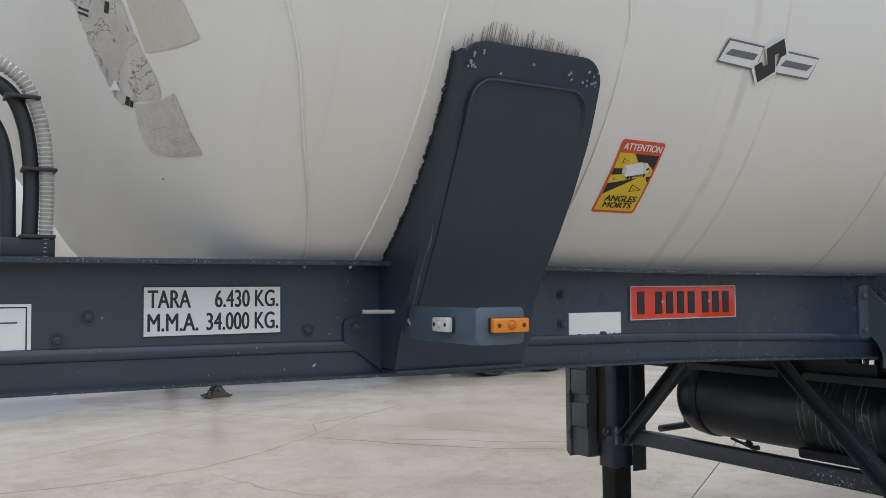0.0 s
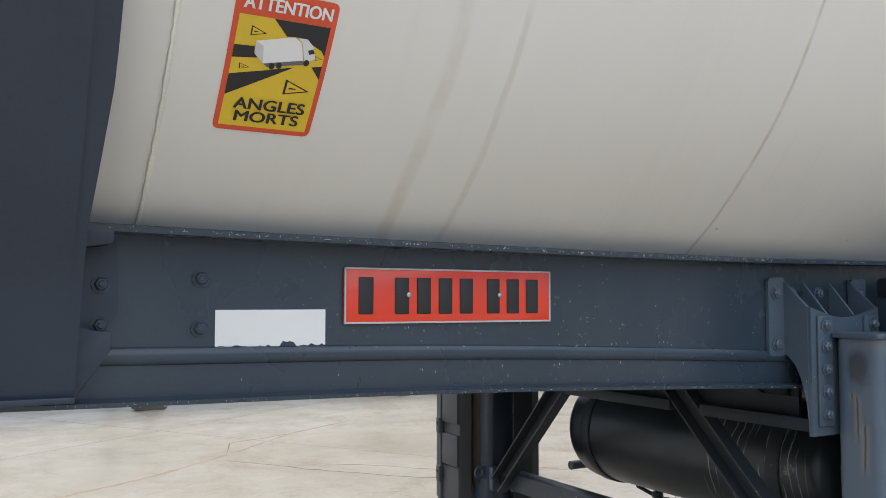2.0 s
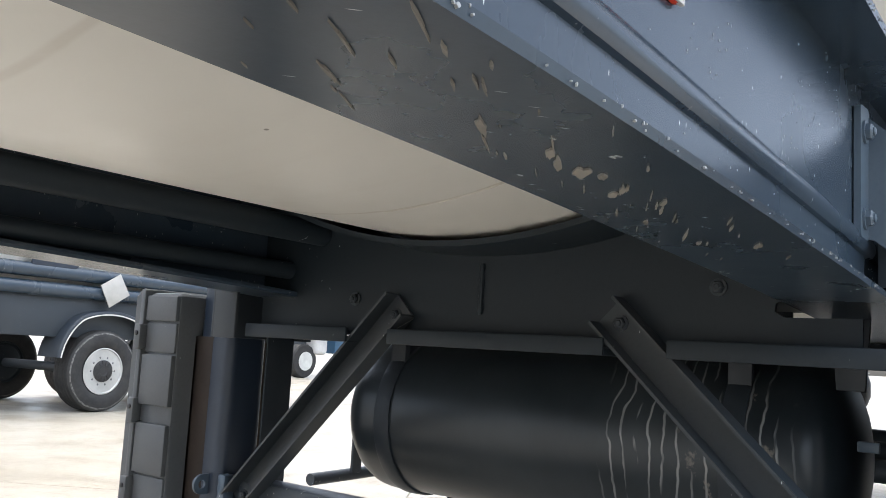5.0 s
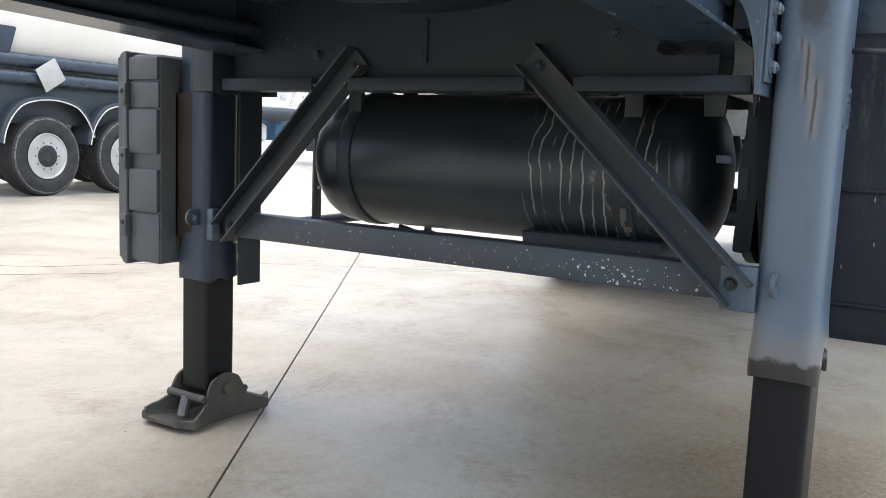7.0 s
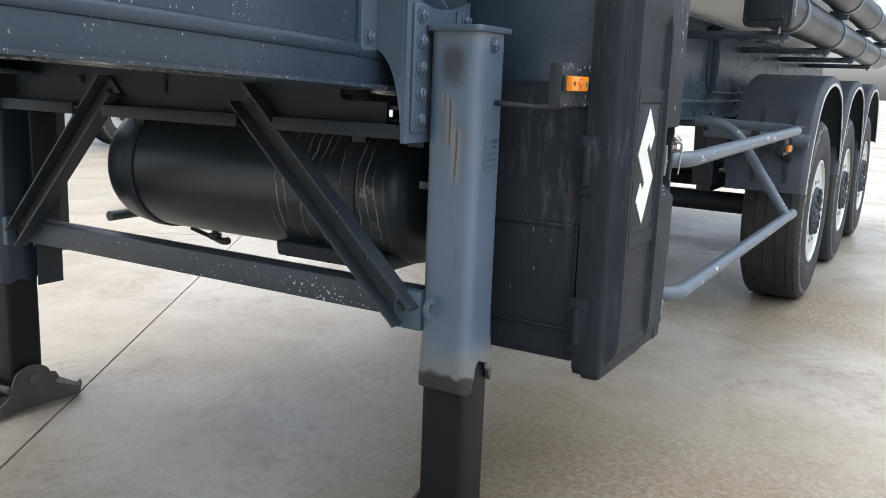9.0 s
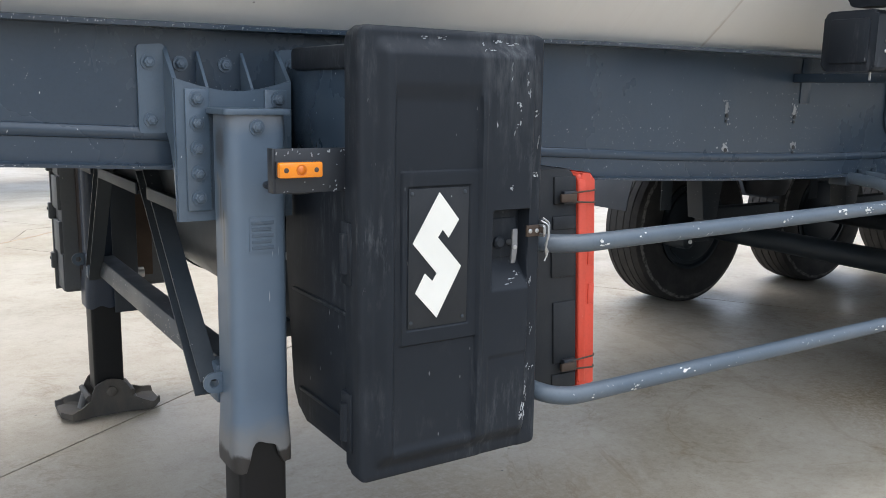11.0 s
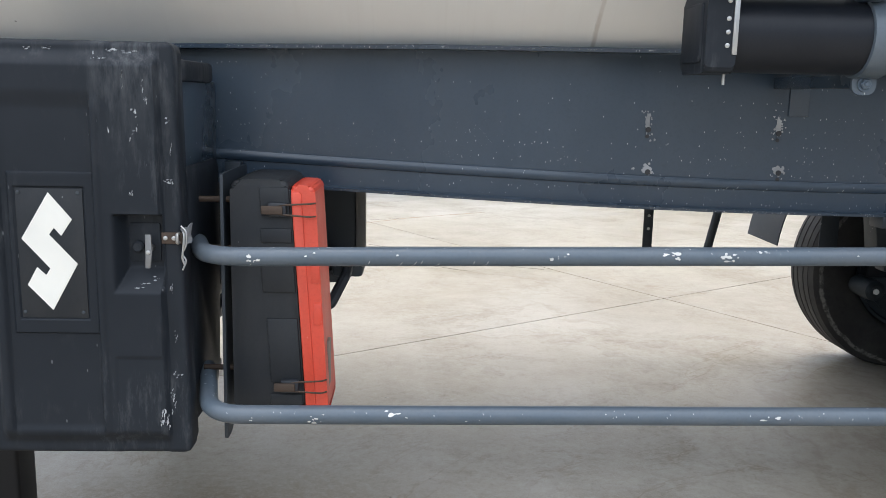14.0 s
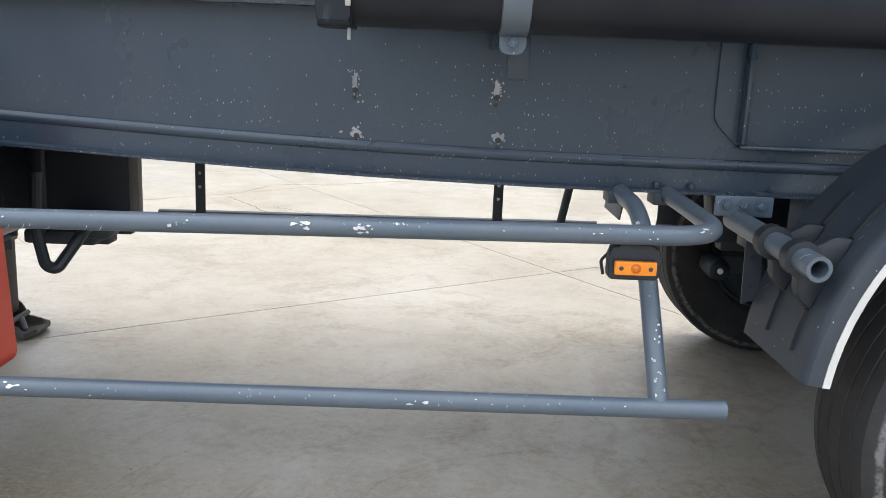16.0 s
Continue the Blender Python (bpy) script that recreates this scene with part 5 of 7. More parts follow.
def moulded_door():
    """A fine sheet over the door, rounded at its corners and rolled back at its rim."""
    bm = bmesh.new()
    nx, nz, rc = 150, 270, 0.024
    rows = []
    for j in range(nz + 3):
        row = []
        fz = min(max(j - 1, 0), nz) / nz
        for i in range(nx + 3):
            fx = min(max(i - 1, 0), nx) / nx
            z = 0.494 + (1.51 - 0.494) * fz
            xl, xr = 2.396 - 0.005 * fz, 2.899 - 0.015 * fz
            x = xl + (xr - xl) * fx
            d = min(x - xl, xr - x, z - 0.494, 1.51 - z)
            y = -0.497 - door_relief(x, z)
            if d < 0.014:
                y += 0.014 * (1 - math.sqrt(max(0.0, 1 - (1 - d / 0.014) ** 2)))
            cx, cz = min(max(x, xl + rc), xr - rc), min(max(z, 0.494 + rc), 1.51 - rc)
            a, b = (x - cx) / rc, (z - cz) / rc
            x, z = cx + rc * a * math.sqrt(1 - b * b / 2), cz + rc * b * math.sqrt(1 - a * a / 2)
            if i in (0, nx + 2) or j in (0, nz + 2):
                y = -0.45
            row.append(bm.verts.new((x, y, z)))
        rows.append(row)
    for a, b in zip(rows, rows[1:]):
        for i in range(nx + 2):
            bm.faces.new((a[i], a[i + 1], b[i + 1], b[i]))
    return bm


door = part("door", moulded_door(), M_PLASTIC, tool, "moulded door with white scrapes")
part("door_back", P(rounded([(2.398, 0.502), (2.393, 1.504), (2.882, 1.508), (2.897, 0.502)], 0.022, 4), "y", -0.462, -0.425, 0.004, 2), M_PLASTIC, tool)
logo = part("logo_plate", B(2.5055, 2.6635, -0.5135, -0.508, 0.85, 1.1655, 0.0015), M_PLASTIC2, door)
zig = [(738, 341), (777, 391), (757, 422), (745, 407), (736, 420), (783, 475), (736, 564), (694, 516), (712, 482), (727, 497), (735, 484), (688, 428)]
part("white_zigzag", P([(2.582 + (u - 737) * 0.00136, 1.156 - (v - 341) * 0.001285) for u, v in zig], "y", -0.5152, -0.5132), M_CREAM, logo, "white zigzag shape")
for x, z in ((2.513, 1.155), (2.652, 1.155), (2.513, 0.864), (2.652, 0.864)):
    shared("rivet", RIVET_DARK, logo, (x, -0.513, z))
# latch in the pocket
pocket = part("latch_plate", P(rounded([(2.756, 0.985), (2.756, 1.08), (2.832, 1.08), (2.832, 0.985)], 0.006, 3), "y", -0.4725, -0.4655, 0.001), M_PLASTIC, door)
part("latch_boss", L([(0.015, 0.003), (0.015, -0.008), (0.01, -0.013)], (2.778, -0.472, 1.022), "y", 18), M_PLASTIC, pocket)
lever = part("latch_handle", P(rounded([(2.799, 0.972), (2.802, 1.01), (2.801, 1.056), (2.817, 1.056), (2.817, 1.01), (2.813, 0.972)], 0.003, 2), "y", -0.5, -0.494, 0.002), M_ZINC, pocket, "worn zinc turn handle")
part("rivet", L([(0.0055, 0.002), (0.0055, -0.002), (0.003, -0.003)], (2.8085, -0.5, 1.012), "y", 10), M_STEEL, lever)
part("handle_stem", L([(0.008, 0.01), (0.008, -0.02)], (2.811, -0.476, 1.02), "y", 12), M_ZINC, pocket)
hasp = part("hasp", B(2.842, 2.894, -0.5025, -0.496, 1.034, 1.062, 0.002), M_RUST, door, "rusty hasp with a wire pin")
part("wire_pin", T([(2.889, -0.497, 1.07), (2.900, -0.513, 1.062), (2.898, -0.515, 1.035), (2.893, -0.513, 1.0), (2.899, -0.511, 0.985)], 0.0028, 6, 0.012), M_STEEL, hasp)
part("hasp_staple", T([(2.884, -0.498, 1.06), (2.884, -0.518, 1.06), (2.884, -0.518, 1.038), (2.884, -0.498, 1.038)], 0.004, 6, 0.006), M_STEEL, hasp)
tag = bmesh.new()
bmesh.ops.create_grid(tag, x_segments=9, y_segments=7, size=0.5, matrix=Matrix.Translation((2.899, -0.468, 1.052)) @ Euler((0, radians(90), 0)).to_matrix().to_4x4() @ Matrix.Diagonal((0.044, 0.066, 1, 1)))
bmesh.ops.solidify(tag, geom=tag.faces[:], thickness=0.002)
for v in tag.verts:
    v.co += noise.noise_vector(v.co * 55) * 0.006
part("crumpled_tag", tag, M_SCRAPE, hasp, "crumpled pale tag")
part("wire_clip", T([(2.89, -0.503, 1.078), (2.905, -0.511, 1.066), (2.903, -0.513, 1.03), (2.892, -0.511, 1.012), (2.904, -0.512, 0.995), (2.893, -0.511, 0.972)], 0.0022, 6, 0.008), M_STEEL, hasp)
for x in (2.852, 2.872):
    shared("rivet", RIVET, hasp, (x, -0.5025, 1.048))
for z in (1.02, 0.63):
    hinge = part("hinge", B(2.39, 2.402, -0.46, -0.41, z - 0.07, z + 0.07, 0.003), M_PLASTIC, tool)
    part("knuckle", T([(2.393, -0.432, z - 0.045), (2.393, -0.432, z + 0.045)], 0.014, 10), M_PLASTIC, hinge)


def scrape(x, z, w, h, seed, parent, y=-0.4985, material=None):
    """A torn pale scrape: a jagged thin flake."""
    rnd = random.Random(seed)
    pts = []
    for k in range(20):
        a = 2 * math.pi * k / 20
        r = rnd.choice((0.3, 0.45, 0.6, 0.8, 1.0, 1.15)) * (0.75 if k % 2 else 1.0)
        pts.append((x + w * r * math.cos(a) + h * 0.18 * math.sin(a), z + h * r * math.sin(a)))
    part("scrape", P(pts, "y", y - 0.0007, y + 0.001), material or M_SCRAPE, parent)


for k, (x, z, w, h) in enumerate([(2.836, 0.605, 0.005, 0.026), (2.846, 0.582, 0.007, 0.02), (2.829, 0.588, 0.003, 0.012), (2.822, 1.373, 0.004, 0.018), (2.8, 1.345, 0.004, 0.008), (2.80, 1.31, 0.003, 0.008), (2.79, 1.352, 0.003, 0.005), (2.862, 1.325, 0.006, 0.006), (2.858, 1.19, 0.01, 0.004), (2.867, 1.18, 0.006, 0.006), (2.72, 1.47, 0.01, 0.003), (2.55, 1.49, 0.007, 0.003), (2.60, 1.492, 0.012, 0.003), (2.74, 1.488, 0.014, 0.004), (2.78, 1.484, 0.02, 0.004), (2.86, 0.62, 0.003, 0.012), (2.853, 0.66, 0.005, 0.012), (2.868, 0.80, 0.004, 0.01), (2.86, 0.92, 0.003, 0.014), (2.79, 1.30, 0.003, 0.004), (2.783, 1.285, 0.002, 0.008), (2.871, 1.27, 0.002, 0.02), (2.868, 0.70, 0.008, 0.009), (2.78, 1.16, 0.003, 0.006), (2.80, 0.935, 0.012, 0.003), (2.78, 0.925, 0.01, 0.002), (2.825, 0.945, 0.006, 0.004), (2.77, 1.43, 0.002, 0.018), (2.70, 1.475, 0.003, 0.012), (2.816, 1.40, 0.003, 0.009)]):
    drnd = random.Random(900 + k)
    for q in range(6):
        sx, sz, f = x + drnd.gauss(0, 0.6) * w, z + drnd.gauss(0, 0.55) * h, drnd.choice((0.12, 0.18, 0.28, 0.4, 0.6))
        yy = -0.4972 - door_relief(sx, sz)
        scrape(sx, sz, w * f, h * f, 4000 + 10 * k + q, door, yy)

plate = thing("lamp_plate", (2.3, -0.42, 1.2), "black steel plate with chipped edges carrying a marker lamp", "bracket")
part("plate", B(2.232, 2.425, -0.424, -0.416, 1.158, 1.252, 0.0015), M_HOSE, plate)
part("plate_fold", B(2.228, 2.236, -0.424, -0.396, 1.158, 1.252, 0.0015), M_HOSE, plate)
part("wire", T([(2.36, -0.40, 1.163), (2.3, -0.37, 1.152), (2.27, -0.25, 1.158), (2.34, -0.2, 1.16)], 0.0065, 8, 0.03), M_HOSE, plate)
rnd = random.Random(8)
for k in range(34):
    x, z = rnd.uniform(2.236, 2.40), rnd.choice([rnd.uniform(1.235, 1.25), rnd.uniform(1.16, 1.25), rnd.uniform(1.16, 1.175)])
    if not (2.222 < x < 2.345 and 1.184 < z < 1.232):
        scrape(x, z, rnd.uniform(0.001, 0.003), rnd.uniform(0.001, 0.004), 90 + k, plate, -0.4242)
marker_lamp((2.284, -0.4245, 1.208), "y", M_ORANGE, "amber side marker lamp on a black plate")

# ---------------------------------------------------------------- extinguisher boxes


def extinguisher_box(x0, x1, xs, y0, y1, z0, z1, lid_mat, label):
    """A tall moulded box standing on edge; its lid faces +x and starts at xs."""
    ob = thing("extinguisher_box", ((x0 + x1) / 2, y0, z0), label, "extinguisher box")
    lean = 0.036
    base = part("base_shell", P(rounded([(x0 + 0.012, z0), (x0 + 0.012, z1), (xs - lean / 2, z1), (xs + lean / 2, z0)], 0.03, 4), "y", y0, y1, 0.014, 3), M_PLASTIC2, ob)
    seam = lambda z: xs + lean * (0.5 - (z - z0) / (z1 - z0))
    h = z1 - z0
    for f0, f1, wx in ((0.02, 0.09, 0.09), (0.14, 0.42, 0.085), (0.53, 0.68, 0.09), (0.74, 0.80, 0.085), (0.85, 0.97, 0.08)):
        za, zb = z0 + h * f0, z0 + h * f1
        part("moulded_block", P([(seam(za) - wx, za), (seam(zb) - wx, zb), (seam(zb) - 0.004, zb), (seam(za) - 0.004, za)], "y", y0 - 0.006, y0 + 0.01, 0.004), M_PLASTIC2, base)
    lid = part("lid", P(rounded([(seam(z0) + 0.003, z0 - 0.003), (seam(z1) + 0.003, z1 - 0.012), (x1 + 0.007, z1 - 0.014), (x1 + 0.041, z0 - 0.003)], 0.018, 4), "y", y0 - 0.004, y1 - 0.09, 0.012, 3), lid_mat, ob)
    part("lid_rim", P(rounded([(seam(z0) + 0.003, z0 + 0.02), (seam(z1) + 0.003, z1 - 0.03), (seam(z1) + 0.03, z1 - 0.03), (seam(z0) + 0.03, z0 + 0.02)], 0.008, 3), "y", y0 - 0.009, y0 + 0.01, 0.004), lid_mat, lid)
    for f in (0.44, 0.62):
        part("lid_notch", B(seam(z0 + h * f) + 0.04, seam(z0 + h * f) + 0.062, y0 - 0.0075, y0 + 0.004, z0 + h * f - 0.03, z0 + h * f + 0.03, 0.003), lid_mat, lid)
    if lid_mat is M_RED:
        part("lid_label", P(rounded([(y0 + 0.05, z0 + 0.05), (y0 + 0.05, z0 + 0.19), (y0 + 0.1, z0 + 0.19), (y0 + 0.1, z0 + 0.05)], 0.012, 3), "x", x1 + 0.01, x1 + 0.0375), M_LIDLABEL, lid, "small grey label")
    for f in (0.13, 0.88):
        z = z0 + h * f
        sx = seam(z)
        lt = part("latch", B(sx - 0.058, sx - 0.012, y0 - 0.02, y0 - 0.004, z - 0.018, z + 0.018, 0.003), M_HOSE, ob, "rusty wire latch")
        for dz in (-0.017, 0.017):
            part("latch_wire", T([(sx - 0.03, y0 - 0.018, z + dz * 0.7), (sx + 0.05, y0 - 0.02, z + dz), (sx + 0.062, y0 - 0.006, z + dz)], 0.0026, 6, 0.01), M_RUST, lt)
        part("latch_lever", B(sx - 0.075, sx - 0.02, y0 - 0.03, y0 - 0.02, z - 0.011, z + 0.011, 0.003), M_RUST, lt)
    return ob


ebox = extinguisher_box(2.962, 3.186, 3.146, -0.345, -0.05, 0.545, 1.178, M_RED, "black extinguisher box with a faded red lid")
part("mount_plate", P(rounded([(-0.34, 1.19), (-0.02, 1.19), (-0.02, 0.62), (-0.30, 0.475), (-0.355, 0.475)], 0.01, 2), "x", 2.948, 2.956), M_UNDER, ebox)
for z in (1.12, 0.99, 0.66):
    part("mount_bolt", T([(2.885, -0.3, z), (2.965, -0.3, z)], 0.008, 8), M_RUST, ebox)
part("mount_post", B(2.9, 2.945, -0.06, -0.02, 0.6, 1.2, 0.004), M_CROSS, ebox)

fbox = thing("storage_box", (2.35, 1.75, 0.5), "black moulded plastic box strapped beside a landing leg", "box")
sh = part("shell", P(rounded([(1.715, 0.51), (1.715, 1.175), (1.862, 1.175), (1.862, 0.51)], 0.02, 3), "x", 2.14, 2.57, 0.01), M_DUSTBOX, fbox)
part("lid", P(rounded([(1.868, 0.503), (1.868, 1.183), (1.91, 1.183), (1.91, 0.503)], 0.02, 4), "x", 2.133, 2.577, 0.012, 3), M_DUSTBOX, fbox)
part("lid_lip", P(rounded([(1.858, 0.5), (1.858, 1.186), (1.878, 1.186), (1.878, 0.5)], 0.008, 2), "x", 2.124, 2.584, 0.004), M_DUSTBOX, fbox)
for z0, z1, out in ((0.516, 0.672, 0.004), (0.678, 0.814, 0.012), (0.863, 1.002, 0.012), (1.008, 1.09, 0.005), (1.096, 1.166, 0.01)):
    part("moulded_block", B(2.14 - out, 2.15, 1.72, 1.856, z0, z1, 0.0035), M_DUSTBOX, sh)
for z in (0.63, 0.845, 1.05):
    catch = part("catch", B(2.112, 2.145, 1.852, 1.882, z - 0.035, z + 0.035, 0.005), M_DUSTBOX, sh)
    part("catch_pin", L([(0.007, 0.003), (0.007, -0.003), (0.003, -0.005)], (2.112, 1.867, z + 0.01), "x", 10), M_BLACK, catch)
part("carrier_plate", B(2.2, 2.5, 1.702, 1.72, 0.56, 1.05, 0.004), M_RUST, fbox)
part("carrier_web", B(2.2, 2.21, 1.64, 1.716, 0.6, 1.06, 0.002), M_RUSTDARK, fbox, "rusty brown carrier plate")
part("carrier_lug", B(2.25, 2.30, 1.62, 1.74, 1.178, 1.19, 0.002), M_UNDER, fbox)

# ---------------------------------------------------------------- side guard
guard = thing("side_guard", (3.9, -0.5, 0.55), "grey tubular side guard with flaking paint", "guard rail")
up = part("upper_rail", T([(2.875, -0.28, 1.0), (2.945, -0.513, 1.006), (5.045, -0.513, 1.037), (5.05, -0.2, 1.045), (5.03, -0.02, 1.062)], 0.0232, 18, 0.145), M_RAIL, guard)
part("lower_rail", T([(2.885, -0.25, 0.64), (2.945, -0.513, 0.606), (5.086, -0.513, 0.617)], 0.0238, 18, 0.09, 0.7), M_RAIL, guard)
part("end_post", T([(4.93, -0.51, 0.616), (4.924, -0.37, 0.82), (4.915, -0.22, 1.04), (4.895, -0.03, 1.062)], 0.024, 16, 0.12), M_RAIL, guard)
part("end_socket", B(4.862, 4.932, -0.04, 0.04, 1.03, 1.066, 0.004), M_UNDER, guard)
part("end_socket", B(4.99, 5.07, -0.04, 0.04, 1.03, 1.066, 0.004), M_UNDER, guard)
rnd = random.Random(11)


def flake(x, a, yc, zc, r, lx, la, seed, parent):
    """A flake of bare pale paint lying on a round rail."""
    rn = random.Random(seed)
    bm = bmesh.new()
    pts = []
    for k in range(11):
        t = 2 * math.pi * k / 11
        q = rn.uniform(0.4, 1.0)
        xx, aa = x + lx * q * math.cos(t), a + la * q * math.sin(t)
        pts.append((xx, aa))
    ring = [[Vector((u, yc(u) - (r + o) * math.cos(v), zc(u) + (r + o) * math.sin(v))) for u, v in pts] for o in (0.0002, 0.0012)]
    loft(bm, ring)
    part("paint_flake", bm, M_FLAKE, parent)




def cluster(x, a, zc, seed, n, size):
    """A ragged group of flakes round one spot."""
    rn = random.Random(seed)
    for k in range(n):
        s = size * rn.choice((0.25, 0.4, 0.7, 1.0))
        flake(x + rn.gauss(0, 0.014), a + rn.gauss(0, 0.22), lambda u: -0.513, zc, 0.0236, s * rn.uniform(0.5, 1.1), s * 22 * rn.uniform(0.5, 1.1), seed * 50 + k, guard)


for k, (x, a, n, s) in enumerate([(3.06, 0.0, 6, 0.012), (3.20, 0.35, 3, 0.006), (3.42, 0.5, 2, 0.006), (3.80, 0.1, 6, 0.013), (4.07, 0.35, 7, 0.013), (4.215, 0.15, 8, 0.015), (4.30, 0.6, 4, 0.01), (4.75, 0.3, 3, 0.006), (4.99, 0.6, 4, 0.009), (3.6, 0.4, 2, 0.004), (4.5, 0.2, 2, 0.004), (4.88, -0.1, 2, 0.005)]):
    cluster(x, a, lambda u: 1.006 + (u - 2.945) * 0.01483, 200 + k, n, s)
for k, (x, a, n, s) in enumerate([(3.05, 0.0, 3, 0.007), (3.215, -0.1, 7, 0.014), (3.40, 0.45, 6, 0.012), (3.6, -0.4, 2, 0.006), (3.95, 0.3, 3, 0.006), (4.35, 0.2, 4, 0.01), (4.5, 0.4, 3, 0.008), (4.85, 0.3, 2, 0.005)]):
    cluster(x, a, lambda u: 0.606 + (u - 2.945) * 0.00495, 240 + k, n, s)
for k in range(13):
    rn = random.Random(700 + k)
    z = rn.choice((0.66, 0.7, 0.76)) + rn.uniform(-0.02, 0.04)
    xx = 4.938 - 0.01 * (z - 0.612) / 0.208
    out = [(xx - 0.006 + 0.012 * math.sin(k * 2.4) + 0.0035 * rn.uniform(0.3, 1.2) * math.cos(2 * math.pi * i / 8), z + 0.0055 * rn.uniform(0.3, 1) * math.sin(2 * math.pi * i / 8)) for i in range(8)]
    part("paint_flake", P(out, "y", -0.5395 + (z - 0.612) * 0.673, -0.53 + (z - 0.612) * 0.673), M_FLAKE, guard)
holder = thing("lamp_holder", (4.857, -0.46, 0.945), "black rubber lamp holder under the guard rail", "bracket")
part("holder", P(rounded([(4.785, 0.92), (4.785, 0.986), (4.8, 1.004), (4.892, 1.004), (4.907, 0.986), (4.907, 0.92)], 0.014, 3), "y", -0.487, -0.448, 0.006), M_HOSE, holder)
part("cable", T([(4.79, -0.46, 0.98), (4.775, -0.44, 0.955), (4.785, -0.43, 0.92)], 0.004, 6, 0.01), M_HOSE, holder)
marker_lamp((4.845, -0.4865, 0.953), "y", M_ORANGE, "amber side marker lamp on a rubber holder")

# the same guard on the other side, seen through underneath
fguard = thing("side_guard", (3.9, 1.97, 0.55), "black flat side guard on the far flank", "guard rail")
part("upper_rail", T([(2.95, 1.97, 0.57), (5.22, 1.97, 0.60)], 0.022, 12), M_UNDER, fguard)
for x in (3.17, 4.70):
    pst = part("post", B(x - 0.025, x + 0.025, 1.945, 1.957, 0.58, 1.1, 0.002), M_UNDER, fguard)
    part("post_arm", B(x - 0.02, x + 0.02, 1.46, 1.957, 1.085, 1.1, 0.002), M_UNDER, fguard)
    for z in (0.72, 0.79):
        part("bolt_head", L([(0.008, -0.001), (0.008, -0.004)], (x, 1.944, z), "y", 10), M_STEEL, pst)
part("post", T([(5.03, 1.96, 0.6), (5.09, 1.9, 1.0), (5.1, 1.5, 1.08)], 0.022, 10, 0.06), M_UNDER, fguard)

fcab = thing("valve_cabinet", (3.05, 1.0, 0.63), "dark cabinet with a hanging hose under the frame", "cabinet")
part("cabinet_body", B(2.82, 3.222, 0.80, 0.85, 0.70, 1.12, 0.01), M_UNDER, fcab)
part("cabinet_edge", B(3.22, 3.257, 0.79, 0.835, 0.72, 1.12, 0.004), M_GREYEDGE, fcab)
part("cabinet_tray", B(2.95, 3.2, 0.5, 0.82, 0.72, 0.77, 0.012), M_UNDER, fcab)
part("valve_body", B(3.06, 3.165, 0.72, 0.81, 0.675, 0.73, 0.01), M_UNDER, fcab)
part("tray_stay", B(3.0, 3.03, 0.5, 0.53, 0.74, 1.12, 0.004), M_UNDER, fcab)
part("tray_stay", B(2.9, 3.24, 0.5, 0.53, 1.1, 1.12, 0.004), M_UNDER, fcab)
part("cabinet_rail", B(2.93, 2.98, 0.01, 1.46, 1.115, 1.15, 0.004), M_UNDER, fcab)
part("hose_loop", T([(3.10, 0.3, 1.0), (3.105, 0.27, 0.82), (3.135, 0.258, 0.705), (3.17, 0.262, 0.695), (3.225, 0.34, 0.8), (3.2, 0.5, 0.82)], 0.019, 10, 0.04), M_HOSE, fcab)
part("valve_body", B(3.16, 3.27, 0.44, 0.56, 0.755, 0.83, 0.015), M_UNDER, fcab)

# ---------------------------------------------------------------- wheels and mudguards


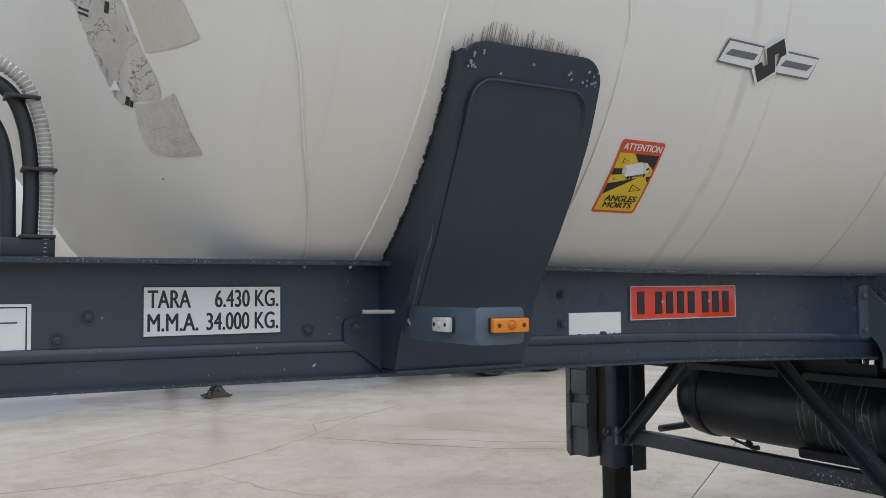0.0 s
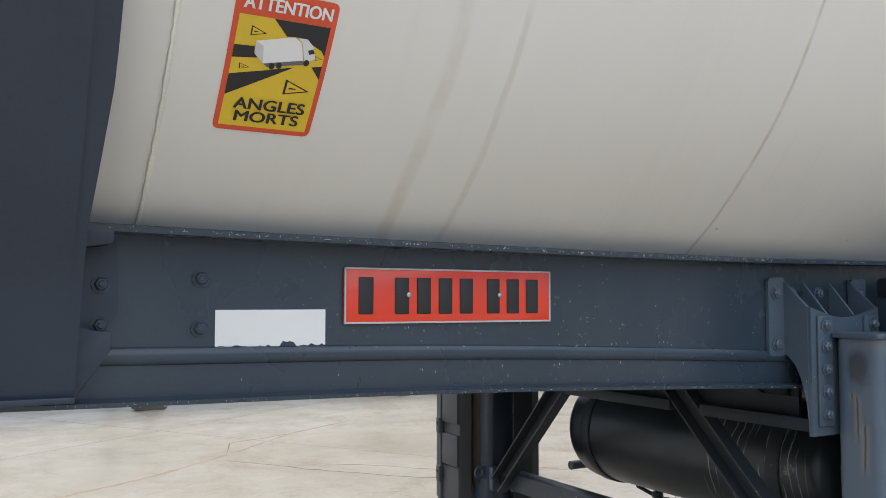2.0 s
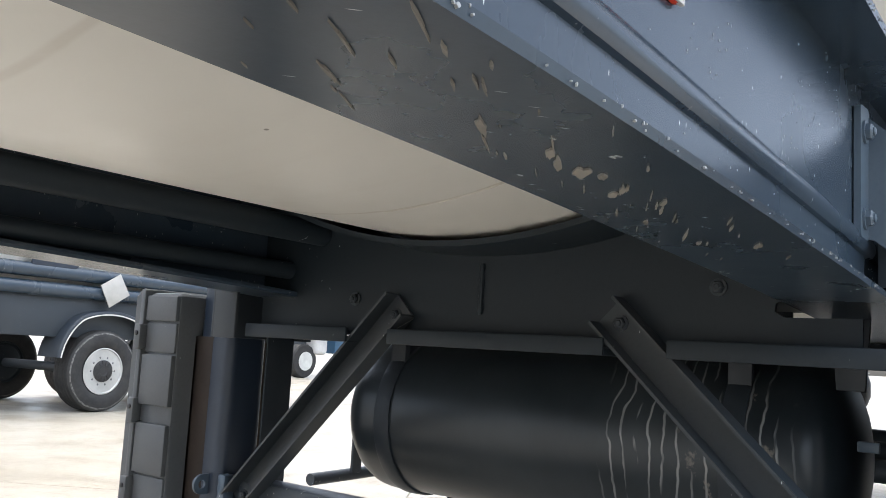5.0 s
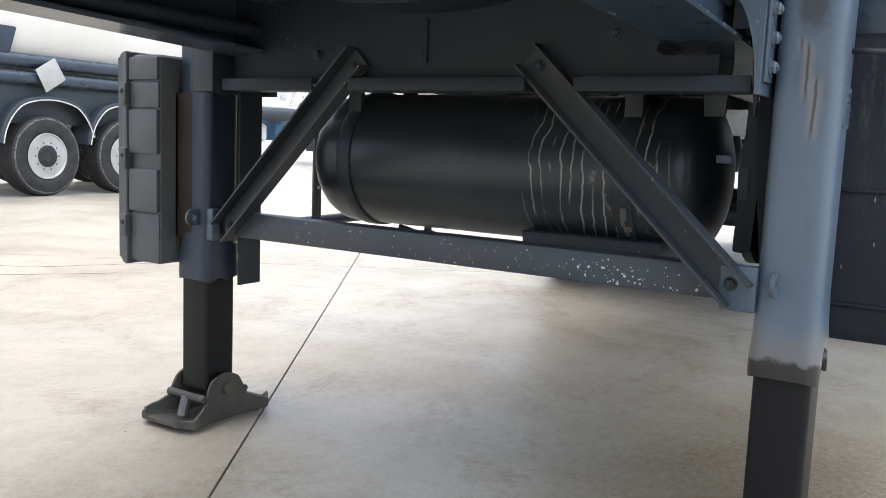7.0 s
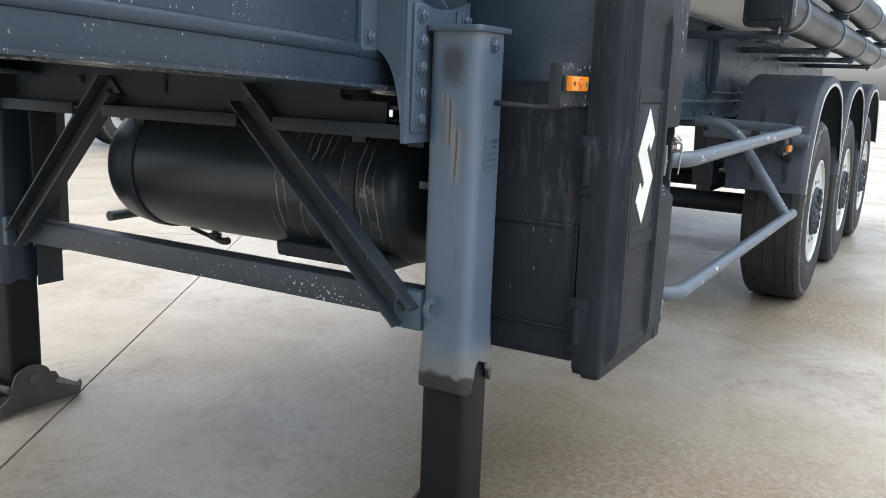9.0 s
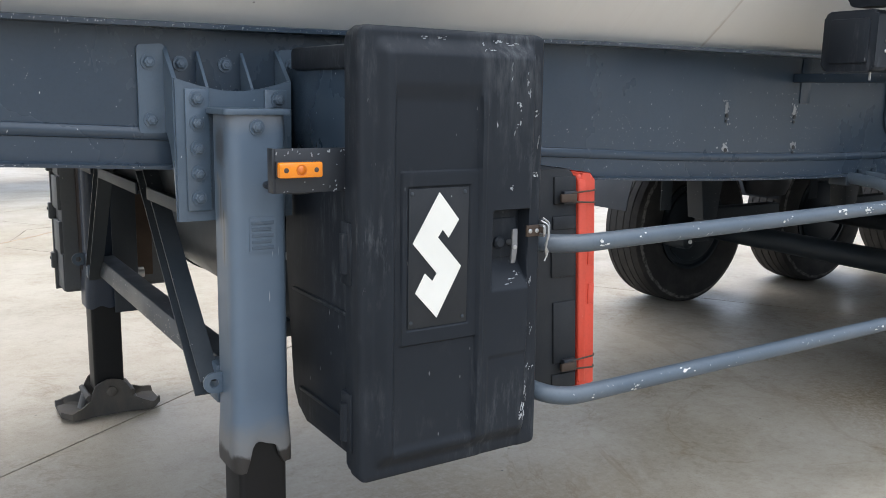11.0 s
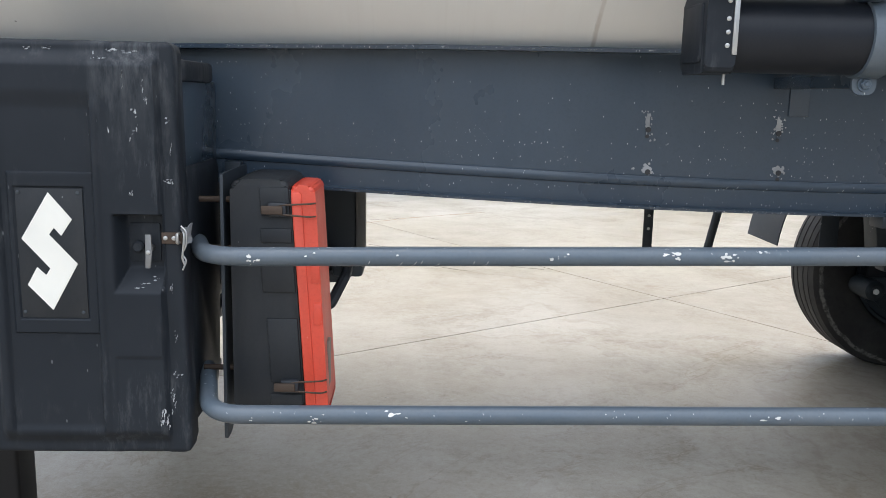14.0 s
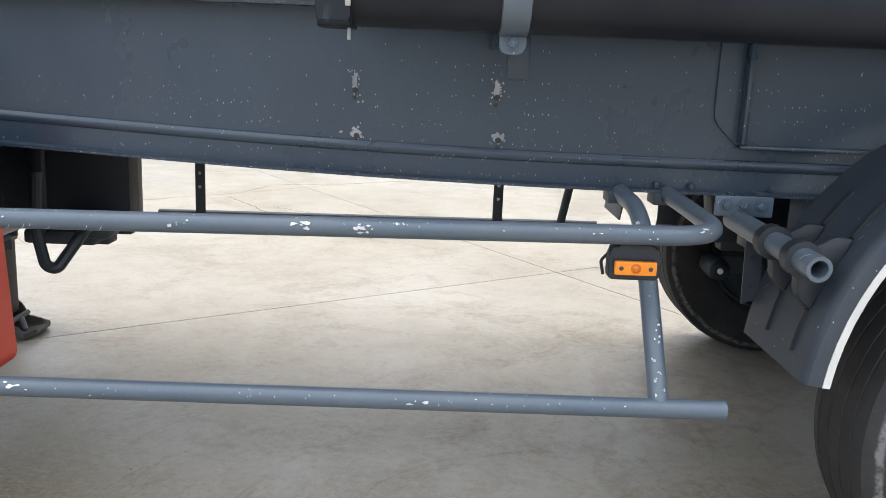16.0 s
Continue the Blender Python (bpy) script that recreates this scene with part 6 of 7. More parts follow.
def wheel(at, label, rim_mat, side=-1):
    """A wide single tyre on a disc rim; the outer face looks along side * y."""
    x, y, z = at  # the centre of the tread
    w = thing("wheel", at, label, "wheel", "trailer wheels")
    hw, R = 0.172, 0.532
    prof = [(0.30, -hw + 0.03), (0.33, -hw + 0.008), (0.40, -hw), (0.47, -hw + 0.006), (0.505, -hw + 0.018), (R - 0.008, -hw + 0.036)]
    for g in (-0.09, -0.032, 0.032, 0.09):
        prof += [(R, g - 0.006), (R - 0.004, g - 0.004), (R - 0.004, g + 0.004), (R, g + 0.006)]
    prof += [(R - 0.008, hw - 0.036), (0.505, hw - 0.018), (0.47, hw - 0.006), (0.40, hw), (0.33, hw - 0.008), (0.30, hw - 0.03)]
    tyre = bmesh.new()
    ring = [(r, h) for r, h in prof] + [(0.29, hw - 0.05), (0.29, -hw + 0.05)]
    seg = 72
    rows = [[Vector((x + r * math.cos(2 * math.pi * k / seg), y + h, z + r * math.sin(2 * math.pi * k / seg))) for r, h in ring] for k in range(seg)]
    vv = [[tyre.verts.new(p) for p in row] for row in rows]
    for a in range(seg):
        b = (a + 1) % seg
        for i in range(len(ring)):
            j = (i + 1) % len(ring)
            tyre.faces.new((vv[a][i], vv[a][j], vv[b][j], vv[b][i]))
    part("tyre", tyre, M_RUBBER, w, "worn black tyre with grooves")
    s = side
    rim = part("rim", L([(0.298, s * 0.148), (0.305, s * 0.16), (0.29, s * 0.164), (0.275, s * 0.14), (0.262, s * 0.13), (0.20, s * 0.118), (0.12, s * 0.125), (0.118, s * 0.14), (0.02, s * 0.142)], at, "y", 48), rim_mat, w)
    # rim barrel and brake drum: low light inside the wheel is put into a darker colour
    part("rim_barrel", L([(0.295, -s * 0.135), (0.30, -s * 0.152), (0.285, -s * 0.152), (0.27, -s * 0.13), (0.265, s * 0.12)], at, "y", 48), M_CROSS, w)
    hub = L([(0.146, s * 0.12), (0.142, s * 0.162), (0.122, s * 0.172), (0.062, s * 0.174), (0.055, s * 0.166), (0.02, s * 0.166)], at, "y", 32)
    hub = part("hub", hub, M_GREYHUB if rim_mat is M_ALLOY else M_UNDER, w, "finned hub cap")
    for k in range(14):
        fin = bmesh.new()
        bmesh.ops.create_cube(fin, size=1, matrix=Matrix.Translation(at) @ Euler((0, 2 * math.pi * k / 14, 0)).to_matrix().to_4x4() @ Matrix.Translation((0.1, s * 0.174, 0)) @ Matrix.Diagonal((0.066, 0.012, 0.011, 1)))
        part("hub_fin", fin, M_GREYHUB if rim_mat is M_ALLOY else M_UNDER, hub)
    part("brake_drum", L([(0.24, -s * 0.02), (0.245, -s * 0.15), (0.2, -s * 0.18), (0.05, -s * 0.185)], at, "y", 36), M_CROSS, w)
    for k in range(10):
        a = 2 * math.pi * k / 10
        part("wheel_nut", L([(0.016, s * 0.10), (0.016, s * 0.148), (0.008, s * 0.155)], (x + 0.182 * math.cos(a), y, z + 0.182 * math.sin(a)), "y", 6), M_ZINC, rim)
    for k in range(10):
        a = 2 * math.pi * (k + 0.5) / 10
        part("vent_hole", L([(0.027, s * 0.10), (0.027, s * 0.1305), (0.004, s * 0.131)], (x + 0.236 * math.cos(a), y, z + 0.232 * math.sin(a)), "y", 12), M_BLACK, rim)
    return w


WX = [5.965, 7.4, 8.84]
M_GREYHUB = plain("dark_grey_hub_casting", (0.02, 0.02, 0.021), 0.55, 0.0, 0.2)
WZ = 0.532
FX, FY = 0.11, 2 * YC + 0.47  # the far wheels stand a little further out
wheel0 = wheel((WX[0], -0.355, WZ), "wide trailer wheel with a dusty pale rim on concrete", M_RIMGREY)
for x in WX[1:]:
    copy_thing(wheel0, Matrix.Translation((x, -0.355, WZ)))
for x in WX:
    copy_thing(wheel0, Matrix.Translation((x + FX, FY, WZ)) @ Matrix.Diagonal((1, -1, 1, 1)))
axles = thing("axle_group", (7.2, YC, 0.5), "dark axles with hangers and springs under the frame", "axle")
for x in WX:
    # axle tubes share that darker colour in place of shade
    part("axle_tube", T([(x, -0.2, WZ), (x + FX, 1.82, WZ)], 0.065, 14), M_CROSS, axles)
    for y in (0.08, 1.39):
        part("air_bag", L([(0.12, 0.0), (0.15, 0.08), (0.15, 0.2), (0.12, 0.3)], (x + 0.3, y, 0.78), "z", 20), M_HOSE, axles)
        part("trailing_arm", B(x - 0.3, x + 0.4, y - 0.045, y + 0.045, 0.62, 0.72, 0.012), M_UNDER, axles)
        part("hanger_stay", B(x - 0.565, x - 0.475, y - 0.004 + (0.075 if y > 1 else -0.06), y + 0.004 + (0.075 if y > 1 else -0.06), 0.71, 1.066, 0.003), M_UNDER, axles)
        part("hanger", P([(x - 0.34, 0.66), (x - 0.4, 1.066), (x - 0.16, 1.066), (x - 0.22, 0.66)], "y", y - 0.06, y + 0.06, 0.006), M_UNDER, axles)


def mudguard(xc, ysign, label):
    """A quarter-round plastic mudguard with a pale edge strip."""
    g = thing("mudguard", (xc, -0.35 if ysign > 0 else 2 * YC + 0.35, 0.7), label, "mudguard", "mudguards")
    yo, yi = -0.535, -0.13

    def Y(y):
        return y if ysign > 0 else 2 * YC - y
    R, cx, cz = 0.765, xc + 0.05, WZ + 0.085
    angs = [radians(174 - 160 * k / 36) for k in range(37)]

    def ring(a, r, pts):
        up = min(math.sin(a), 0.8) + 0.6 * max(0.0, math.sin(a) - 0.8)
        return [Vector((cx + (r + dr) * math.cos(a), Y(y), cz + (r + dr) * up)) for y, dr in pts]
    shell = [(yo, -0.062), (yo - 0.002, -0.03), (yo + 0.004, -0.012), (yo + 0.016, -0.003), (yo + 0.03, 0.0), (yi, 0.0), (yi, -0.006), (yo + 0.03, -0.006), (yo + 0.012, -0.016), (yo + 0.006, -0.035), (yo + 0.006, -0.062)]
    b = bmesh.new()
    loft(b, [ring(a, R, shell) for a in angs])
    sh = part("shell", b, M_MUD, g)
    e = bmesh.new()
    loft(e, [ring(a, R, [(yo - 0.0035, -0.063), (yo - 0.0035, -0.045), (yo + 0.001, -0.045), (yo + 0.001, -0.063)]) for a in angs])
    part("edge_strip", e, M_STRIP, g, "dirty white edge strip")
    return g


MG = [mudguard(WX[0], 1, "slate plastic mudguard with a white edge and chips"), mudguard(WX[1], 1, "slate plastic mudguard with a white edge"), mudguard(WX[2], 1, "slate plastic mudguard with a white edge")]
for x in WX:
    mudguard(x, -1, "dark mudguard on the far flank")
# clamps, straps and the hollow support tube of the first mudguard
g0 = MG[0]
part("support_tube", T([(5.235, 0.0, 0.995), (5.258, -0.53, 0.974)], 0.031, 20, 0, 0.68), M_RAIL, g0)
GX, GZ, GR = WX[0] + 0.05, WZ + 0.085, 0.765
for y, x, z in ((-0.27, 5.247, 0.984), (-0.43, 5.254, 0.978)):
    cl = part("clamp", L([(0.03, -0.022), (0.045, -0.02), (0.045, 0.02), (0.03, 0.022)], (x, y, z), "y", 20), M_HOSE, g0)
    at = math.atan2(z - GZ, x - GX)
    turned = Matrix.Translation((GX, y, GZ)) @ Euler((0, -at, 0)).to_matrix().to_4x4()
    for s in (-1, 1):
        ear = P(rounded([(GR + 0.075, s * 0.03), (GR + 0.04, s * 0.082), (GR - 0.004, s * 0.098), (GR - 0.004, s * 0.01)], 0.01, 3), "y", -0.02, 0.02, 0.004)
        bmesh.ops.transform(ear, matrix=turned, verts=ear.verts)
        part("clamp_ear", ear, M_HOSE, cl)
        rib = bmesh.new()
        rows = []
        for k in range(7):
            aa = at - s * (0.13 + 0.14 * k / 6)
            rows.append([Vector((GX + (GR + o) * math.cos(aa), y + q, GZ + (GR + o) * math.sin(aa))) for q, o in ((-0.009, -0.002), (-0.009, 0.009), (0.009, 0.009), (0.009, -0.002))])
        loft(rib, rows)
        part("slot_rib", rib, M_HOSE, cl)
part("bracket_plate", P(rounded([(5.238, 0.775), (5.232, 0.957), (5.275, 0.957), (5.292, 0.8)], 0.006, 2), "y", -0.128, -0.121), M_MUD, g0)
for z in (0.83, 0.91):
    part("bolt_hole", L([(0.008, -0.001), (0.008, 0.004)], (5.256, -0.129, z), "y", 10), M_BLACK, g0)
part("plate_arm", B(5.24, 5.27, -0.122, -0.03, 0.93, 1.01, 0.003), M_MUD, g0)

# brake chamber added in the first far wheel; white disc paints a hole's light
part("brake_chamber", L([(0.03, 1.515), (0.05, 1.53), (0.055, 1.6), (0.05, 1.7), (0.03, 1.71)], (5.74, 0, 0.487), "y", 24), M_CROSS, axles)
part("chamber_bracket", B(5.74, 6.02, 1.6, 1.62, 0.46, 0.54, 0.004), M_UNDER, axles)
part("bright_hole_disc", L([(0.014, 1.52), (0.014, 1.507), (0.007, 1.503)], (5.735, 0, 0.487), "y", 14), M_WHITE, axles)

# beam details near the axles
br = part("hanger_plate", B(5.165, 5.33, -0.04, -0.03, 1.008, 1.066, 0.003), M_BRACKET, trailer)
for x in (5.195, 5.245, 5.295):
    shared("bolt", BOLT_OUT, br, (x, -0.041, 1.04))
rp = part("reinforcing_plate", P(rounded([(5.145, 1.535), (5.145, 1.27), (5.22, 1.2), (6.4, 1.2), (6.4, 1.535)], 0.03, 4), "y", -0.01, 0.001), M_FRAME, beam_near)
part("plate_edge", B(5.215, 5.23, -0.05, -0.008, 1.21, 1.535, 0.004), M_FRAME, rp)
part("plate_edge", B(5.22, 6.4, -0.03, -0.008, 1.195, 1.207, 0.004), M_FRAME, rp)
part("vertical_stiffener", B(4.56, 4.62, -0.005, 0.001, 1.36, 1.53, 0.002), M_FRAME, beam_near)
for x in (5.0, 5.1, 5.33):
    part("flange_bolt", L([(0.011, 0.0), (0.011, 0.012), (0.007, 0.016)], (x, -0.012, 1.077), "z", 6), M_FRAME, beam_near)


def scar(x, z, seed, tall):
    """A bare spot where a bolt was torn out: flakes and dark holes."""
    rn = random.Random(seed)
    sc = None
    part("scar", P([(x + (0.019 if tall < 1.5 else 0.009) * rn.uniform(0.5, 1.05) * math.cos(2 * math.pi * k / 22), z + 0.004 + 0.014 * (tall - 1) + 0.018 * tall * rn.uniform(0.5, 1.05) * math.sin(2 * math.pi * k / 22)) for k in range(22)], "y", -0.0008, 0.001), M_SCAR, beam_near)
    for q in range(13 if tall < 1.5 else 24):
        u, v, s = x + rn.gauss(0, 0.012), z + 0.014 * (tall - 1) + rn.gauss(0, 0.013) * tall, rn.uniform(0.0016, 0.0075 if tall < 1.5 else 0.005)
        fl = P([(u + s * rn.uniform(0.35, 1) * math.cos(2 * math.pi * k / 9), v + s * rn.uniform(0.35, 1) * math.sin(2 * math.pi * k / 9)) for k in range(9)], "y", -0.0009 - 0.00005 * q, 0.001)
        sc = part("scar", fl, M_SCAR, beam_near)
    for dx, dz, r in ((0.002, -0.002, 0.0085), (0.0, -0.022, 0.006)):
        part("bolt_hole", L([(r, 0.0), (r, -0.002)], (x + dx, -0.0016, z + dz), "y", 12), M_BLACK, beam_near)


M_SCAR = plain("bare_scarred_metal", (0.3, 0.305, 0.31), 0.6, 0.1, 0.5, 160, 0.6)
for k, (x, z) in enumerate(((4.14, 1.314), (4.146, 1.188), (4.534, 1.31), (4.544, 1.192))):
    scar(x, z, 60 + k, 1.0 if z < 1.25 else 2.0)

# ---------------------------------------------------------------- hose carriers
hoses = thing("hose_carrier", (4.2, -0.39, 1.5), "long dark hose carrier tubes with hinged square ends", "hose carrier")
TY, TZ1, TRR = -0.475, 1.556, 0.088
for zc, yc in ((TZ1, TY), (TZ1 + 0.195, TY - 0.075)):
    tb = part("carrier_tube", L([(TRR, 4.16 + 5.2 * k / 10) for k in range(11)], (0, yc, zc), "x", 40), M_TUBE, hoses)
    cp = part("end_cap", P(rounded([(yc - 0.091, zc - 0.093), (yc - 0.091, zc + 0.093), (yc + 0.091, zc + 0.093), (yc + 0.091, zc - 0.093)], 0.022, 4), "x", 4.11, 4.182, 0.008), M_PLASTIC, hoses)
    part("cap_panel", P(rounded([(yc - 0.068, zc - 0.068), (yc - 0.068, zc + 0.068), (yc + 0.068, zc + 0.068), (yc + 0.068, zc - 0.068)], 0.012, 3), "x", 4.104, 4.114, 0.004), M_PLASTIC, cp)
    part("hinge_strip", B(4.171, 4.183, yc - 0.0945, yc - 0.089, zc - 0.05, zc + 0.09, 0.001), M_STEEL, cp)
    for dz in (-0.03, 0.0, 0.03, 0.07):
        shared("rivet", RIVET, cp, (4.16, yc - 0.0915, zc + dz))
    if zc > TZ1:
        for xs in (4.5, 6.0, 7.5, 9.0):
            part("tube_spacer", B(xs - 0.02, xs + 0.02, yc - 0.01, yc + 0.09, TZ1 + TRR - 0.01, zc - TRR + 0.02, 0.004), M_FRAME, hoses)
            part("tank_stay", T([(xs, yc + 0.05, zc + 0.05), (xs, -0.38, zc + 0.12)], 0.02, 10), M_FRAME, hoses)
    for xs in (4.533, 5.9, 7.2, 8.5):
        st = part("strap", L([(TRR + 0.001, xs - 0.032), (TRR + 0.007, xs - 0.03), (TRR + 0.007, xs + 0.03), (TRR + 0.001, xs + 0.032)], (0, yc, zc), "x", 40), M_RAIL, hoses)
        if zc == TZ1:
            part("strap_tongue", P(rounded([(xs - 0.03, zc - TRR - 0.046), (xs - 0.03, zc - TRR + 0.01), (xs + 0.03, zc - TRR + 0.01), (xs + 0.03, zc - TRR - 0.046)], 0.028, 5), "y", yc - 0.004, yc + 0.006), M_RAIL, st)
            shared("bolt", BOLT_OUT, st, (xs, yc - 0.005, zc - TRR - 0.02))
            part("carrier_bracket", B(xs - 0.026, xs + 0.026, yc + 0.008, -0.002, zc - TRR - 0.03, zc - TRR + 0.004, 0.004), M_FRAME, hoses)
part("cap_drip", T([(4.175, TY - 0.04, TZ1 - 0.085), (4.175, TY - 0.04, TZ1 - 0.118)], 0.004, 6), M_STEEL, hoses)

# ---------------------------------------------------------------- signs on the beam


def flat(y):
    return lambda u, v, o=0.0: Vector((u, y - o, v))


tara = thing("weight_sign", (-0.51, -0.001, 1.375), "white weight sign with black letters on the beam", "sign")
part("panel", sheet([(-0.673, 1.362), (-0.673, 1.483), (-0.334, 1.483), (-0.334, 1.362)], flat(-0.0005), 0.0015), M_SIGN, tara)
for a, b in (((-0.673, 1.362), (-0.334, 1.365)), ((-0.673, 1.480), (-0.334, 1.483)), ((-0.673, 1.362), (-0.6705, 1.483)), ((-0.3365, 1.362), (-0.334, 1.483))):
    part("border", sheet([(a[0], a[1]), (a[0], b[1]), (b[0], b[1]), (b[0], a[1])], flat(-0.0019), 0.0006), M_BLACK, tara)
for text, u0, u1, v in (("TARA", -0.661, -0.562, 1.431), ("6.430 KG.", -0.502, -0.343, 1.431), ("M.M.A.", -0.661, -0.544, 1.376), ("34.000 KG.", -0.523, -0.343, 1.376)):
    part("letters", lettering(text, u0, u1, v, 0.041, lambda u, v, o=0.0: Vector((u, -0.0025 - o, v)), 0.0011), M_BLACK, tara)

reg = thing("number_plate", (1.07, -0.001, 1.365), "red number plate with dark bars and a pale rim", "number plate")
part("panel", P(rounded([(0.849, 1.364), (0.849, 1.476), (1.349, 1.476), (1.349, 1.364)], 0.01, 4), "y", -0.006, -0.0005, 0.001), M_REDPLATE, reg)
for x0, x1, z0, z1 in ((0.849, 1.349, 1.364, 1.3678), (0.849, 1.349, 1.4722, 1.476), (0.849, 0.8528, 1.364, 1.476), (1.3452, 1.349, 1.364, 1.476)):
    part("rim", B(x0, x1, -0.0085, -0.003, z0, z1, 0.0012), M_GREYPRINT, reg)
for c in (0.896, 0.976, 1.027, 1.078, 1.129, 1.197, 1.248, 1.299):
    part("dark_bar", B(c - 0.016, c + 0.016, -0.0078, -0.005, 1.383, 1.457, 0.002), M_BLACK, reg)
for x in (0.991, 1.212):
    shared("rivet", RIVET, reg, (x, -0.008, 1.422))

blank = thing("blank_label", (0.665, -0.001, 1.318), "blank white label with a torn lower edge", "label")
rnd = random.Random(21)
torn = [(0.598 + 0.214 * k / 30, 1.326 + rnd.uniform(-0.003, 0.003) + (0.005 if 17 < k < 22 else 0)) for k in range(31)]
part("film", sheet([(0.598, 1.393)] + torn + [(0.812, 1.393)], flat(-0.0005), 0.0012), M_WHITE, blank)
lab = thing("torn_label", (-1.1, -0.001, 1.349), "white framed label with a torn lower edge", "label")
torn = [(-1.18 + 0.272 * k / 30, 1.337 + rnd.uniform(-0.003, 0.004)) for k in range(31)]
part("film", sheet([(-1.18, 1.445)] + torn + [(-0.908, 1.445)], flat(-0.0005), 0.0012), M_WHITE, lab)
part("frame_line", sheet([(-1.17, 1.436), (-1.17, 1.439), (-0.916, 1.439), (-0.916, 1.436)], flat(-0.0016), 0.0006), M_BLACK, lab)
part("frame_line", sheet([(-0.919, 1.345), (-0.919, 1.439), (-0.916, 1.439), (-0.916, 1.345)], flat(-0.0016), 0.0006), M_BLACK, lab)
part("print_bar", sheet([(-1.12, 1.403), (-1.12, 1.406), (-0.935, 1.406), (-0.935, 1.403)], flat(-0.0016), 0.0006), M_BLACK, lab)

# ---------------------------------------------------------------- stickers on the tank


def on_tank(u, v, o=0.0):
    """u metres along the tank, v metres of arc up from the height 1.708."""
    return tank_at(u, A0 + v / TR, 0.0006 + o)


def tank_sheet(outline, lift, thick=0.0006, cut=0.02):
    """A thin film that follows the round of the tank, cut into strips up the arc."""
    base = bmesh.new()
    f = base.faces.new([base.verts.new((u, v, 0)) for u, v in outline])
    v0, v1 = min(v for _, v in outline), max(v for _, v in outline)
    n = max(1, int((v1 - v0) / cut))
    for k in range(1, n):
        bmesh.ops.bisect_plane(base, geom=base.verts[:] + base.edges[:] + base.faces[:], plane_co=(0, v0 + (v1 - v0) * k / n, 0), plane_no=(0, 1, 0))
    u0, u1 = min(u for u, _ in outline), max(u for u, _ in outline)
    m = max(1, int((u1 - u0) / 0.01)) if u0 < HX else 1
    for k in range(1, m):
        bmesh.ops.bisect_plane(base, geom=base.verts[:] + base.edges[:] + base.faces[:], plane_co=(u0 + (u1 - u0) * k / m, 0, 0), plane_no=(1, 0, 0))
    for v in base.verts:
        v.co = on_tank(v.co.x, v.co.y, lift)
    return base


A0 = tank_v(1.692)
stk = thing("warning_sticker", on_tank(0.6225, 0.12), "red and yellow blind-spot warning sticker on the tank", "sticker")
part("red_film", tank_sheet(rounded([(0.5395, 0.0), (0.5395, 0.238), (0.7054, 0.238), (0.7054, 0.0)], 0.012, 4), 0.0002), M_STKRED, stk)
part("yellow_film", tank_sheet([(0.5483, 0.009), (0.5483, 0.198), (0.6966, 0.198), (0.6966, 0.009)], 0.0008), M_STKYELLOW, stk)
for poly in ([(0.6034, 0.198), (0.6966, 0.198), (0.6966, 0.149), (0.6898, 0.158), (0.6526, 0.1747), (0.6282, 0.1732)], [(0.5483, 0.1489), (0.5804, 0.1502), (0.582, 0.1391), (0.5884, 0.1323), (0.5483, 0.1279)],
             [(0.5483, 0.1), (0.6021, 0.1123), (0.651, 0.1245), (0.5483, 0.064)], [(0.6794, 0.1285), (0.6966, 0.1326), (0.6966, 0.109)]):
    part("dark_wedge", tank_sheet(poly, 0.0013), M_BLACK, stk)
part("lorry_skirt", tank_sheet([(0.5979, 0.1245), (0.6631, 0.1382), (0.6659, 0.1312), (0.6056, 0.1192)], 0.0016), M_EMBLEM, stk)
part("lorry_side", tank_sheet([(0.594, 0.1531), (0.581, 0.1593), (0.6414, 0.1743), (0.6551, 0.1658), (0.663, 0.1382), (0.5988, 0.1242)], 0.0018), M_WHITE, stk)
part("lorry_back", tank_sheet([(0.5811, 0.1593), (0.594, 0.1531), (0.5988, 0.1242), (0.582, 0.1391)], 0.0023), M_PRINTGREY, stk)
part("lorry_cab", tank_sheet([(0.6476, 0.173), (0.6616, 0.1747), (0.6734, 0.1649), (0.6825, 0.1443), (0.6655, 0.1326), (0.656, 0.1658)], 0.0023), M_SIGN, stk)
part("cab_pane", tank_sheet([(0.6669, 0.156), (0.6749, 0.1595), (0.6792, 0.1527), (0.6702, 0.1495)], 0.0028), M_BLACK, stk)
for u, v in ((0.613, 0.122), (0.6246, 0.1245), (0.6684, 0.1353)):
    part("lorry_wheel", tank_sheet([(u + 0.0048 * math.cos(k * math.pi / 5), v + 0.0055 * math.sin(k * math.pi / 5)) for k in range(10)], 0.0032), M_BLACK, stk)
for tri in (((0.5703, 0.1825), (0.5959, 0.1729), (0.5702, 0.1663)), ((0.5611, 0.1204), (0.5795, 0.1148), (0.5629, 0.1103)), ((0.6423, 0.1025), (0.6857, 0.0854), (0.6414, 0.0752)), ((0.6812, 0.1488), (0.6942, 0.1447), (0.6827, 0.1406))):
    cu, cv = sum(p[0] for p in tri) / 3, sum(p[1] for p in tri) / 3
    big = tri[1][0] - tri[0][0]
    part("triangle", tank_sheet(list(tri)[::-1], 0.0015), M_BLACK, stk)
    part("triangle_fill", tank_sheet([(cu + (u - cu) * 0.76, cv + (v - cv) * 0.76) for u, v in tri][::-1], 0.002), M_STKYELLOW, stk)
    part("warning_bar", tank_sheet([(cu - big * 0.16, cv - big * 0.035), (cu - big * 0.16, cv + big * 0.035), (cu + big * 0.12, cv + big * 0.02), (cu + big * 0.12, cv - big * 0.02)], 0.0025), M_BLACK, stk)
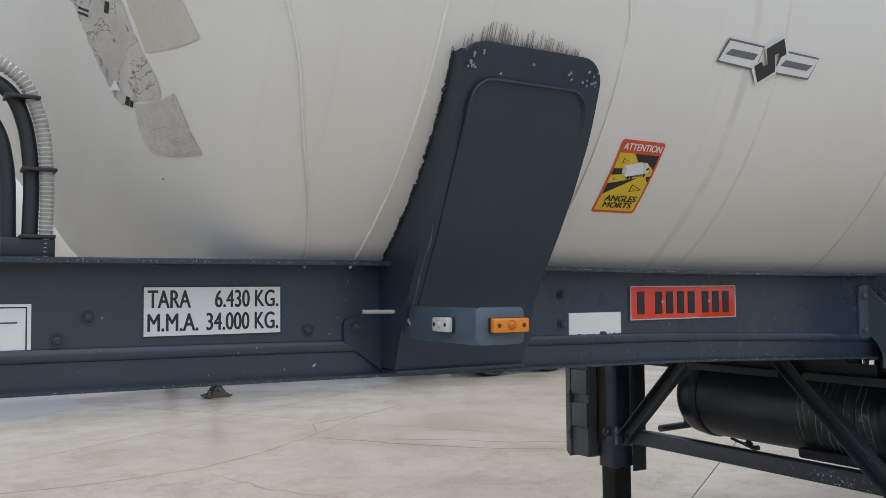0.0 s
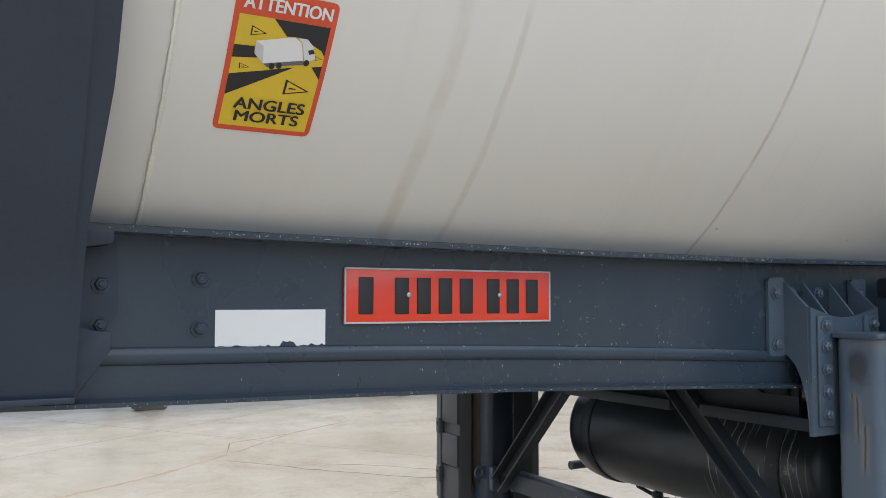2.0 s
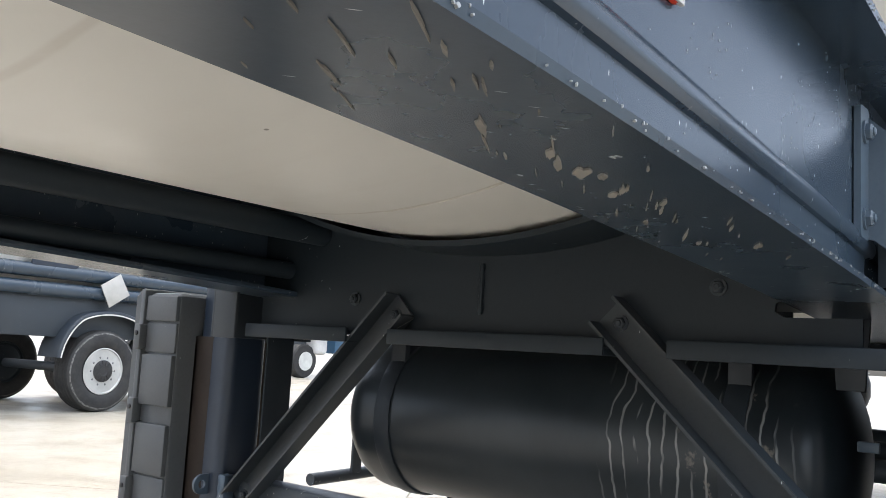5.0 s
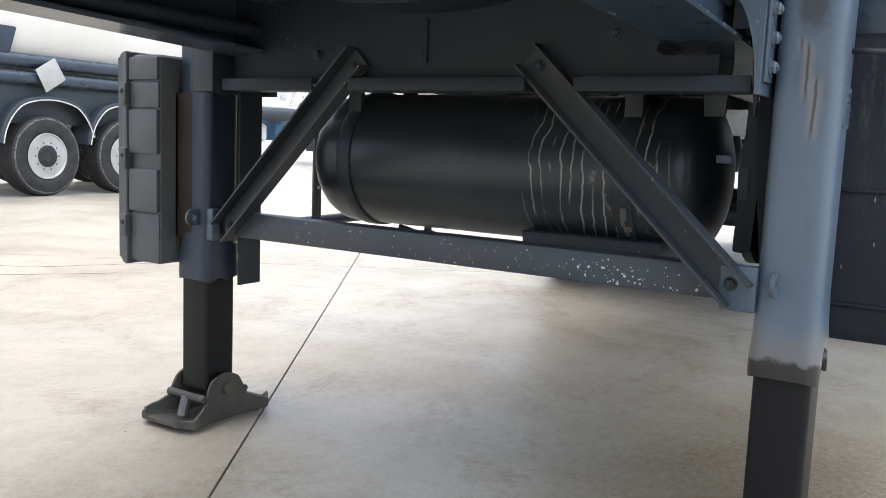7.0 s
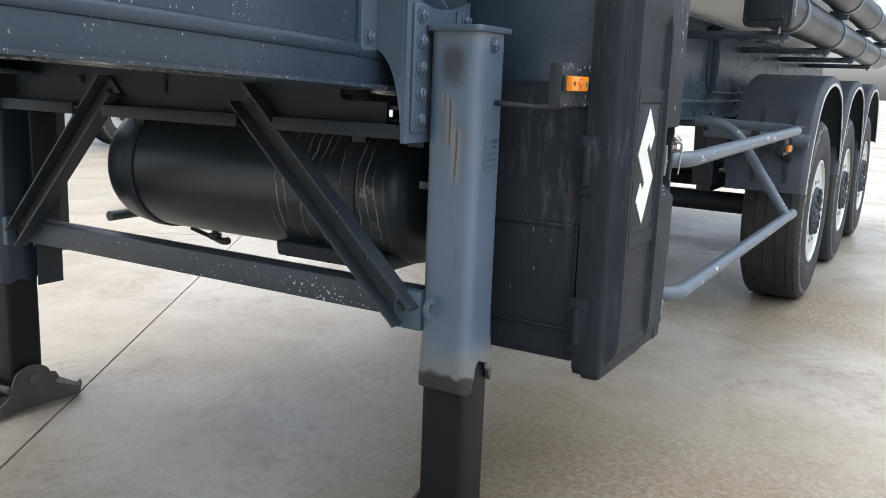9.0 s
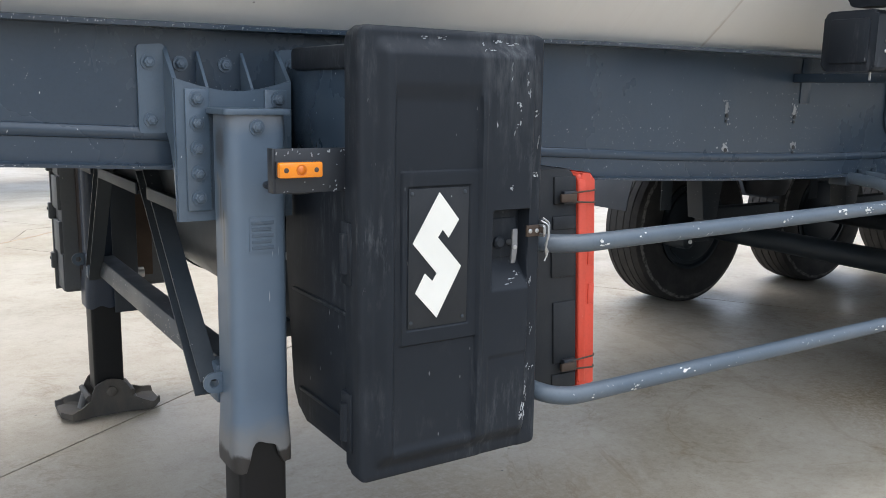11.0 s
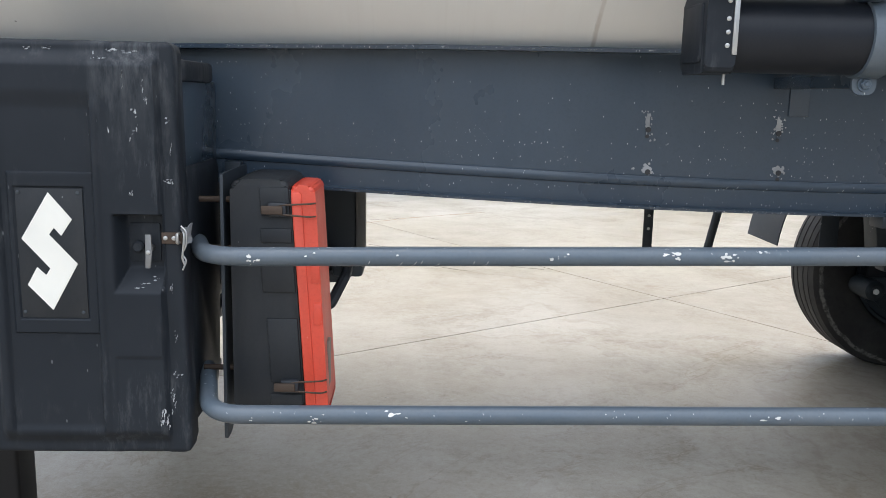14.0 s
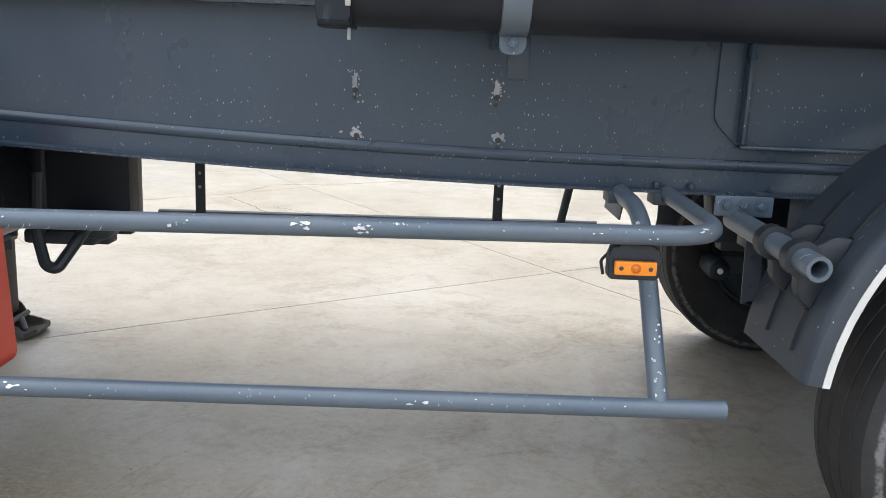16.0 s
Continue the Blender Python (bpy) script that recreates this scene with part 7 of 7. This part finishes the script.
for text, u0, u1, v, h, m in (("ATTENTION", 0.5525, 0.695, 0.2085, 0.0195, M_WHITE), ("ANGLES", 0.5662, 0.685, 0.0423, 0.0195, M_BLACK), ("MORTS", 0.5715, 0.679, 0.0195, 0.0188, M_BLACK)):
    part("letters", lettering(text, u0, u1, v, h, lambda u, v, o=0.0: on_tank(u, v, 0.0022 + o), 0.0009), m, stk)

A1 = (tank_v(2.138) - A0) * TR
emb = thing("tank_emblem", on_tank(0.9935, A1), "silver-rimmed slanted emblem on the tank", "emblem")
wings = ([(0.793, A1 - 0.034), (0.824, A1 + 0.036), (0.975, A1 + 0.034), (0.958, A1 - 0.04)], [(1.032, A1 - 0.038), (1.057, A1 + 0.034), (1.228, A1 + 0.032), (1.198, A1 - 0.038)])
for w in wings:
    cu, cv = sum(p[0] for p in w) / 4, sum(p[1] for p in w) / 4
    part("rim_plate", tank_sheet(w, 0.004), M_EMBLEM, emb)
    part("inner_panel", tank_sheet([(cu + (u - cu) * 0.95, cv + (v - cv) * 0.84) for u, v in w], 0.0055), M_SIGN, emb)
    part("print_bar", tank_sheet([(cu + (u - cu) * 0.74, cv + (v - cv) * 0.26) for u, v in w], 0.0065), M_EMBLEM, emb)
sig = [(0.955, 0.085), (1.0, 0.03), (0.975, 0.012), (0.965, 0.03), (0.95, 0.02), (0.99, -0.04), (0.94, -0.09), (0.888, -0.035), (0.91, -0.012), (0.925, -0.03), (0.94, -0.018), (0.9, 0.035)]
part("rim_plate", tank_sheet([(1.01 + (u - 0.944) * 1.1 + v * 0.35, A1 + v * 0.9) for u, v in sig], 0.0062), M_SIGN, emb)
part("dark_zigzag", tank_sheet([(1.01 + (u - 0.944) * 0.92 + v * 0.33, A1 + v * 0.78) for u, v in sig], 0.0075), M_BLACK, emb)


def ragged(pts, seed, amount=0.006, step=0.015):
    rn = random.Random(seed)
    out = []
    for (u, v), (p, q) in zip(pts, pts[1:] + pts[:1]):
        n = max(1, int(math.hypot(p - u, q - v) / step))
        out += [(u + (p - u) * k / n + rn.uniform(-amount, amount), v + (q - v) * k / n + rn.uniform(-amount, amount)) for k in range(n)]
    return out


def vz(z):
    return (tank_v(z) - A0) * TR


remains = thing("torn_sticker", on_tank(-0.714, vz(1.878)), "grey remains of a peeled sticker on the tank", "sticker")


def va(deg):
    return (radians(deg) - A0) * TR


def film(pts, seed, amount, material):
    part("film", tank_sheet(ragged([(x, va(a)) for x, a in pts], seed, amount), 0.002, 0.0006, 0.012), material, remains)


film([(-0.846, 64.5), (-0.827, 61.2), (-0.795, 56.5), (-0.767, 53.0), (-0.741, 49.8), (-0.714, 48.5), (-0.695, 50.2), (-0.648, 52.6), (-0.657, 54.5), (-0.693, 57.8), (-0.723, 61.0), (-0.738, 63.8), (-0.755, 66.7)], 1, 0.003, M_TORN)
film([(-0.694, 49.6), (-0.668, 45.1), (-0.645, 43.9), (-0.611, 45.2), (-0.557, 47.8), (-0.589, 50.2), (-0.627, 54.0), (-0.647, 52.4)], 3, 0.002, M_PALETORN)
film([(-0.749, 66.8), (-0.730, 63.9), (-0.687, 57.8), (-0.634, 60.0), (-0.597, 62.0), (-0.634, 65.9), (-0.659, 68.3)], 4, 0.0015, M_PALEFILM)
part("curled_scrap", tank_sheet([(-0.742, va(49.8)), (-0.723, va(50.9)), (-0.735, va(52.0))], 0.012), M_WHITE, remains)
for x, a, dx, da in ((-0.803, 59.6, 0.010, 0.2), (-0.803, 60.4, 0.010, 0.2), (-0.762, 62.0, 0.004, 0.9), (-0.706, 49.7, 0.004, 0.7), (-0.698, 49.6, 0.003, 0.5)):
    part("print_bar", tank_sheet([(x - dx, va(a - da)), (x - dx, va(a + da)), (x + dx, va(a + da)), (x + dx, va(a - da))], 0.0032), M_BLACK, remains)

# ---------------------------------------------------------------- hoses at the front
fh = thing("front_hoses", (-0.894, -0.03, 1.545), "black hoses and grey ribbed conduit tied together", "hose")
part("black_hose", T([(-0.918, -0.03, 1.545), (-0.913, -0.03, 1.72), (-0.925, -0.03, 1.83), (-0.957, -0.03, 1.91), (-1.03, -0.03, 1.94), (-1.3, -0.03, 1.95)], 0.0165, 12, 0.08), M_HOSE, fh)
part("black_hose", T([(-0.957, -0.02, 1.545), (-0.960, -0.02, 1.73), (-0.977, -0.02, 1.82), (-1.03, -0.02, 1.89), (-1.3, -0.02, 1.91)], 0.0165, 12, 0.08), M_HOSE, fh)
cpts = smooth_path([(-0.888, -0.045, 1.545), (-0.883, -0.045, 1.70), (-0.893, -0.045, 1.83), (-0.93, -0.045, 1.93), (-1.0, -0.045, 1.972), (-1.3, -0.045, 1.985)], 0.09, 10)
fine = []
for a, b in zip(cpts, cpts[1:]):
    n = max(1, int((b - a).length / 0.003))
    fine += [a.lerp(b, k / n) for k in range(n)]
part("ribbed_conduit", T(fine, lambda t, n=len(fine): 0.0145 + 0.0018 * math.sin(round(t * (n - 1)) * math.pi / 1.5), 10), M_CONDUIT, fh)
for x, z in ((-0.902, 1.59), (-0.9, 1.735), (-0.935, 1.89)):
    part("cable_tie", B(x - 0.036, x + 0.034, -0.066, -0.008, z - 0.004, z + 0.004, 0.002), M_BLACK, fh)
part("hose_block", B(-0.975, -0.868, -0.06, 0.03, 1.543, 1.588, 0.006), M_HOSE, fh)

# ---------------------------------------------------------------- the tank trailer parked behind
PHI = radians(5.5)
BACK = Matrix.Translation((2.42, 9.95, 0)) @ Matrix.Rotation(PHI, 4, "Z") @ Matrix.Translation((-2.27, 0.168, 0))
copy_thing(leg_near, BACK @ Matrix.Translation((2.27, -0.168, 0)))
copy_thing(leg_near, BACK @ Matrix.Translation((2.27, 2 * YC + 0.168, 0)) @ Matrix.Diagonal((1, -1, 1, 1)))
back = thing("tank_trailer", (0, 0, 0), "cream tank trailer with dark frame parked behind", "trailer")
part("tank", tank_body(-1.0, 10.6, 0.62, 1.235, YC, 2.53, 64), M_TANK, back)
for y in (0.0, 1.455):
    part("chassis_beam", B(-2.2, 11.0, y, y + 0.015, 1.10, 1.54, 0.004), M_FRAME, back)
    part("beam_flange", B(-2.2, 11.0, y - 0.06, y + 0.075, 1.085, 1.1, 0.003), M_FRAME, back)
for zc in (1.54, 1.76):
    part("side_tube", L([(0.09, 3.6), (0.09, 11.0)], (0, -0.4, zc), "x", 24), M_FRAME, back)
    part("tube_stay", B(5.0, 5.05, -0.4, 0.0, zc - 0.02, zc + 0.02, 0.004), M_FRAME, back)
part("side_panel", B(3.9, 10.8, -0.36, -0.33, 0.95, 1.5, 0.01), M_UNDER, back)
part("panel_stay", B(5.1, 5.15, -0.34, 0.01, 1.2, 1.3, 0.004), M_UNDER, back)
part("saddle_flap", P(rounded([(5.9, 1.82), (5.98, 2.16), (6.66, 2.16), (6.55, 1.82)], 0.04, 3), "y", -0.47, -0.44, 0.004), M_UNDER_BLUE, back)
part("flap_stay", B(6.2, 6.3, -0.46, -0.3, 1.84, 1.9, 0.004), M_UNDER_BLUE, back)
plc = P([(7.035, 1.364), (6.875, 1.646), (7.165, 1.823), (7.34, 1.553)], "y", -0.53, -0.515, 0.003)
part("diamond_placard", plc, M_CONDUIT, back, "tilted white placard")
part("placard_stay", B(7.06, 7.1, -0.52, -0.3, 1.66, 1.7, 0.004), M_UNDER, back)
bwheel = wheel((7.05, -0.355, WZ), "trailer wheel with a shiny alloy rim", M_ALLOY)
bguard = mudguard(7.05, 1, "dark mudguard with a white edge on the parked trailer")
for x in (8.4, 9.75):
    copy_thing(bwheel, BACK @ Matrix.Translation((x, -0.355, WZ)))
    copy_thing(bguard, BACK @ Matrix.Translation((x, -0.35, 0.7)))
for x in (7.05, 8.4, 9.75):
    copy_thing(bwheel, BACK @ Matrix.Translation((x, 2 * YC + 0.355, WZ)) @ Matrix.Diagonal((1, -1, 1, 1)))
    part("axle_tube", T([(x, -0.2, WZ), (x, 1.67, WZ)], 0.065, 12), M_UNDER, back)
    part("axle_hanger", B(x - 0.1, x + 0.1, 0.0, 0.1, WZ, 1.1, 0.01), M_UNDER, back)
bwheel.matrix_basis = BACK @ Matrix.Translation((7.05, -0.355, WZ))
bguard.matrix_basis = BACK @ Matrix.Translation((7.05, -0.35, 0.7))
back.matrix_basis = BACK

# ---------------------------------------------------------------- a lorry far behind
lorry = thing("lorry", (21.0, 18.0, 0), "distant white lorry with an open loading gantry", "lorry")
part("chassis", T([(17.5, 18.0, 1.52), (20.7, 18.0, 1.55)], 0.2, 20), M_UNDER, lorry)
part("chassis", T([(20.2, 18.6, 1.6), (27.0, 18.6, 1.62)], 0.16, 16), M_UNDER, lorry)
part("deck", B(19.6, 27.0, 18.2, 20.2, 1.74, 1.84, 0.02), M_SIGN, lorry)
part("cabin", P(rounded([(20.0, 1.8), (20.0, 2.45), (20.3, 2.9), (21.2, 2.9), (20.9, 1.8)], 0.08, 3), "y", 18.3, 20.0, 0.03), M_SIGN, lorry)
part("cabin_panel", P(rounded([(20.45, 2.0), (20.5, 2.4), (20.75, 2.5), (20.72, 2.0)], 0.03, 3), "y", 18.27, 18.31, 0.01), M_GREYPRINT, lorry)
for a, b in (((21.05, 1.85), (21.75, 2.75)), ((21.2, 1.85), (22.1, 2.95)), ((22.0, 1.84), (22.0, 2.9)), ((22.9, 1.84), (22.9, 2.9)), ((21.0, 2.05), (24.0, 2.05))):
    part("gantry_bar", T([(a[0], 18.35, a[1]), (b[0], 18.35, b[1])], 0.06, 8), M_SIGN, lorry)
part("gantry_post", B(21.9, 22.15, 18.3, 18.6, 1.84, 2.9, 0.02), M_SIGN, lorry)
part("tail_lamp", B(22.2, 22.32, 18.28, 18.34, 2.3, 2.42, 0.01), M_RED, lorry)
part("tail_lamp", B(22.55, 22.67, 18.28, 18.34, 2.2, 2.32, 0.01), M_RED, lorry)
part("tool_locker", B(20.25, 20.75, 18.3, 19.0, 0.75, 1.4, 0.03), M_BLUE, lorry)
part("fuel_tank", B(19.3, 19.85, 18.2, 19.0, 0.7, 1.25, 0.12, 4), M_GREYPRINT, lorry)
for x in (19.0, 23.5, 25.0):
    part("tyre", L([(0.3, -0.02), (0.46, 0.0), (0.5, 0.05), (0.5, 0.3), (0.46, 0.34)], (x, 18.3, 0.5), "y", 32), M_RUBBER, lorry)
    part("rim", L([(0.28, -0.03), (0.26, 0.02), (0.05, 0.0)], (x, 18.3, 0.5), "y", 24), M_RIMGREY, lorry)
    part("axle_stand", B(x - 0.1, x + 0.1, 18.4, 19.8, 0.4, 1.75, 0.02), M_UNDER, lorry)

# ---------------------------------------------------------------- concrete slabs with open joints, last
SL = 5.6
slab = bmesh.new()
box(slab, 0.004, SL - 0.004, 0.004, SL - 0.004, -0.1, 0.0)
SLAB = finish_mesh("slab", slab, M_GROUND)
TURN = Matrix.Translation((5.24, 3.375, 0)) @ Matrix.Rotation(math.atan(0.655), 4, "Z")
ORIGIN[ground.name] = Vector((0, 0, 0))
for k, (name, pts, width) in enumerate(GROUND_MARKS):
    part(name, ribbon(pts, width, 50 + k), M_JOINT if name == "crack" else M_VEIN, ground)
# a thin flat grey sheet laid on the concrete towards the parked trailer
grey_area = bmesh.new()
outline = rounded([(-4.5, 8.1), (-0.34, 9.05), (0.35, 9.6), (0.72, 10.1), (0.7, 11.0), (0.4, 11.6), (-4.5, 11.9)], 0.4, 5)
loft(grey_area, [[Vector((x, y, 0.0)) for x, y in outline], [Vector((x, y, 0.0014)) for x, y in outline]])
part("grey_patch", grey_area, M_GREYPATCH, ground, "grey patch on the yard")
for i in range(-5, 6):
    for j in range(-5, 6):
        o = new("slab", SLAB)
        o.parent = ground
        o.matrix_basis = TURN @ Matrix.Translation((i * SL, j * SL, 0))
